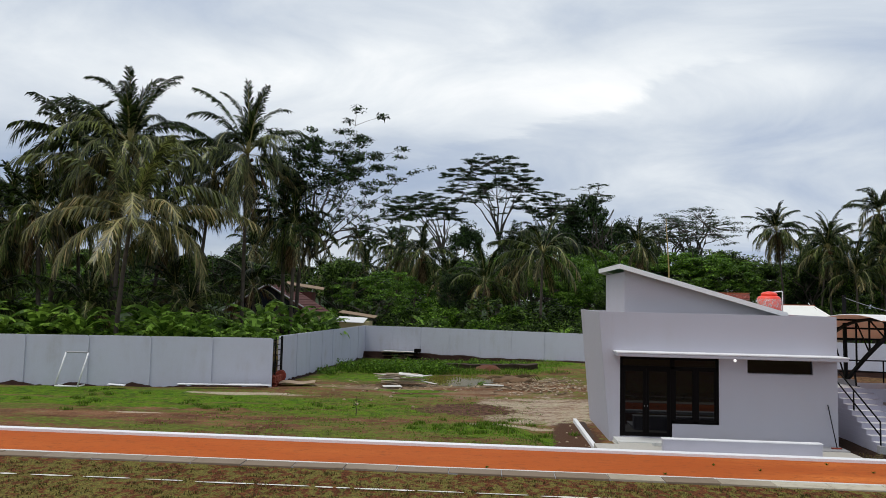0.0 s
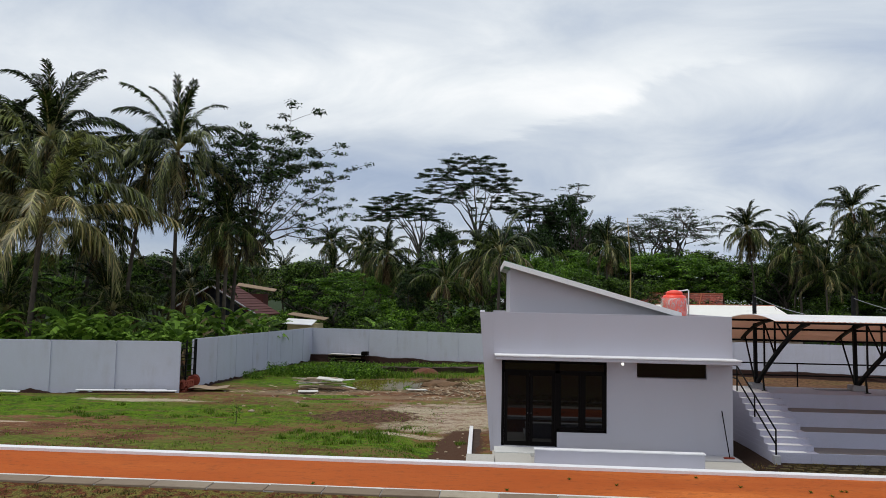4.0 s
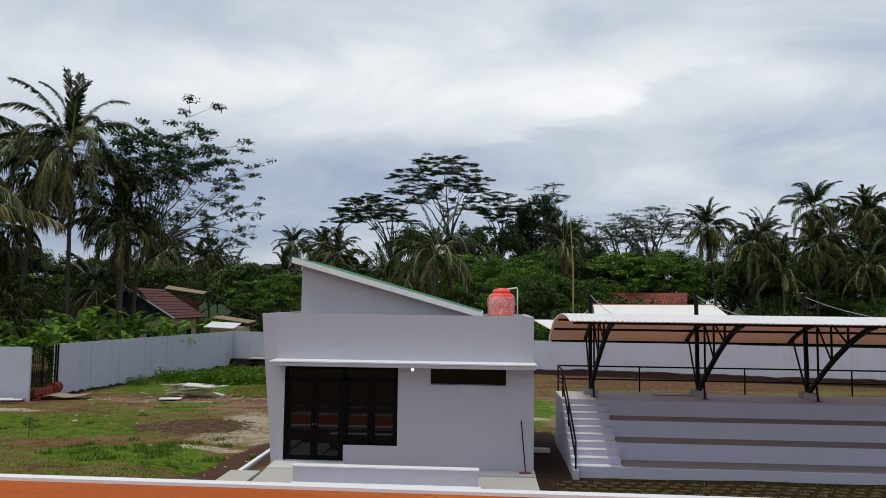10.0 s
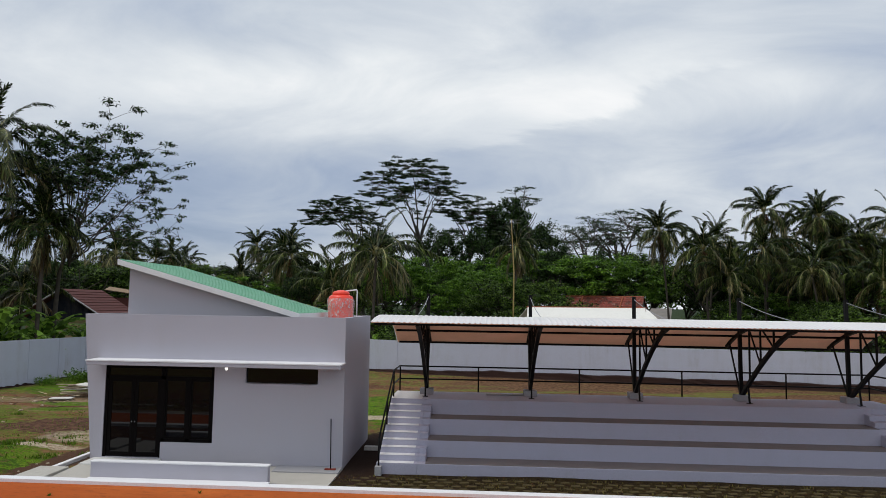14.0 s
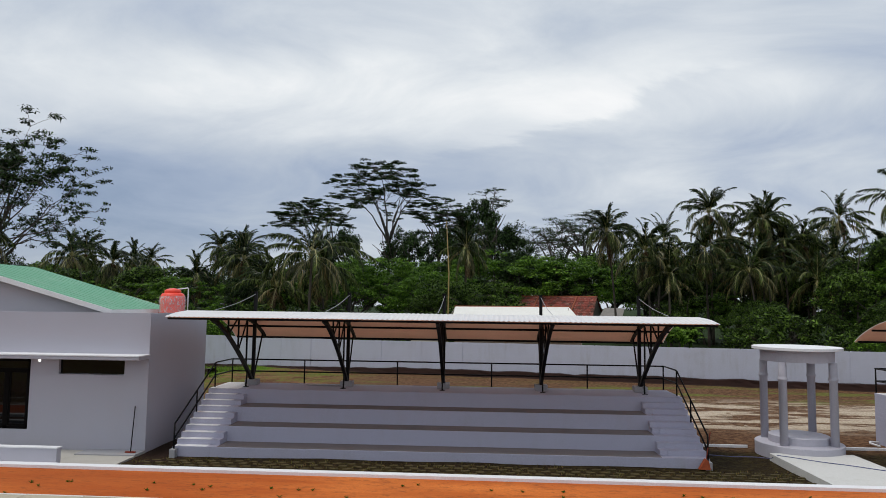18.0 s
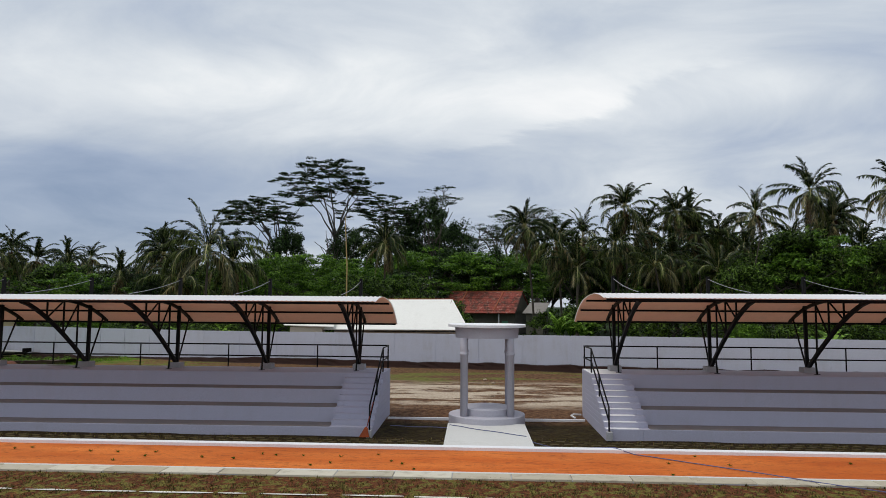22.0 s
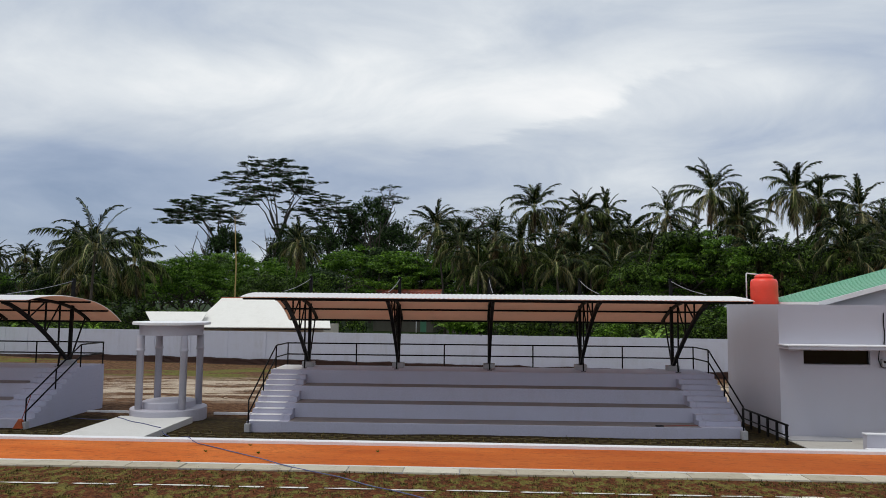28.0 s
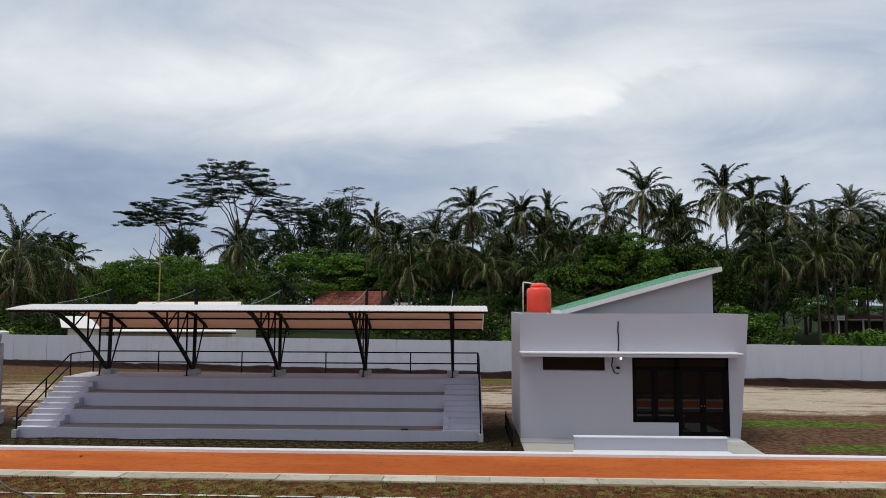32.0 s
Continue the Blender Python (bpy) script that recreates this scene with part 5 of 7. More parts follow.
# palms of the far grove
grove([(41.8, 97.0, 14.7, 1.15), (55.3, 97.0, 17.4, 1.25), (67.1, 107.0, 18.0, 1.1), (75.2, 103.0, 17.5, 1.15), (78.0, 92.5, 19.0, 1.2), (45.2, 90.0, 11.8, 1.15), (60.5, 93.0, 10.6, 1.25), (83.6, 98.0, 16.1, 1.2), (50.1, 100.0, 13.9, 1.1), (59.4, 101.0, 14.8, 1.1), (68.9, 100.0, 13.5, 1.2)],
      "far", "tall coconut palm rising from the far grove")
grove([(84.8, 100.0, 16.7, 1.1), (88.0, 91.0, 19.0, 1.25), (93.6, 96.0, 18.3, 1.15), (96.7, 92.0, 16.8, 1.2), (80.2, 85.0, 11.0, 1.1), (88.5, 80.0, 10.0, 1.2), (65.3, 98.0, 13.7, 1.1), (98.7, 85.0, 12.5, 1.1), (101.4, 95.0, 14.9, 1.0), (105.2, 90.0, 11.5, 1.1), (62.3, 97.0, 16.8, 1.05), (112.0, 96.0, 15.0, 1.1), (120.0, 100.0, 15.0, 1.1)],
      "far", "tall coconut palm rising from the far grove")
grove([(71.0, 96.0, 11.5, 1.1), (74.5, 90.0, 12.0, 1.05), (92.0, 88.0, 13.5, 1.1), (108.0, 98.0, 17.5, 1.05), (116.5, 94.0, 16.8, 1.1), (104.0, 84.0, 10.5, 1.2), (112.0, 84.0, 11.0, 1.15), (53.0, 92.0, 12.0, 1.1), (126.0, 96.0, 15.5, 1.1)],
      "far", "coconut palm with arching dull green fronds in the grove")
grove([(47.5, 88.0, 8.6, 1.05), (64.0, 86.0, 8.2, 1.05), (76.0, 86.0, 9.6, 1.1), (83.0, 84.0, 9.0, 1.05), (95.0, 82.0, 10.0, 1.1), (99.0, 88.0, 11.0, 1.0), (108.0, 86.0, 12.5, 1.1), (118.0, 88.0, 12.0, 1.1), (57.0, 88.0, 9.0, 1.1)],
      "low", "low coconut palm with a skirt of hanging fronds")


def albizia(x, y, seed, h, fork, rad, drop, layers, pads, skew, lean, label, base=-0.5, per=95):
    t = thing("albizia_tree", label, "tree", (x, y, base), group="albizia_trees")
    d, c = umbrella(np.random.default_rng(seed), h - base, fork - base, rad, drop, layers, pads, skew, lean, 0.2, per)
    raw("trunk", *merge(d), M_LIMB, t, smooth=True)
    raw("crown", *c, M_LEAF_DARK, t, "thin level pads of fine dark leaves")


albizia(5.4, 150.0, 71, 35.2, 18.0, 11.6, 6.0, 3, 84, (-2.2, 0.0), 0.3, "tall flat-topped tree with fanned bare limbs")
albizia(-6.5, 147.0, 72, 26.2, 14.0, 8.2, 3.8, 2, 50, (-4.6, 0.0), -0.8, "spreading umbrella tree leaning over its neighbours")
albizia(16.0, 150.0, 73, 27.0, 15.0, 6.6, 3.5, 3, 40, (0.5, 0.0), 0.4, "loose flat-topped tree beside the tallest one")
albizia(26.5, 162.0, 74, 31.8, 22.0, 3.6, 3.0, 2, 12, (1.0, 0.0), 0.2, "slender tree with a few wispy leaf pads", per=40)
tree("flat", 1, 48.9, 158.0, 26.0, 1.0, 4.0)
tree("flat", 0, 41.0, 152.0, 23.5, 0.9, 5.0)
tree("flat", 0, 126.0, 128.0, 25.0, 1.0, 1.0)
tree("flat", 1, 138.0, 126.0, 24.0, 1.1, 2.0)


def open_tree():
    """Loose tree: long thin limbs, fine twigs, rosettes of leaves at their ends, fuller at the top."""
    rng = np.random.default_rng(9)
    t = thing("open_tree", "loose open-branched tree with sparse leaf tufts", "tree", (-11.6, 51.5, -0.5), group="open_trees")
    J = Vector((1.0, 0.0, 9.4))
    d = [tube_data([(0, 0, 0), (0.1, 0.1, 4.0), (0.25, 0.1, 7.0), tuple(J)], [0.2, 0.16, 0.13, 0.11], 8, False)]
    big, small = [], []
    for i in range(30):
        a = 2.39996 * i + rng.normal() * 0.25
        q_ = (i + 0.5) / 30
        el = radians(-12 + 84 * q_ ** 0.75)
        Ln = 8.5 * (0.75 + 0.3 * rng.random())
        ex, ey = math.cos(el) * math.cos(a) * Ln, math.cos(el) * math.sin(a) * Ln
        ex = ex * (1.0 if ex > 0 else 0.7) + 0.9
        end = J + Vector((ex, ey * 0.8, math.sin(el) * Ln))
        st_ = J + Vector((0, 0, rng.uniform(-2.0, 0.8)))
        pts = [st_]
        for k in range(1, 8):
            s = k / 7
            pts.append(st_.lerp(end, s) + Vector((rng.normal() * 0.14, rng.normal() * 0.14, 0.55 * math.sin(math.pi * s) + rng.normal() * 0.12)))
        d.append(tube_data([tuple(v) for v in pts], [0.065, 0.055, 0.045, 0.036, 0.028, 0.021, 0.014, 0.008], 5, False))
        for k in range(3, 8):
            for _ in range(3):
                o = pts[k] + Vector((rng.normal() * 0.62, rng.normal() * 0.62, 0.1 + rng.normal() * 0.42))
                d.append(tube_data([tuple(pts[k]), tuple((pts[k] + o) / 2 + Vector((0, 0, 0.06))), tuple(o)], [0.018, 0.013, 0.006], 4, False))
                if k > 3 or rng.random() < 0.5:
                    (big if q_ > 0.5 and k > 4 else small).append((o.x, o.y, o.z, (0.56 if q_ > 0.5 else 0.28) + 0.2 * rng.random()))
    raw("trunk", *merge(d), M_BARK, t, smooth=True)
    raw("crown", *merge([clump_leaves(big, 48, 0.18, rng, 0.35, 0.1, 1.0, 0.34), clump_leaves(small, 24, 0.15, rng, 0.45, 0.1, 0.8, 0.32)]), M_LEAF_DARK, t, "tufts of dark leaves at the twig ends")


open_tree()
for i, (x, y, h) in enumerate([(24.6, 155.0, 28.0), (21.5, 150.0, 23.5), (29.5, 150.0, 22.0), (12.0, 138.0, 19.5), (8.0, 142.0, 20.0), (-1.5, 136.0, 19.0), (17.5, 140.0, 20.0), (33.5, 146.0, 18.5)]):
    tree("dense", i % 3, x, y, h, 0.8, i * 1.7)
for i, (x, y, h) in enumerate([(71.5, 84.0, 13.2), (75.0, 86.0, 11.5), (68.0, 88.0, 11.0), (65.5, 82.0, 9.5), (80.5, 82.0, 12.0), (87.0, 80.0, 11.0)]):
    tree("round", i % 3, x, y, h, 0.9, i * 1.3)
# bright young trees in front of the tall ones
for i, (x, y, h) in enumerate([(4.5, 100.0, 11.5), (8.5, 98.0, 11.0), (12.5, 102.0, 11.8), (15.5, 97.0, 9.5), (0.5, 104.0, 10.5), (20.0, 104.0, 10.0), (72.5, 82.0, 13.0)]):
    tree("layered", i % 3, x, y, h, 0.95, i * 2.1)


def back_wall_y(x):
    """The back wall's line, drawn on past its ends."""
    if x < -8:
        return 36.6 + (x + 8.5) * 0.165
    for (xa, ya, *_), (xb, yb, *_) in zip(FENCE_POINTS, FENCE_POINTS[1:]):
        if xa <= x <= xb:
            return ya + (yb - ya) * (x - xa) / (xb - xa)
    return 38.0


def fill(n, x0, x1, y0, y1, kinds, h0, h1, seed, wide=1.0):
    """Trees of a closed stand, heights in metres, kept off the houses and the wall."""
    q = random.Random(seed)
    for i in range(n):
        x, y = x0 + (x1 - x0) * (i + q.random()) / n, q.uniform(y0, y1)
        k, h = q.choice(kinds), q.uniform(h0, h1)
        y = max(y, back_wall_y(x) + 2.0 + 0.25 * h)
        if (-21 < x < -6.5 and 38 < y < 60) or (15 < x < 36 and 57 < y < 74) or (-23 < x < -5 and 57 < y < 72) or (27 < x < 49 and 56 < y < 118) or (x > 78 and y < 104 and 0.47 * y + 53 < x < 0.64 * y + 54 and h > 2.4):
            continue
        tree(k, q.randrange(2 if k in ("bush", "shrub") else 3), x, y, h, wide * q.uniform(0.9, 1.15), q.uniform(0, 6.28))


fill(12, 24, 54, 118, 134, ["round", "layered", "dense"], 12.0, 15.0, 3, 1.1)
fill(9, 46, 66, 106, 116, ["round", "dense"], 11.0, 14.5, 15)
fill(20, 60, 140, 106, 118, ["round", "dense", "dense"], 13.0, 16.5, 4)
fill(10, 62, 140, 92, 104, ["round", "dense"], 9.0, 12.0, 24)
fill(22, 44, 130, 98, 106, ["round", "round", "layered"], 5.0, 8.0, 34, 1.3)
fill(6, 12, 26, 80, 100, ["round", "layered"], 6.0, 8.5, 6, 1.1)
fill(10, 50, 78, 74, 90, ["round", "layered"], 4.5, 7.0, 7, 1.1)
fill(12, 78, 130, 76, 92, ["round", "dense", "layered"], 6.0, 9.5, 27, 1.1)
fill(12, -16, 24, 106, 124, ["round", "dense", "layered"], 9.5, 12.5, 8, 1.15)
fill(13, -70, -14, 100, 130, ["round", "dense"], 9.0, 11.0, 9, 1.2)
fill(16, -60, -14, 56, 70, ["round", "layered", "layered"], 6.0, 8.5, 10)
fill(8, -46, -20, 68, 84, ["dense", "round"], 8.5, 11.0, 14)
fill(14, -40, 2, 74, 90, ["round", "layered", "dense"], 7.0, 9.5, 19, 1.15)
grove([(-22.0, 52.0, 9.6, 1.05), (-28.5, 51.0, 11.6, 1.1), (-31.5, 48.0, 9.4, 1.1)], "far", "coconut palm crowded among its neighbours")
fill(12, -8, 26, 60, 68, ["bush", "shrub"], 2.4, 3.4, 11, 1.2)
fill(18, -16, 26, 70, 84, ["shrub", "bush"], 3.2, 5.0, 16, 1.2)
fill(12, 50, 125, 50, 64, ["bush", "shrub"], 1.8, 2.8, 12, 1.2)
fill(22, 50, 130, 66, 76, ["shrub", "shrub", "bush"], 3.0, 5.0, 17, 1.2)
for i, (x, y, h) in enumerate([(29.8, 75.0, 5.2), (32.0, 76.0, 5.0), (44.0, 92.0, 4.2), (47.5, 84.0, 4.6), (49.0, 92.0, 5.5), (27.5, 80.0, 5.6)]):
    tree("shrub", i % 2, x, y, h, 0.8, i * 1.1)
fill(14, -46, -10, 42, 50, ["bush", "bush", "shrub"], 2.4, 3.6, 13)
for i, (x, y, h) in enumerate([(78.5 + 1.9 * j, 46.2 - 0.17 * j, 3.2 + 0.25 * math.sin(j * 2.1)) for j in range(14)]):
    tree("bush", i % 2, x, y, h, 0.9, i * 1.7)
for i in range(60):
    banana(-42 + 30.8 * (i + R.random()) / 60, R.uniform(38.8, 45.5), R.uniform(1.2, 2.0), R.uniform(0, 6.28), -0.5, i)
for i, (x, y) in enumerate([(44.2, 80.0), (45.6, 81.5), (46.8, 80.5), (48.0, 81.5), (45.0, 83.0), (58.0, 50.0), (59.2, 51.0), (61.0, 51.5), (91.0, 60.0), (95.0, 62.0), (-3.0, 65.0), (0.5, 66.0), (4.0, 64.0), (9.5, 62.0), (12.5, 63.0), (-10.2, 48.0), (-11.5, 50.5), (-12.6, 47.5), (-14.2, 51.5), (-15.5, 49.0), (-13.0, 54.0), (-10.0, 53.0), (-16.8, 53.0), (-18.5, 50.5), (-11.0, 56.5), (56.5, 49.0), (63.0, 50.5), (66.0, 51.0), (88.5, 58.0), (90.5, 60.0), (94.0, 59.0), (97.0, 61.0)]):
    banana(x, y, R.uniform(0.95, 1.4) * (1.45 if x < -9 else 1.3 if 44 < x < 49 else 1.0), R.uniform(0, 6.28), -0.6, i)


def far_woods():
    """A closed belt of distant canopy."""
    rng = np.random.default_rng(77)
    cl = []
    for i in range(420):
        x = -260 + 560 * rng.random()
        y = 165 + 70 * rng.random()
        h = 9.0 + 5.5 * rng.random() + (2.0 if x > 30 else 0.0)
        cl += [(x + rng.normal() * 2.2, y + rng.normal() * 2.2, h * (0.35 + 0.65 * rng.random()), 1.4 + 1.4 * rng.random()) for _ in range(8)]
    V, F = clump_leaves(cl, 56, 0.42, rng, 0.7, 0.3)
    tagged(raw("far_woods", V, F, M_LEAF), "distant green closed woodland canopy", "woods", kind="stuff")


far_woods()

# ---- houses behind the wall ----
def tile_mat():
    k = Mat("mossy_red_tiles", 0.85)
    a, b = k.noise(1.1, 6, 0.75), k.noise(6.0, 4, 0.7)
    col = k.mix(k.ramp(b, [(0.35, 0.0), (0.65, 1.0)]), (0.11, 0.022, 0.018), (0.34, 0.075, 0.05))
    col = k.mix(k.ramp(a, [(0.46, 0.0), (0.58, 0.9)]), col, (0.06, 0.032, 0.022))
    col = k.mix(k.ramp(k.noise(2.4, 5, 0.75, off=(3, 3, 0)), [(0.55, 0.0), (0.64, 0.7)]), col, (0.42, 0.25, 0.20))
    k.bump(b, 0.4, 0.03)
    return k.done(col)


M_TILE = tile_mat()
M_MAROON = painted("maroon_roof_tiles", (0.095, 0.03, 0.025), dirt=(0.07, 0.03, 0.03), amount=0.8, rough=0.8, grain=12, bump=0.4)
M_NIGHT = painted("dark_gable_interior", (0.012, 0.016, 0.03), amount=0.4)
M_RIDGE = plain("orange_ridge_tiles", (0.30, 0.09, 0.045), 0.8)
M_YELLOW = painted("yellow_house_paint", (0.55, 0.46, 0.26), amount=0.5)
# weathered render with the shadow over the house mixed into its colour
M_SHADY = painted("shadow_toned_render", (0.16, 0.15, 0.12), dirt=(0.05, 0.05, 0.04), amount=0.8)
M_CREAM = painted("cream_house_paint", (0.60, 0.56, 0.46), amount=0.5)
M_HALL = painted("chalky_white_sheet", (0.76, 0.75, 0.70), dirt=(0.45, 0.42, 0.36), amount=0.4, rough=0.5)
M_ZINC = plain("grey_zinc_sheet", (0.24, 0.22, 0.20), 0.55, 0.2, 0.2, 1.0)


def quad(name, pts, mat, parent, label="", thick=0.06):
    """A flat sheet with thickness, from four corners."""
    p = [Vector(v) for v in pts]
    n = (p[1] - p[0]).cross(p[3] - p[0]).normalized() * thick
    V = [tuple(v) for v in p] + [tuple(v - n) for v in p]
    return raw(name, V, [(0, 1, 2, 3), (7, 6, 5, 4), (0, 4, 5, 1), (1, 5, 6, 2), (2, 6, 7, 3), (3, 7, 4, 0)], mat, parent, label)


def roof_courses(parent, a, b, c, d, n, mat):
    """Lapped rows of tiles on a roof plane with ridge a-b and eave d-c."""
    a, b, c, d = (Vector(v) for v in (a, b, c, d))
    for i in range(n):
        s0, s1 = i / n, (i + 1.12) / n
        up_ = Vector((0, 0, 0.05))
        p = [a.lerp(d, s0), b.lerp(c, s0), b.lerp(c, min(1.02, s1)) + up_, a.lerp(d, min(1.02, s1)) + up_]
        quad("roof_course", [tuple(v) for v in p], mat, parent, "", 0.05)


hs = thing("red_roofed_house", "low house with a mossy red tiled roof among trees", "house")
part("wall", box((32.0, 107.5, -0.5), (42.3, 113.0, 3.3)), M_SHADY, hs, "weathered rendered wall, darkened for the shadow on it")
rf = quad("roof", [(30.9, 110.2, 6.2), (42.6, 110.2, 6.2), (42.9, 105.6, 2.95), (30.4, 105.6, 2.95)], M_TILE, hs, "weathered red tiled roof")
roof_courses(rf, (30.9, 110.2, 6.27), (42.6, 110.2, 6.27), (42.9, 105.6, 3.02), (30.4, 105.6, 3.02), 9, M_TILE)
quad("roof", [(42.6, 110.2, 6.2), (30.9, 110.2, 6.2), (30.4, 115.0, 2.95), (42.9, 115.0, 2.95)], M_TILE, hs)
part("gable", prism([(106.2, 3.3), (110.2, 6.05), (114.2, 3.3)], 42.35, 42.5), M_SHADY, hs, "weathered grey gable in the shadow-toned render")
for x in (33.6, 39.6):
    tube("ridge_tile", [(x, 110.0, 6.32), (x - 0.1, 107.8, 4.7), (x - 0.2, 106.0, 3.4)], 0.13, M_RIDGE, hs, 6, "orange tile rib")
tube("ridge", [(30.9, 110.2, 6.3), (42.6, 110.2, 6.3)], 0.14, M_RIDGE, hs, 6)
part("door", box((40.2, 107.44, -0.4), (41.2, 107.5, 1.9)), M_GREEN, hs, "green painted door")
tube("porch_post", [(40.3, 105.9, -0.5), (40.3, 105.9, 3.0)], 0.09, M_WHITE, hs, 6)
quad("annex_roof", [(43.4, 111.5, 4.6), (46.4, 111.5, 4.6), (46.6, 108.0, 3.0), (43.2, 108.0, 3.0)], M_ZINC, hs)
part("annex_wall", box((43.6, 108.6, -0.5), (46.2, 111.4, 3.0)), M_SHADY, hs)

hs.matrix_world = pose(37.0, 110.0, 0, 0, 0, -22) @ pose(-37.0, -110.0, 0)

wh = thing("white_roofed_hall", "long low building with a bright white sheet roof", "building")
part("wall", box((22.6, 62.6, -0.5), (33.4, 69.8, 2.2)), M_CREAM, wh, "plain wall mostly hidden")
quad("roof", [(22.5, 67.5, 4.58), (32.8, 66.8, 4.65), (34.4, 60.7, 2.04), (21.9, 61.5, 1.96)], M_HALL, wh, "steep white roof sheet")
quad("roof", [(32.8, 66.8, 4.65), (22.5, 67.5, 4.58), (21.5, 71.0, 3.1), (33.0, 70.0, 3.1)], M_HALL, wh)
quad("lower_roof", [(16.9, 63.5, 3.26), (22.7, 63.3, 3.28), (22.9, 60.9, 2.2), (18.6, 61.1, 2.3)], M_HALL, wh, "small white lean-to roof")
part("lean_to_wall", box((19.0, 61.4, -0.5), (21.8, 62.7, 2.2)), M_CREAM, wh)
tube("gutter", [(21.9, 61.44, 1.88), (34.4, 60.64, 1.94)], 0.05, M_BLACK, wh, 6)
tube("ridge_cap", [(22.4, 67.5, 4.63), (32.9, 66.8, 4.70)], 0.07, M_RIDGE, wh, 6, "rusty ridge cap")
for (x, y, z) in ((32.5, 65.0, 3.85), (32.7, 67.6, 4.0)):
    tube("rafter", [(32.75, 66.5, 4.55), (x, y, z)], 0.05, M_WOOD, wh, 5)
part("gable_board", prism([(64.8, 3.3), (66.6, 4.5), (68.6, 3.3)], 32.2, 32.26), M_WOOD, wh, "weathered timber gable")

ms = thing("antenna_mast", "thin bamboo mast with a small antenna on top", "mast", (21.5, 74.0, -0.5))
tube("pole", [(0, 0, 0), (0.05, 0, 8.6), (-0.25, 0, 13.9)], [0.085, 0.07, 0.035], M_BAMBOO, ms, 6)
for dz in (0.0, -0.3):
    tube("aerial", [(-0.45, 0, 13.8 + dz), (0.75, 0, 13.82 + dz)], 0.02, M_WIRE, ms, 5)

lh = thing("maroon_roofed_house", "small yellow house with a maroon tiled gable roof", "house")
part("wall", box((-19.6, 60.6, -0.6), (-13.0, 65.8, 3.0)), M_YELLOW, lh, "faded yellow wall")
rr = quad("roof", [(-16.4, 60.0, 5.5), (-12.3, 60.0, 3.05), (-12.3, 66.3, 3.05), (-16.4, 66.3, 5.5)], M_MAROON, lh, "maroon tiled roof slope")
roof_courses(rr, (-16.4, 66.3, 5.55), (-16.4, 60.0, 5.55), (-12.3, 60.0, 3.1), (-12.3, 66.3, 3.1), 11, M_MAROON)
quad("roof", [(-16.4, 60.0, 5.5), (-16.4, 66.3, 5.5), (-20.3, 66.3, 3.1), (-20.3, 60.0, 3.1)], M_MAROON, lh)
# blue-black panel stands for the shaded interior under the barge boards
part("gable", prism([(-19.6, 3.0), (-16.4, 5.3), (-13.0, 3.0)], 60.4, 60.55, "y"), M_NIGHT, lh, "blue-black gable standing for a dark interior")
for x1, z1 in ((-20.3, 3.1), (-12.3, 3.05)):
    tube("barge_board", [(-16.4, 59.96, 5.5), (x1, 59.96, z1)], 0.07, M_FOOT, lh, 4, "grey barge board")
for x in (-14.9, -13.4):
    wv = part("window", box((x, 60.52, 0.9), (x + 0.8, 60.59, 2.1)), M_GLASS, lh)
    part("frame", box((x - 0.06, 60.54, 0.84), (x + 0.86, 60.575, 2.16)), M_WHITE, wv)
for y in (61.6, 63.8):
    part("window", box((-13.0, y, 0.9), (-12.94, y + 0.9, 2.1)), M_GLASS, lh)
quad("rear_roof", [(-17.4, 69.5, 5.9), (-13.6, 69.5, 5.35), (-13.4, 68.2, 5.1), (-17.2, 68.2, 5.6)], M_WOOD, lh, "brown weathered roof behind")
part("rear_wall", box((-16.9, 68.4, -0.6), (-14.6, 70.0, 4.9)), M_MAROON, lh)
sh = thing("shed", "small shed with pale sheet roofs beside the house", "shed")
part("wall", box((-10.6, 63.0, -0.6), (-8.0, 65.6, 2.35)), M_YELLOW, sh)
quad("roof", [(-11.0, 66.2, 3.2), (-7.6, 66.2, 2.75), (-7.6, 64.2, 2.6), (-11.0, 64.2, 3.05)], M_WOOD, sh, "rusty grey roof sheet")
quad("roof", [(-10.8, 64.0, 2.7), (-8.2, 64.0, 2.6), (-8.3, 62.4, 2.2), (-10.9, 62.4, 2.3)], M_ROOF, sh, "white roof sheet")

hu = thing("porch_hut", "open hut with white posts and a low roof", "hut", (110.0, 100.0, -0.7))
# soil colour on this wall gives the shade under the porch roof
part("wall", box((-3.5, 2.0, -0.5), (5.0, 5.0, 2.9)), M_SOIL, hu, "wall coloured dark for the porch shade")
quad("roof", [(-4.2, 3.0, 3.75), (5.6, 3.0, 3.75), (5.6, -0.4, 3.2), (-4.2, -0.4, 3.2)], M_MAROON, hu, "low dark sheet roof")
part("fascia", box((-4.2, -0.46, 3.12), (5.6, -0.40, 3.25)), M_FOOT, hu)
for x in (-3.2, 0.2, 3.4, 4.3):
    part("post", box((x - 0.09, -0.1, -0.5), (x + 0.09, 0.08, 3.1)), M_WHITE, hu, "white post")
part("bench", box((-2.6, 0.0, 1.1), (1.5, 0.5, 1.25)), M_FOOT, hu)
part("sign_board", box((-3.6, -0.55, 3.1), (-2.4, -0.5, 3.75)), M_WHITE, hu, "small white sign board")
for j in range(3):
    part("lettering_bar", box((-3.4, -0.556, 3.28 + 0.12 * j), (-2.75 + 0.1 * j, -0.551, 3.33 + 0.12 * j)), M_BLACK, hu)

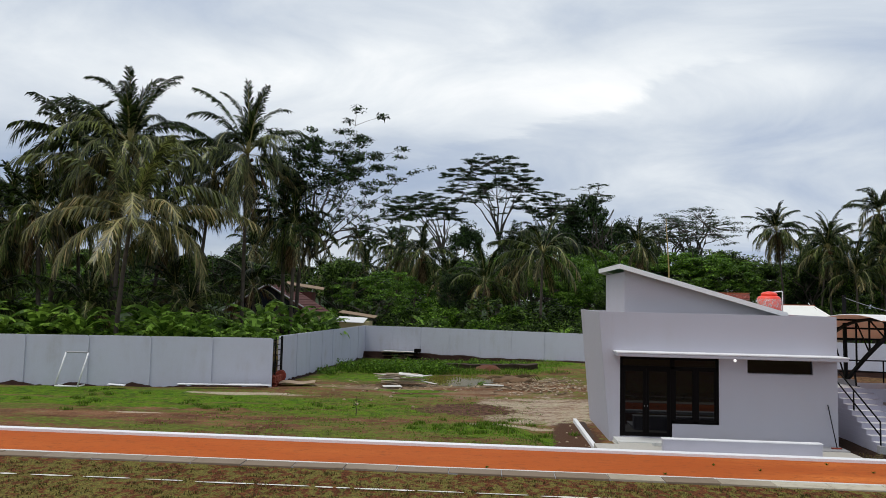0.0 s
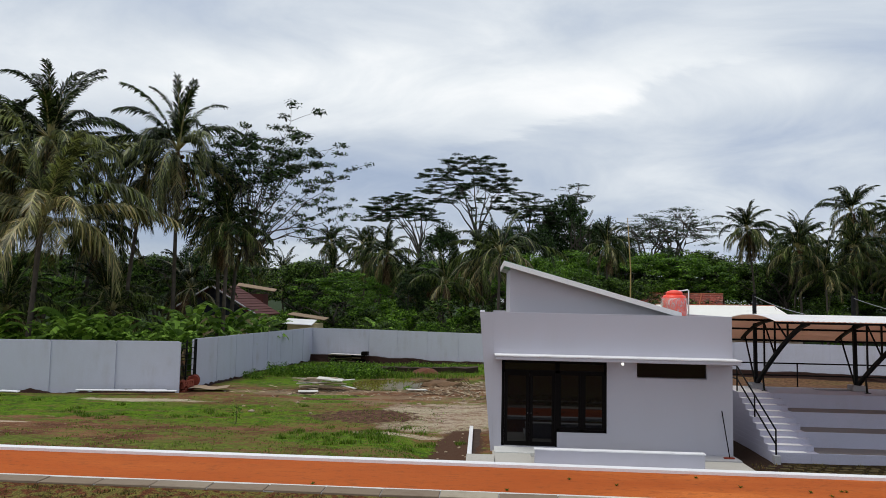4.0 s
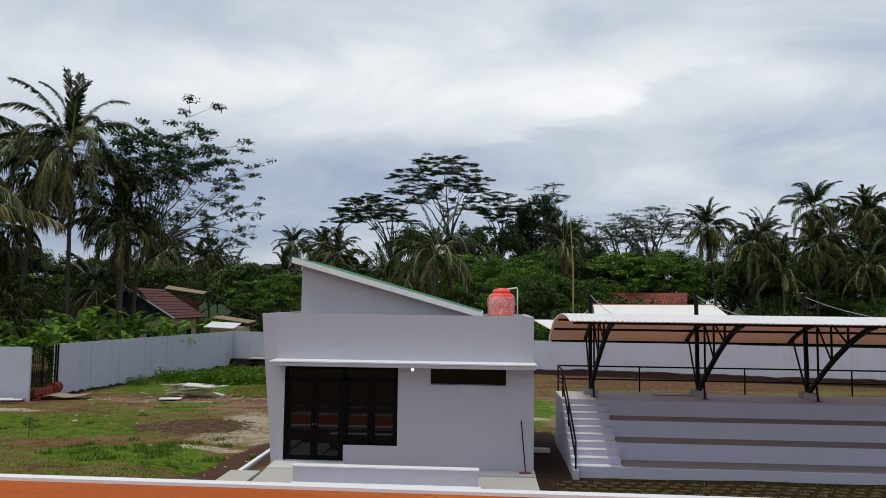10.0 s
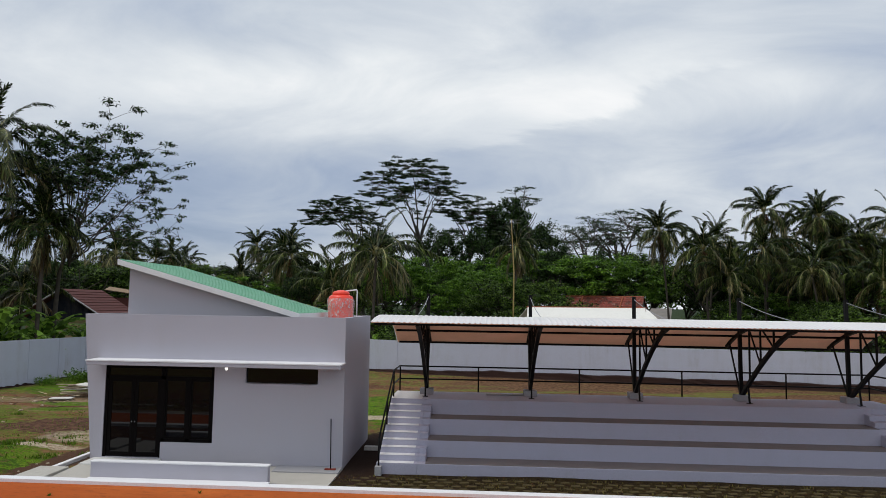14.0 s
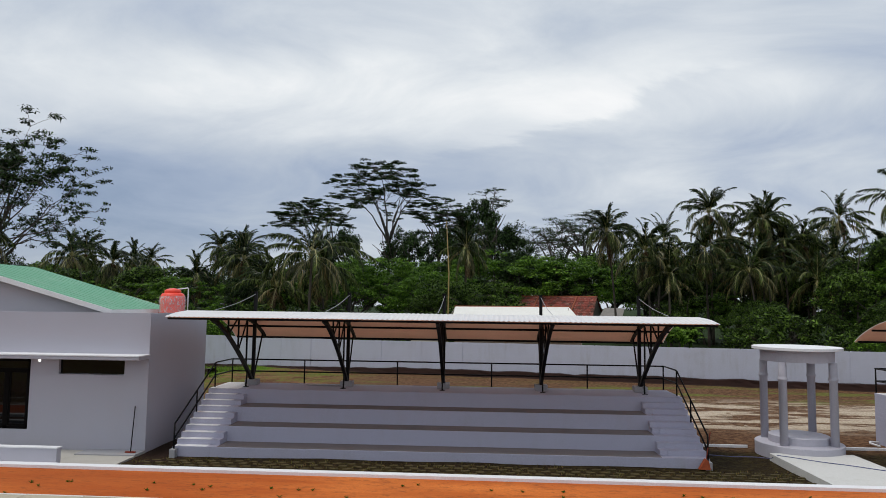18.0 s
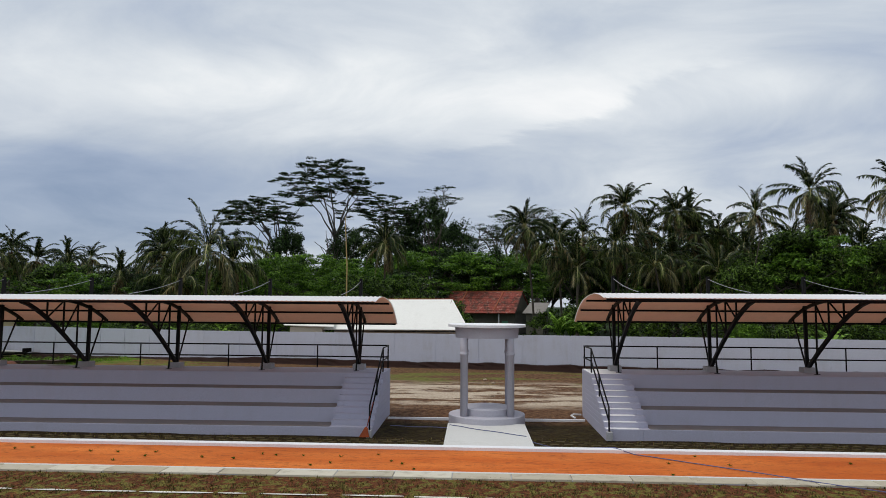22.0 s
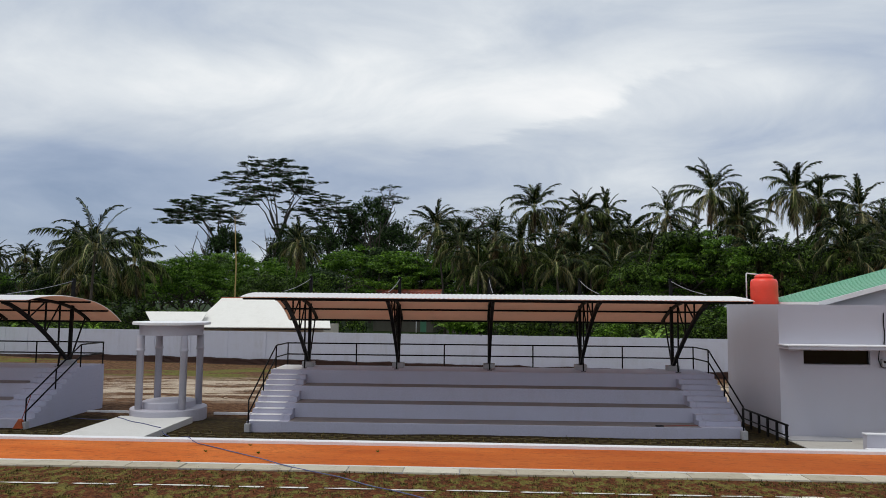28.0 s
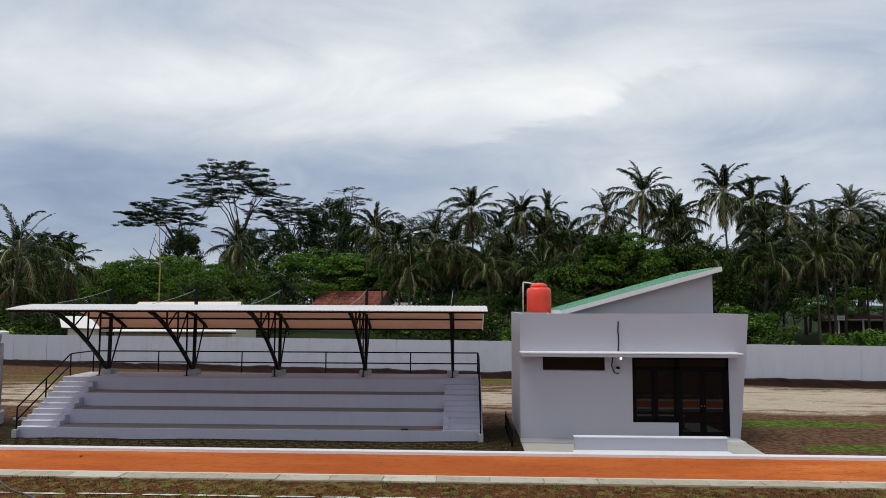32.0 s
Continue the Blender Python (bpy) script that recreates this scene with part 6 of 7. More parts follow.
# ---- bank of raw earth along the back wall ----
# red earth taken almost to black to hold the shade of the overhang
M_BANK = painted("shaded_red_earth", (0.022, 0.008, 0.005), dirt=(0.010, 0.006, 0.005), amount=0.9, rough=0.95, grain=6, bump=0.6)


def bank():
    V, F, rows = [], [], 5
    pts = []
    for (xa, ya, *_), (xb, yb, *_) in zip(FENCE_POINTS, FENCE_POINTS[1:]):
        n = int(math.hypot(xb - xa, yb - ya) / 0.5)
        pts += [(xa + (xb - xa) * i / n, ya + (yb - ya) * i / n) for i in range(n)]
    for i, (x, y) in enumerate(pts):
        top = 0.34 + 0.10 * noise.noise((x * 0.6, 0, 0)) + 0.05 * noise.noise((x * 2.5, 5, 0)) - 0.48 * smooth(22, 2, x)
        for j, (dy, f) in enumerate(((-0.05, 1.0), (-0.55, 0.97), (-0.62, 0.55), (-0.72, 0.12), (-1.2, -0.3))):
            d = dy + 0.12 * noise.noise((x * 1.7, j * 3.0, 1))
            g = ground_z(x, y - 1.0)
            V.append((x, y + d, g + (top - g) * f))
        if i:
            a = (i - 1) * rows
            F += [(a + j, a + j + 1, a + rows + j + 1, a + rows + j) for j in range(rows - 1)]
    tagged(raw("earth_bank", V, F, M_BANK, smooth=False), "low cut bank of raw red earth below the wall, shade put in its colour", "earth bank", kind="structure")


bank()


def wall_foot(name, p, q, side):
    """A ragged ridge of dark clods along the foot of a wall between two plan points."""
    (xa, ya), (xb, yb) = p, q
    L = math.hypot(xb - xa, yb - ya)
    nx, ny = (yb - ya) / L * side, -(xb - xa) / L * side
    V, F, n = [], [], int(L / 0.12)
    for i in range(n + 1):
        s = i / n
        x, y = xa + (xb - xa) * s, ya + (yb - ya) * s
        h = max(0.0, 0.08 + 0.16 * noise.noise((L * s * 0.7, 2.0, side)) + 0.10 * noise.noise((L * s * 2.9, 7.0, side)))
        w = 0.16 + 0.12 * noise.noise((L * s * 1.1, 5.0, side))
        for d, f in ((0.05, 1.0), (0.06 + w * 0.6, 0.8), (0.07 + w * 1.6, -0.4)):
            V.append((x + nx * d, y + ny * d, ground_z(x + nx * d, y + ny * d) + h * f - 0.02 * (f < 0)))
        if i:
            a = 3 * (i - 1)
            F += [(a + j, a + j + 1, a + 4 + j, a + 3 + j) for j in range(2)]
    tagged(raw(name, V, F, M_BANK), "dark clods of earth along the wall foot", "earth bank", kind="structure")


wall_foot("front_wall_foot", (-40.0, 31.25), (-8.6, 36.42), 1)
wall_foot("side_wall_foot", (-8.72, 39.0), (-7.95, 61.4), 1)

# ---- kerb slabs, line marks, weeds ----
M_SLAB = Mat("kerb_slab_concrete", 0.9)
_c = M_SLAB.mix(M_SLAB.ramp(M_SLAB.rand(), [(0.0, 0.0), (0.7, 0.35), (0.86, 0.5), (0.9, 1.0)]), (0.40, 0.35, 0.26), (0.56, 0.52, 0.42))
_c = M_SLAB.mix(M_SLAB.ramp(M_SLAB.noise(3.5, 5, 0.7), [(0.5, 0.0), (0.72, 0.6)]), _c, (0.22, 0.17, 0.12))
M_SLAB.bump(M_SLAB.noise(40, 3, 0.6), 0.2, 0.01)
_x = M_SLAB.math("MULTIPLY", M_SLAB.math("SUBTRACT", M_SLAB.xyz()[0], 5.0), 0.06)
_old = M_SLAB.ramp(M_SLAB.math("ADD", _x, M_SLAB.math("MULTIPLY", M_SLAB.rand(), 0.8)), [(0.3, 0.75), (0.8, 0.0)])
_c = M_SLAB.mix(_old, _c, (0.135, 0.085, 0.055))
M_SLAB = M_SLAB.done(_c)
kerb_line = thing("kerb_slabs", "row of flat concrete kerb slabs, some whiter than others", "kerb", kind="structure")
slab_me = None
for i in range(68):
    x = -14.5 + 1.3 * i
    if slab_me is None:
        ob = part("kerb_slab", box((-0.64, -0.24, -0.09), (0.64, 0.24, 0.0), 0.01), M_SLAB, kerb_line)
        slab_me = ob.data
    else:
        ob = new("kerb_slab", slab_me)
        ob.parent = kerb_line
    ob.matrix_world = pose(x, kerb_y(x) - 3.02 + R.uniform(-0.012, 0.012), 0.386 + R.uniform(-0.008, 0.008), R.uniform(-0.4, 0.4), R.uniform(-0.4, 0.4), -0.6 + R.uniform(-0.5, 0.5))
strip("track_edge", -60, 130, -2.80, -2.69, 0.30, 0.384, M_PALE, "thin pale concrete edge between kerb slabs and clay", "kerb")
lines = thing("line_marking", "broken white chalk line across the turf", "line", kind="structure")
M_CHALK = painted("chalk", (0.68, 0.66, 0.60), dirt=(0.14, 0.10, 0.05), amount=1.0, rough=0.95, grain=20)
x, q = -12.0, random.Random(8)
while x < 72:
    L = q.uniform(0.3, 1.5)
    y = 16.13 - 0.0062 * x + q.uniform(-0.03, 0.03)
    n = 6
    V = []
    for k in range(n + 1):
        w = 0.055 * q.uniform(0.4, 1.1) * (0.4 if k in (0, n) else 1)
        V += [(x + L * k / n, y - w, 0.360), (x + L * k / n, y + w, 0.360)]
    raw("dash", V, [(2 * k, 2 * k + 2, 2 * k + 3, 2 * k + 1) for k in range(n)], M_CHALK, lines)
    x += L + q.uniform(0.04, 0.35)


def blades(name, spots, label, mat, h0, h1, per, seed, spread):
    """Grass as thin bent blades in tufts."""
    rng = np.random.default_rng(seed)
    V, F = [], []
    for (x, y) in spots:
        for _ in range(per):
            bx_, by_ = x + rng.normal() * spread, y + rng.normal() * spread
            z = ground_z(bx_, by_)
            if kerb_y(bx_) - 2.9 < by_ < kerb_y(bx_) - 0.2:
                z = 0.36
            a, h = rng.random() * 6.28, h0 + (h1 - h0) * rng.random()
            dx, dy = math.cos(a), math.sin(a)
            w, ln = 0.012 + 0.01 * rng.random(), h * (0.3 + 0.7 * rng.random())
            o = len(V)
            V += [(bx_ - dy * w, by_ + dx * w, z - 0.01), (bx_ + dy * w, by_ - dx * w, z - 0.01), (bx_ + dx * ln, by_ + dy * ln, z + h)]
            F.append((o, o + 1, o + 2))
    return tagged(raw(name, V, F, mat), label, "grass", kind="stuff")


q = random.Random(21)
M_BLADE = leaf_mat("grass_blades", (0.085, 0.17, 0.012), (0.21, 0.36, 0.035), (0.26, 0.24, 0.07), 0.5)
M_BLADE_DRY = leaf_mat("dry_turf_blades", (0.08, 0.07, 0.018), (0.24, 0.20, 0.06), (0.20, 0.12, 0.055), 0.3)
blades("turf_grass", [(q.uniform(-12, 72), q.uniform(14.2, 17.55)) for _ in range(3000)], "thin dry brownish turf of the playing field", M_BLADE_DRY, 0.02, 0.06, 14, 1, 0.07)
blades("yard_grass", [(-9 + 14 * q.random() ** 0.8, 21.3 + 14 * q.random() ** 1.5) for _ in range(700)], "tufts of bright green grass in the yard", M_BLADE, 0.02, 0.06, 12, 2, 0.16)
blades("grass_clumps", [(q.gauss(2.6, 1.7), q.gauss(25.4, 1.3)) for _ in range(34)] + [(q.uniform(-18, 0), q.gauss(30.5, 1.6)) for _ in range(30)], "darker green clumps of grass in the yard", M_BLADE, 0.05, 0.16, 70, 12, 0.13)
blades("bank_grass", [(q.uniform(-8, 8), q.uniform(46, 59)) for _ in range(1100)], "rank grass on the far slope of the yard", M_BLADE, 0.08, 0.22, 10, 3, 0.3)
blades("bank_weeds", [(q.gauss(-1.5, 2.6), q.gauss(47.3, 0.7)) for _ in range(420)], "rank bright weeds round the trench", M_BLADE, 0.15, 0.4, 10, 7, 0.25)
blades("moss_grass", [(q.uniform(14.5, 56), q.uniform(21.2, 24.0)) for _ in range(900)], "sparse moss and grass in dark soil", M_BLADE_DRY, 0.03, 0.07, 8, 5, 0.1)
for i in range(46):
    x = q.uniform(-8, 60) if i < 14 else q.choice((8.0, 13.5, 16.0, 19.0, 23.0, 26.0, 29.5, 32.0)) + q.gauss(0, 1.1)
    y = kerb_y(x) - (q.uniform(0.4, 2.7) if i < 14 else min(2.6, max(0.6, q.gauss(1.7, 0.35))))
    ws = new("weed_tuft")
    bm = bmesh.new()
    root = bm.verts.new((0, 0, 0))
    for k in range(18):
        a, h = q.uniform(0, 6.28), q.uniform(0.02, 0.06)
        r = q.uniform(0.015, 0.05)
        c, s_ = math.cos(a), math.sin(a)
        bm.faces.new([root, bm.verts.new((r * c + 0.009 * s_, r * s_ - 0.009 * c, h * 0.7)), bm.verts.new(((r + h * 0.6) * c, (r + h * 0.6) * s_, h)), bm.verts.new((r * c - 0.009 * s_, r * s_ + 0.009 * c, h * 0.7))])
    me = bpy.data.meshes.new("blades")
    bm.to_mesh(me)
    bm.free()
    me.materials.append(M_BLADE)
    lv = new("blades", me)
    lv.parent = ws
    ws.location = (x, y, 0.36)
    tagged(ws, "small green weed growing in the orange clay", "weed", group="track weeds")

# ---- goal frame, gate and litter of the yard ----
gl = thing("goal_frame", "small rusty white goal frame standing by the wall", "goal", (-17.4, 33.0, -0.02))
for x in (-0.56, 0.56):
    tube("upright", [(x, -0.1, 0), (x + 0.18, 0.40, 1.62)], 0.04, M_PIPE, gl, 8)
    tube("ground_bar", [(x, -0.1, 0.04), (x, 0.5, 0.04)], 0.03, M_PIPE, gl, 8)
tube("crossbar", [(-0.40, 0.40, 1.62), (0.76, 0.40, 1.62)], 0.04, M_FOOT, gl, 8)
tube("ground_bar", [(-0.56, -0.1, 0.04), (0.56, -0.1, 0.04)], 0.035, M_PIPE, gl, 8)
gt = thing("steel_gate", "narrow black steel gate between two wall ends", "gate", (-8.7, 37.75, -0.3))
for y in (-1.12, -0.05, 0.95, 1.15):
    part("stile", box((-0.03, y - 0.03, 0.0), (0.03, y + 0.03, 2.62)), M_BLACK, gt)
for k in range(9):
    part("bar", box((-0.02, -1.1, 0.15 + 0.29 * k), (0.02, 1.14, 0.18 + 0.29 * k)), M_BLACK, gt)
for k in range(7):
    part("upright_bar", box((-0.012, -0.95 + 0.15 * k, 0.1), (0.012, -0.93 + 0.15 * k, 2.5)), M_BLACK, gt)
dm = thing("rusty_drum", "rusty red steel drum lying by the gate", "drum", (-8.5, 38.75, -0.18))
dv = lathe([(0.28, 0.0), (0.3, 0.02), (0.3, 0.28), (0.32, 0.3), (0.3, 0.32), (0.3, 0.6), (0.32, 0.62), (0.3, 0.64), (0.29, 0.82)], 20)
db = raw("drum_body", *dv, M_RUST, dm)
db.matrix_local = pose(-0.1, -0.3, 0.32, -90, 0, 20)
bk = thing("brick_stack", "low rough stack of red clay bricks in the gateway", "bricks", (-8.6, 37.55, -0.24))
M_BRICK = plain("red_clay_brick", (0.24, 0.055, 0.032), 0.9, 0, 0.35, 6, bump=0.4)
brick_me, qb = None, random.Random(52)
for lay in range(6):
    for c in range(5):
        for r in range(2):
            if qb.random() < 0.07 * lay:
                continue
            if brick_me is None:
                o = part("brick", box((-0.12, -0.06, 0.0), (0.12, 0.06, 0.085), 0.008), M_BRICK, bk)
                brick_me = o.data
            else:
                o = new("brick", brick_me)
                o.parent = bk
            o.matrix_local = pose(-0.13 + 0.26 * r + qb.uniform(-0.02, 0.02), -0.62 + 0.27 * c + qb.uniform(-0.02, 0.02), 0.09 * lay, 0, 0, 90 + qb.uniform(-7, 7))
bd = thing("fibre_board", "warped tan fibre board lying on the ground", "board", (-7.5, 37.9, -0.14), 12)
V = []
for i in range(7):
    for j in range(2):
        V.append((-0.95 + 1.9 * i / 6, -0.6 + 1.2 * j, 0.06 + 0.05 * math.sin(i * 1.3)))
raw("sheet", V + [(a, b, c - 0.02) for a, b, c in V], [(2 * i, 2 * i + 2, 2 * i + 3, 2 * i + 1) for i in range(6)] + [(14 + 2 * i + 1, 14 + 2 * i + 3, 14 + 2 * i + 2, 14 + 2 * i) for i in range(6)], plain("tan_board", (0.34, 0.25, 0.17), 0.85, 0, 0.2), bd)


def planks(name, label, rows, mat):
    for (x, y, z, L, w, rz, tilt) in rows:
        t = thing(name, label, "plank", (x, y, z), rz, group=name + " litter")
        p = part("board", box((-L / 2, -w / 2, 0), (L / 2, w / 2, 0.04), 0.006), mat, t)
        p.matrix_local = pose(0, 0, 0.02, 0, tilt, 0)


planks("white_plank", "long white painted plank lying along the wall foot", [(-10.5, 35.2, -0.02, 4.6, 0.26, 10, 0.5), (-9.6, 35.65, -0.03, 1.6, 0.16, 12, 0), (-15.5, 34.0, -0.03, 0.8, 0.35, 14, 4)], M_WHITE)
q = random.Random(4)
planks("scrap_plank", "loose weathered plank on a scrap heap", [(-2.2 + q.uniform(-0.7, 0.7), 39.8 + q.uniform(-0.6, 0.6), -0.22 + 0.032 * i, q.uniform(0.8, 1.9), q.uniform(0.09, 0.2), q.uniform(-40, 40), q.uniform(-3, 3)) for i in range(18)], M_PLANK)
planks("white_board", "white board on the scrap heap", [(-1.5, 39.3, 0.30, 1.35, 1.0, 6, 5), (-2.35, 38.0, -0.2, 1.0, 0.6, 15, 0), (3.1, 39.6, -0.18, 1.1, 0.4, 25, 3), (-2.9, 40.4, 0.1, 1.4, 0.2, -12, 4), (-1.0, 40.2, 0.14, 1.3, 0.18, 25, -3), (-2.2, 40.9, 0.05, 1.9, 0.22, -6, 2), (-2.6, 39.7, 0.02, 1.6, 0.16, 10, -2), (-0.5, 39.3, -0.1, 1.1, 0.14, -38, 3)], M_BOARD)
pud = thing("puddle", "brown standing water in a shallow trench", "puddle", kind="structure")
M_WATER = Mat("muddy_water", 0.05, 0, 0.5).done((0.15, 0.115, 0.03))
V = [(1.1 + 2.1 * math.cos(a) * (1 + 0.1 * math.sin(3 * a)), 43.0 + 2.95 * math.sin(a) * (1 + 0.12 * math.cos(2 * a)), -0.36) for a in [6.2832 * k / 40 for k in range(40)]]
raw("water_sheet", V, [tuple(range(40))], M_WATER, pud)


def lump_mesh(seed, flat):
    rng = random.Random(seed)
    bm = bmesh.new()
    bmesh.ops.create_icosphere(bm, subdivisions=2, radius=1.0)
    for v in bm.verts:
        v.co *= 1 + 0.35 * noise.noise(v.co * 1.3 + Vector((seed * 3.1, 0, 0)))
        v.co.z = v.co.z * flat
    me = bpy.data.meshes.new("lump")
    bm.to_mesh(me)
    bm.free()
    return me


M_STONE = plain("pale_rubble", (0.36, 0.28, 0.20), 0.9, 0, 0.35, 2, bump=0.5)
LUMPS = [lump_mesh(k, 0.55) for k in range(4)]
for me in LUMPS:
    me.materials.append(M_STONE)
md = thing("earth_mound", "mound of dug earth with dry stalks beside the trench", "earth mound", (4.3, 42.6, -0.25))
raw_m = new("mound", lump_mesh(9, 0.3))
raw_m.data.materials.append(plain("brown_earth", (0.15, 0.09, 0.05), 0.95, 0, 0.4, 2, bump=0.6))
raw_m.parent = md
raw_m.scale = (1.1, 0.9, 1.1)
for k in range(30):
    a = k * 0.9
    r_ = 0.3 + 0.2 * (k % 5)
    tube("stalk", [(math.cos(a) * r_ * 0.5, math.sin(a) * 0.4 * r_, 0.25), (math.cos(a) * (r_ + 0.3), math.sin(a) * (0.5 * r_ + 0.2), 0.42 - 0.05 * (k % 7)), (math.cos(a + 0.3) * (r_ + 0.7), math.sin(a + 0.3) * (0.5 * r_ + 0.4), 0.2 - 0.05 * (k % 5))], 0.025, M_DRY, md, 5)
q = random.Random(31)
for i in range(190):
    if i >= 52:
        x, y, s = q.uniform(3.2, 8.4), q.uniform(36.0, 44), q.uniform(0.03, 0.10)
    elif i < 26:
        x, y, s = q.uniform(-4, 6), q.uniform(31, 46), q.uniform(0.04, 0.13)
    elif i < 40:
        x, y, s = q.uniform(5.0, 6.2), q.uniform(22.5, 28), q.uniform(0.025, 0.06)
    else:
        x, y, s = q.uniform(31.8, 38.4), q.uniform(29, 42), q.uniform(0.05, 0.15)
    st_ = thing("rubble_stone", "pale lump of rubble on bare earth", "stone", (x, y, ground_z(x, y) + 0.25 * s), group="yard rubble")
    o = new("lump", LUMPS[i % 4])
    o.parent = st_
    o.matrix_local = Matrix.Rotation(q.uniform(0, 6.28), 4, "Z") @ Matrix.Scale(s, 4)
q = random.Random(63)
V, F = [], []
for i in range(560):
    x, y = q.gauss(5.2, 1.5), q.gauss(40.6, 2.0)
    if i % 3 == 0:
        x, y = q.gauss(-2.0, 2.2), q.gauss(39.0, 1.3)
    if x > 8.6 or math.hypot((x - 1.1) / 2.2, (y - 43.0) / 3.0) < 1.0:
        continue
    a, L, w = q.uniform(0, 6.28), q.uniform(0.06, 0.4), q.uniform(0.015, 0.06)
    z = ground_z(x, y) + q.uniform(0.01, 0.06) + 0.2 * max(0.0, 1 - math.hypot((x - 4.3) / 1.0, (y - 42.6) / 0.9))
    c, s_, dz = math.cos(a), math.sin(a), q.uniform(-0.12, 0.12)
    o = len(V)
    V += [(x - c * L - s_ * w, y - s_ * L + c * w, z - dz * L), (x - c * L + s_ * w, y - s_ * L - c * w, z - dz * L), (x + c * L + s_ * w, y + s_ * L - c * w, z + dz * L), (x + c * L - s_ * w, y + s_ * L + c * w, z + dz * L)]
    F.append((o, o + 1, o + 2, o + 3))
tagged(raw("yard_debris", V, F, M_STRAW), "litter of dry stalks, splinters and rubble on bare earth", "debris", kind="stuff")
# overgrown edge of the trench, cut ledge and spoil
M_WEED = leaf_mat("rank_weed_leaves", (0.06, 0.14, 0.012), (0.20, 0.36, 0.035), None, 0.4)
rw = np.random.default_rng(17)
WEED = [mesh_of("leaves", clump_leaves([(rw.normal() * 0.55, rw.normal() * 0.4, 0.2 + 0.2 * rw.random(), 0.28 + 0.2 * rw.random()) for _ in range(9)], 60, 0.07, rw, 0.8, 0.2), M_WEED) for _ in range(3)]
for i, (x, y, s_) in enumerate([(-5.0, 46.2, 1.2), (-4.0, 46.8, 1.4), (-3.0, 46.2, 1.3), (-2.1, 46.9, 1.5), (-1.2, 46.3, 1.2), (-0.4, 46.7, 1.3), (-3.6, 48.2, 1.4), (-2.2, 48.4, 1.3), (-0.8, 48.5, 1.4), (-5.6, 48.0, 1.2), (0.5, 51.0, 1.0), (1.8, 51.1, 1.1), (3.2, 51.3, 1.0), (4.5, 51.5, 1.0), (2.4, 41.0, 0.6), (-6.6, 47.5, 1.0), (-7.2, 44.6, 0.9)]):
    wd = thing("weed_clump", "bright green clump of rank weeds by the trench", "weeds", (x, y, ground_z(x, y) - 0.02), i * 40.0, group="trench weeds")
    o = new("leaves", WEED[i % 3])
    o.parent = wd
    o.matrix_local = Matrix.Scale(s_, 4)
V, F = [], []
for i in range(25):
    x = -0.9 + 0.3 * i
    g = ground_z(x, 50.0)
    w = 0.15 * noise.noise((x, 3.0, 0))
    V += [(x, 49.9 + w, g - 0.1), (x, 49.75 + w, g + 0.36 + 0.5 * w), (x, 50.9 + w, g + 0.34), (x, 52.0, g - 0.1)]
for i in range(24):
    F += [(4 * i + j, 4 * i + 4 + j, 4 * i + 5 + j, 4 * i + 1 + j) for j in range(3)]
# dark soil colour stands for the shading under the grass ledge
tagged(raw("earth_ledge", V, F, M_SOIL), "cut edge of earth below grass, coloured dark for its shading", "earth bank", kind="structure")
rm = thing("red_spoil_heap", "small heap of reddish spoil in the cut", "earth mound", (2.8, 48.7, ground_z(2.8, 48.7) - 0.05))
o = new("cone", lump_mesh(21, 0.55))
o.data.materials.append(plain("reddish_spoil", (0.13, 0.05, 0.03), 0.95, 0, 0.35, 2, bump=0.5))
o.parent = rm
o.scale = (1.0, 0.7, 0.9)
q2 = random.Random(77)
sk_ = thing("plank_stack", "dark stack of old planks with a white sheet on top", "planks", (-4.6, 60.2, ground_z(-4.6, 60.2)), -9)
for k in range(14):
    pk = part("plank", box((-1.0, -0.08, 0), (1.0, 0.08, 0.07)), M_FRAME if k % 3 else M_WOOD, sk_)
    pk.matrix_local = pose(q2.uniform(-0.9, 0.9), q2.uniform(-0.35, 0.35), 0.09 * (k // 2), 0, 0, q2.uniform(-6, 6))
part("sheet", box((-1.5, -0.4, 0.66), (1.2, 0.35, 0.69)), M_BOARD, sk_, "white sheet")
part("box", box((1.25, -0.3, 0.64), (1.75, 0.2, 0.95), 0.02), M_FRAME, sk_, "dark box")
sp = thing("sapling", "thin young sapling in the grass", "sapling", (-2.34, 27.4, 0.02))
tube("stem", [(0, 0, 0), (0.03, 0, 0.35), (0.0, 0.02, 0.75)], [0.015, 0.012, 0.006], M_BARK, sp, 6)
lf = [(0.12 * math.cos(k * 2.1), 0.12 * math.sin(k * 2.1), 0.25 + 0.05 * k, 0.06) for k in range(9)]
raw("leaves", *clump_leaves(lf, 5, 0.05, np.random.default_rng(2)), M_LEAF_BRIGHT, sp)

# ---- things at the first building ----
pl = thing("planter_bed", "soil bed edged with white kerbs beside the building", "planter", (0, 0, 0))
part("edging", box((6.12, 23.3, -0.35), (6.26, 28.6, 0.0), 0.01), M_WHITE, pl, "white kerb edging")
part("end_block", box((6.12, 21.75, -0.35), (6.93, 23.29, 0.12), 0.01), M_CONC, pl)
part("soil", box((6.265, 23.3, -0.35), (6.95, 28.5, -0.1)), M_SOIL, pl, "dark brown soil")


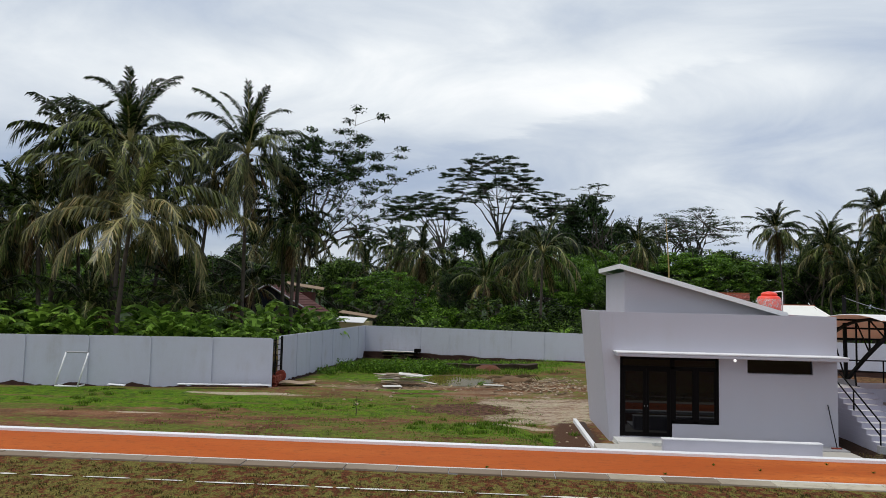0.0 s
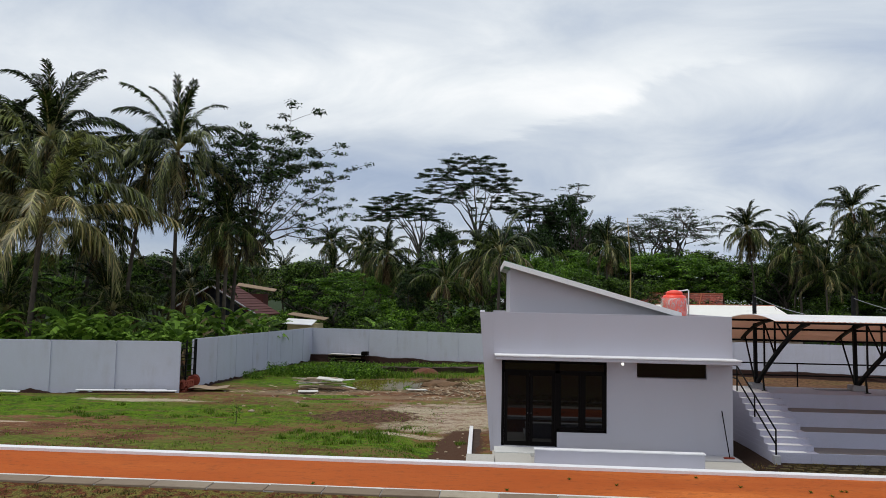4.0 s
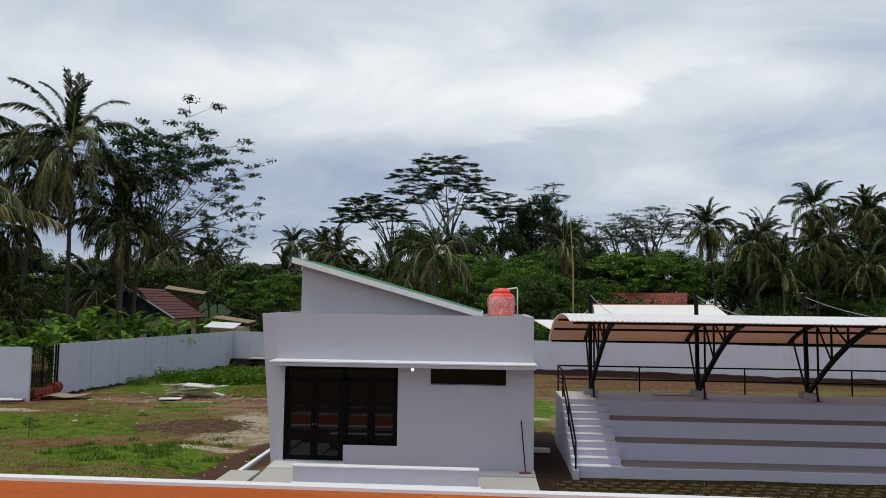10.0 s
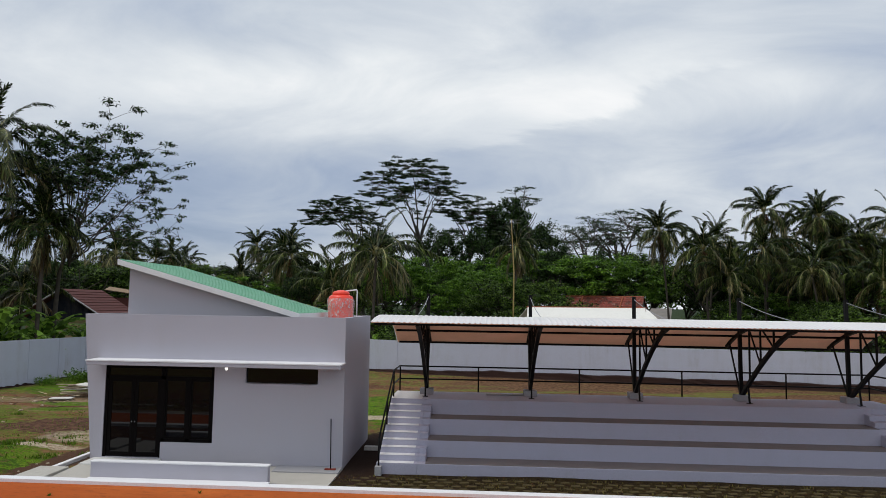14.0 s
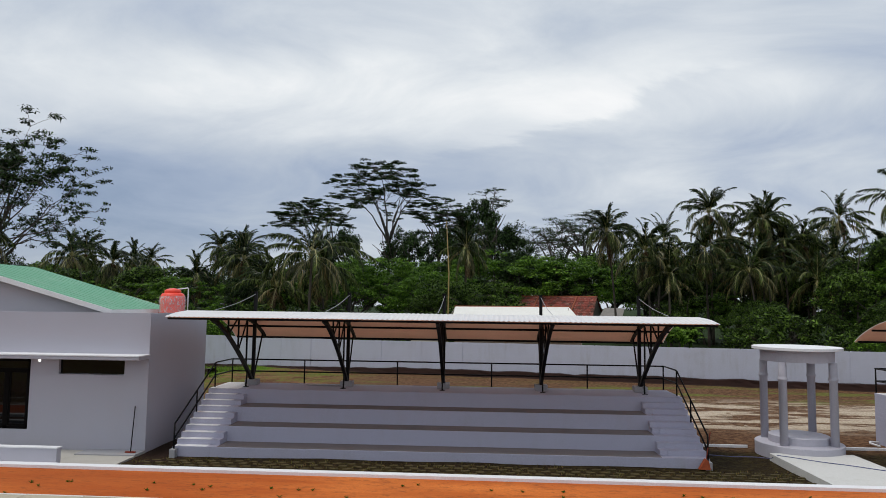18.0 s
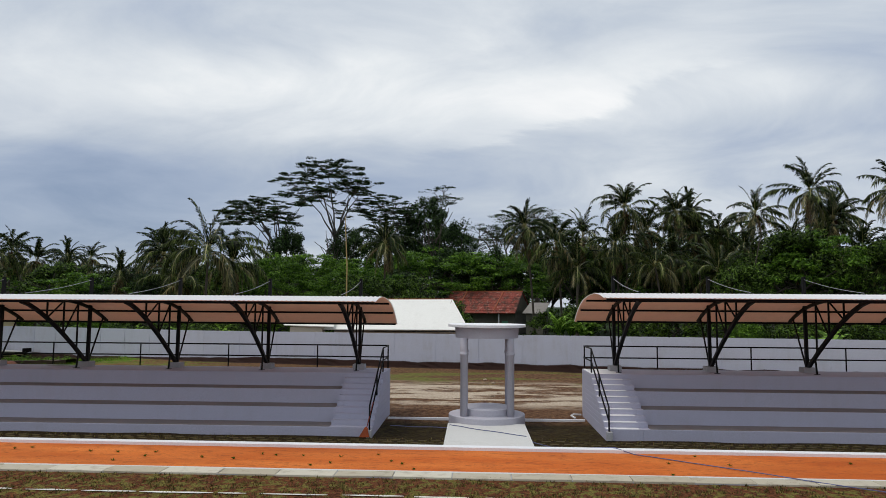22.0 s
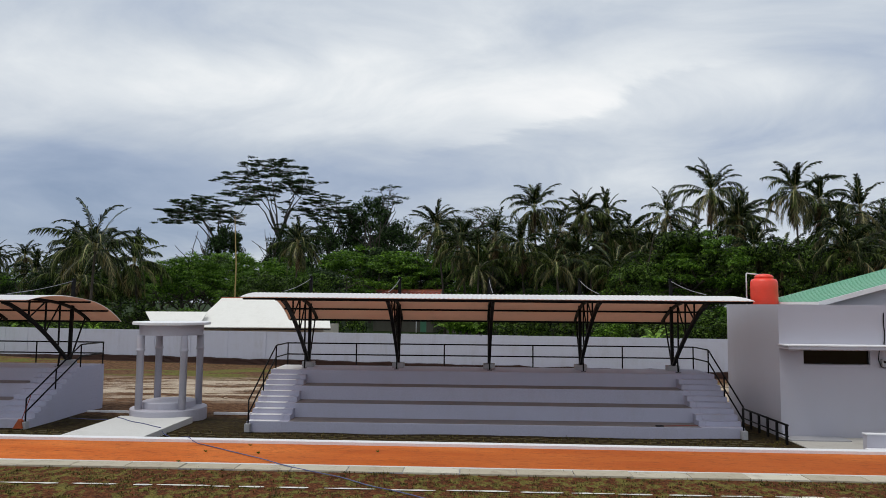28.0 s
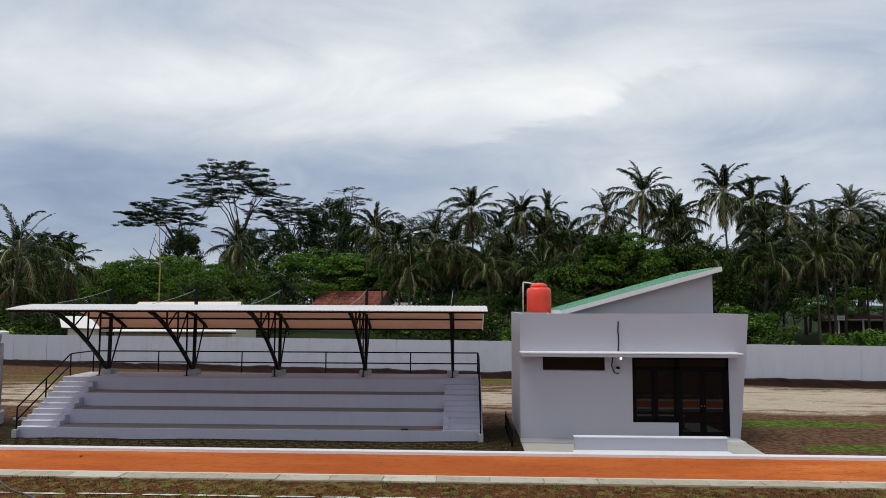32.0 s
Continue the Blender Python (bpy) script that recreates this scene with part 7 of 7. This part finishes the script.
def tank(x, y, z, wrapped):
    t = thing("water_tank", "red plastic water tank wrapped in clear torn film" if wrapped else "bright red plastic water tank with a domed lid", "water tank", (x, y, z), group="water tanks")
    raw("tank_body", *lathe([(0.46, 0.0), (0.49, 0.03), (0.485, 0.3), (0.49, 0.33), (0.485, 0.6), (0.49, 0.63), (0.48, 0.86), (0.44, 0.94), (0.32, 0.99)], 32), M_TANK_RED, t, "", smooth=True)
    raw("lid", *lathe([(0.33, 0.985), (0.34, 1.06), (0.27, 1.12), (0.12, 1.16), (0.02, 1.17)], 24), M_TANK_RED, t, "domed red lid", smooth=True)
    if wrapped:
        k = Mat("clear_film", 0.15, 0, 0.5)
        tr = k.n.new("ShaderNodeBsdfTransparent")
        mx = k.n.new("ShaderNodeMixShader")
        f = k.ramp(k.noise(5, 6, 0.75, (1.6, 1.6, 0.7), local=True, dist=1.2), [(0.42, 0.15), (0.56, 0.35), (0.66, 0.9)])
        k.l.new(f, mx.inputs[0]), k.l.new(tr.outputs[0], mx.inputs[1]), k.l.new(k.b.outputs[0], mx.inputs[2])
        k.l.new(mx.outputs[0], k.n["Material Output"].inputs[0])
        mat = k.done((0.75, 0.70, 0.70))
        V, F = lathe([(0.50, 0.02), (0.53, 0.2), (0.51, 0.4), (0.545, 0.6), (0.52, 0.78), (0.50, 0.86)], 40)
        rng = random.Random(3)
        V = [(a * (1 + rng.uniform(-0.02, 0.05)), b * (1 + rng.uniform(-0.02, 0.05)), c + rng.uniform(-0.02, 0.02)) for a, b, c in V]
        raw("film", V, F[:-2], mat, t, "crumpled clear plastic film")
    s = 1 if wrapped else -1
    tube("pipe", [(s * 0.62, 0.1, 0.0), (s * 0.62, 0.1, 1.17), (s * 0.60, 0.1, 1.19), (s * 0.1, 0.02, 1.12)], 0.025, M_PIPE, t, 8, "white pvc pipe bracket")
    return t


tank(13.45, 27.9, 4.12, True).scale = (0.87, 0.87, 0.9)
tank(57.38, 28.0, 4.30, False)
bw = thing("floor_squeegee", "long-handled brown squeegee leaning against the facade", "squeegee", (14.0, 24.1, 0.035))
tube("handle", [(0.05, 0.0, 0.04), (-0.05, 0.36, 1.36)], 0.016, M_FRAME, bw, 8)
part("head", box((-0.12, -0.04, 0.0), (0.20, 0.06, 0.04), 0.01), M_RUST, bw)
wb_ = thing("wooden_block", "pale block lying beside the building", "block", (14.75, 27.2, -0.02))
part("body", box((-0.25, -0.12, 0), (0.25, 0.12, 0.12), 0.01), M_BOARD, wb_)

# ---- things at the second building ----
cb = thing("facade_cable", "black cable hanging down the parapet", "cable", (59.72, 24.49, 0))
tube("cable", [(0.02, 0, 4.05), (0.0, -0.01, 3.7), (0.03, 0, 3.4), (0.0, 0, 3.0)], 0.018, M_BLACK, cb, 6)
mb = thing("meter_box", "small grey electricity meter with looped black cable", "meter box", (59.68, 24.42, 2.42))
part("case", box((-0.10, -0.04, -0.13), (0.10, 0.085, 0.13), 0.015), M_FOOT, mb)
part("window", box((-0.06, -0.046, 0.0), (0.06, -0.041, 0.08)), M_GLASS, mb)
tube("loop", [(-0.16, 0.0, 0.42), (-0.2, 0.0, 0.1), (-0.12, 0.0, -0.12), (0.0, 0.0, -0.16), (0.06, 0.0, -0.12)], 0.018, M_BLACK, mb, 6)
br = thing("steel_barrier", "low black steel barrier in the gap beside the building", "barrier", (55.97, 0.2, 0))
tube("top_bar", [(0.0, 26.5, 0.58), (0.0, 23.0, 0.58)], 0.035, M_BLACK, br, 8)
tube("lower_bar", [(0.0, 26.5, 0.25), (0.0, 23.0, 0.25)], 0.025, M_BLACK, br, 8)
for k in range(6):
    part("leg", box((-0.03, 23.05 + 0.68 * k, -0.05), (0.03, 23.13 + 0.68 * k, 0.57)), M_BLACK, br)
sk = thing("push_broom", "dark broom lying on the lowest tier", "broom", (53.0, 24.42, Z1 + 0.02), 12)
tube("handle", [(-0.55, 0, 0.02), (0.75, 0, 0.02)], 0.015, M_RUST, sk, 6)
part("head", box((-0.78, -0.07, -0.01), (-0.52, 0.07, 0.05), 0.02), M_BLACK, sk)
ob_ = thing("orange_broom", "worn orange broom leaning on the stair rail", "broom", (31.25, 23.95, 0.0))
tube("handle", [(0.12, 0.05, 0.25), (0.3, 0.2, 1.05)], 0.015, M_RUST, ob_, 6)
part("bristles", prism([(-0.10, 0.0), (0.22, 0.0), (0.16, 0.26), (0.08, 0.30)], -0.06, 0.10, "y"), plain("orange_bristles", (0.36, 0.08, 0.03), 0.9, 0, 0.3), ob_)

# ---- edging, hose, drain cover ----
for x0, x1 in ((31.6, 33.9), (36.5, 38.75)):
    eg = thing("white_edging", "thin white kerb between stand and pavilion", "kerb", kind="structure")
    part("bar", box((x0, 27.58, -0.05), (x1, 27.65, 0.05), 0.01), M_WHITE, eg)
pe = thing("pipe_elbow", "white curved drain pipe at the stand corner", "pipe", (38.55, 28.2, 0.0))
tube("elbow", [(0.2, 0.3, 0.08), (-0.1, 0.3, 0.09), (-0.2, 0.1, 0.08), (-0.12, -0.35, 0.06)], 0.035, M_PIPE, pe, 8)
hz = [(31.9, 25.9, 0.03), (32.7, 25.75, 0.03), (33.5, 25.7, 0.03), (33.84, 25.45, 0.06), (33.95, 25.3, 0.19), (34.6, 24.7, 0.19), (35.4, 24.1, 0.19), (36.3, 23.45, 0.19), (36.5, 23.2, 0.06), (37.0, 22.6, 0.03), (37.6, 21.8, 0.03), (37.9, 21.1, 0.35), (38.4, 20.5, 0.46), (38.8, 20.1, 0.38), (40.3, 19.0, 0.385), (41.7, 17.75, 0.405), (43.3, 16.75, 0.37), (44.2, 16.0, 0.37), (45.3, 15.2, 0.37), (46.2, 14.2, 0.37)]
ho = thing("garden_hose", "thin blue hose snaking over slab, kerb and track", "hose")
dense_ = []
for a, b in zip(hz, hz[1:]):
    for k in range(4):
        s_ = k / 4
        dense_.append(tuple(a[i] + (b[i] - a[i]) * s_ + (0.03 * math.sin(len(dense_) * 1.1) if i == 1 else 0) for i in range(3)))
tube("tube_run", dense_ + [hz[-1]], 0.012, M_HOSE, ho, 6)
dc = thing("drain_cover", "flat dark cover lying on the top tier", "cover", (19.2, 28.2, FLOOR + 0.003))
part("plate", box((-0.75, -0.1, 0), (0.55, 0.12, 0.02), 0.006), M_FOOT, dc)

# ---- grass pavers in front of the stands ----
M_PAVER = plain("mossy_paver", (0.075, 0.058, 0.025), 0.95, 0, 0.4, 5, bump=0.4)
pv_ = thing("grass_pavers", "rows of mossy concrete grass pavers sunk in dark soil", "pavers", kind="structure")
first, q, count, rest = None, random.Random(12), 0, bmesh.new()
for j in range(8):
    for i in range(100):
        x = 14.9 + 0.42 * i + (0.21 if j % 2 else 0)
        y = 21.45 + 0.31 * j
        if x > 55.3 or 33.9 < x < 36.6:
            continue
        z = ground_z(x, y) + 0.012 + q.uniform(-0.012, 0.008)
        if x < 30.5 and count < 290:
            if first is None:
                ob = part("paver", box((-0.13, -0.045, -0.04), (0.13, 0.045, 0.02), 0.02), M_PAVER, pv_)
                first = ob.data
            else:
                ob = new("paver", first)
                ob.parent = pv_
            ob.matrix_local = pose(x + q.uniform(-0.02, 0.02), y + q.uniform(-0.015, 0.015), z, q.uniform(-4, 4), q.uniform(-4, 4), q.uniform(-8, 8))
            count += 1
        else:
            add_box(rest, (x - 0.13, y - 0.045, z - 0.04), (x + 0.13, y + 0.045, z + 0.02))
tagged(part("paver_field", rest, M_PAVER, pv_), kind="stuff")
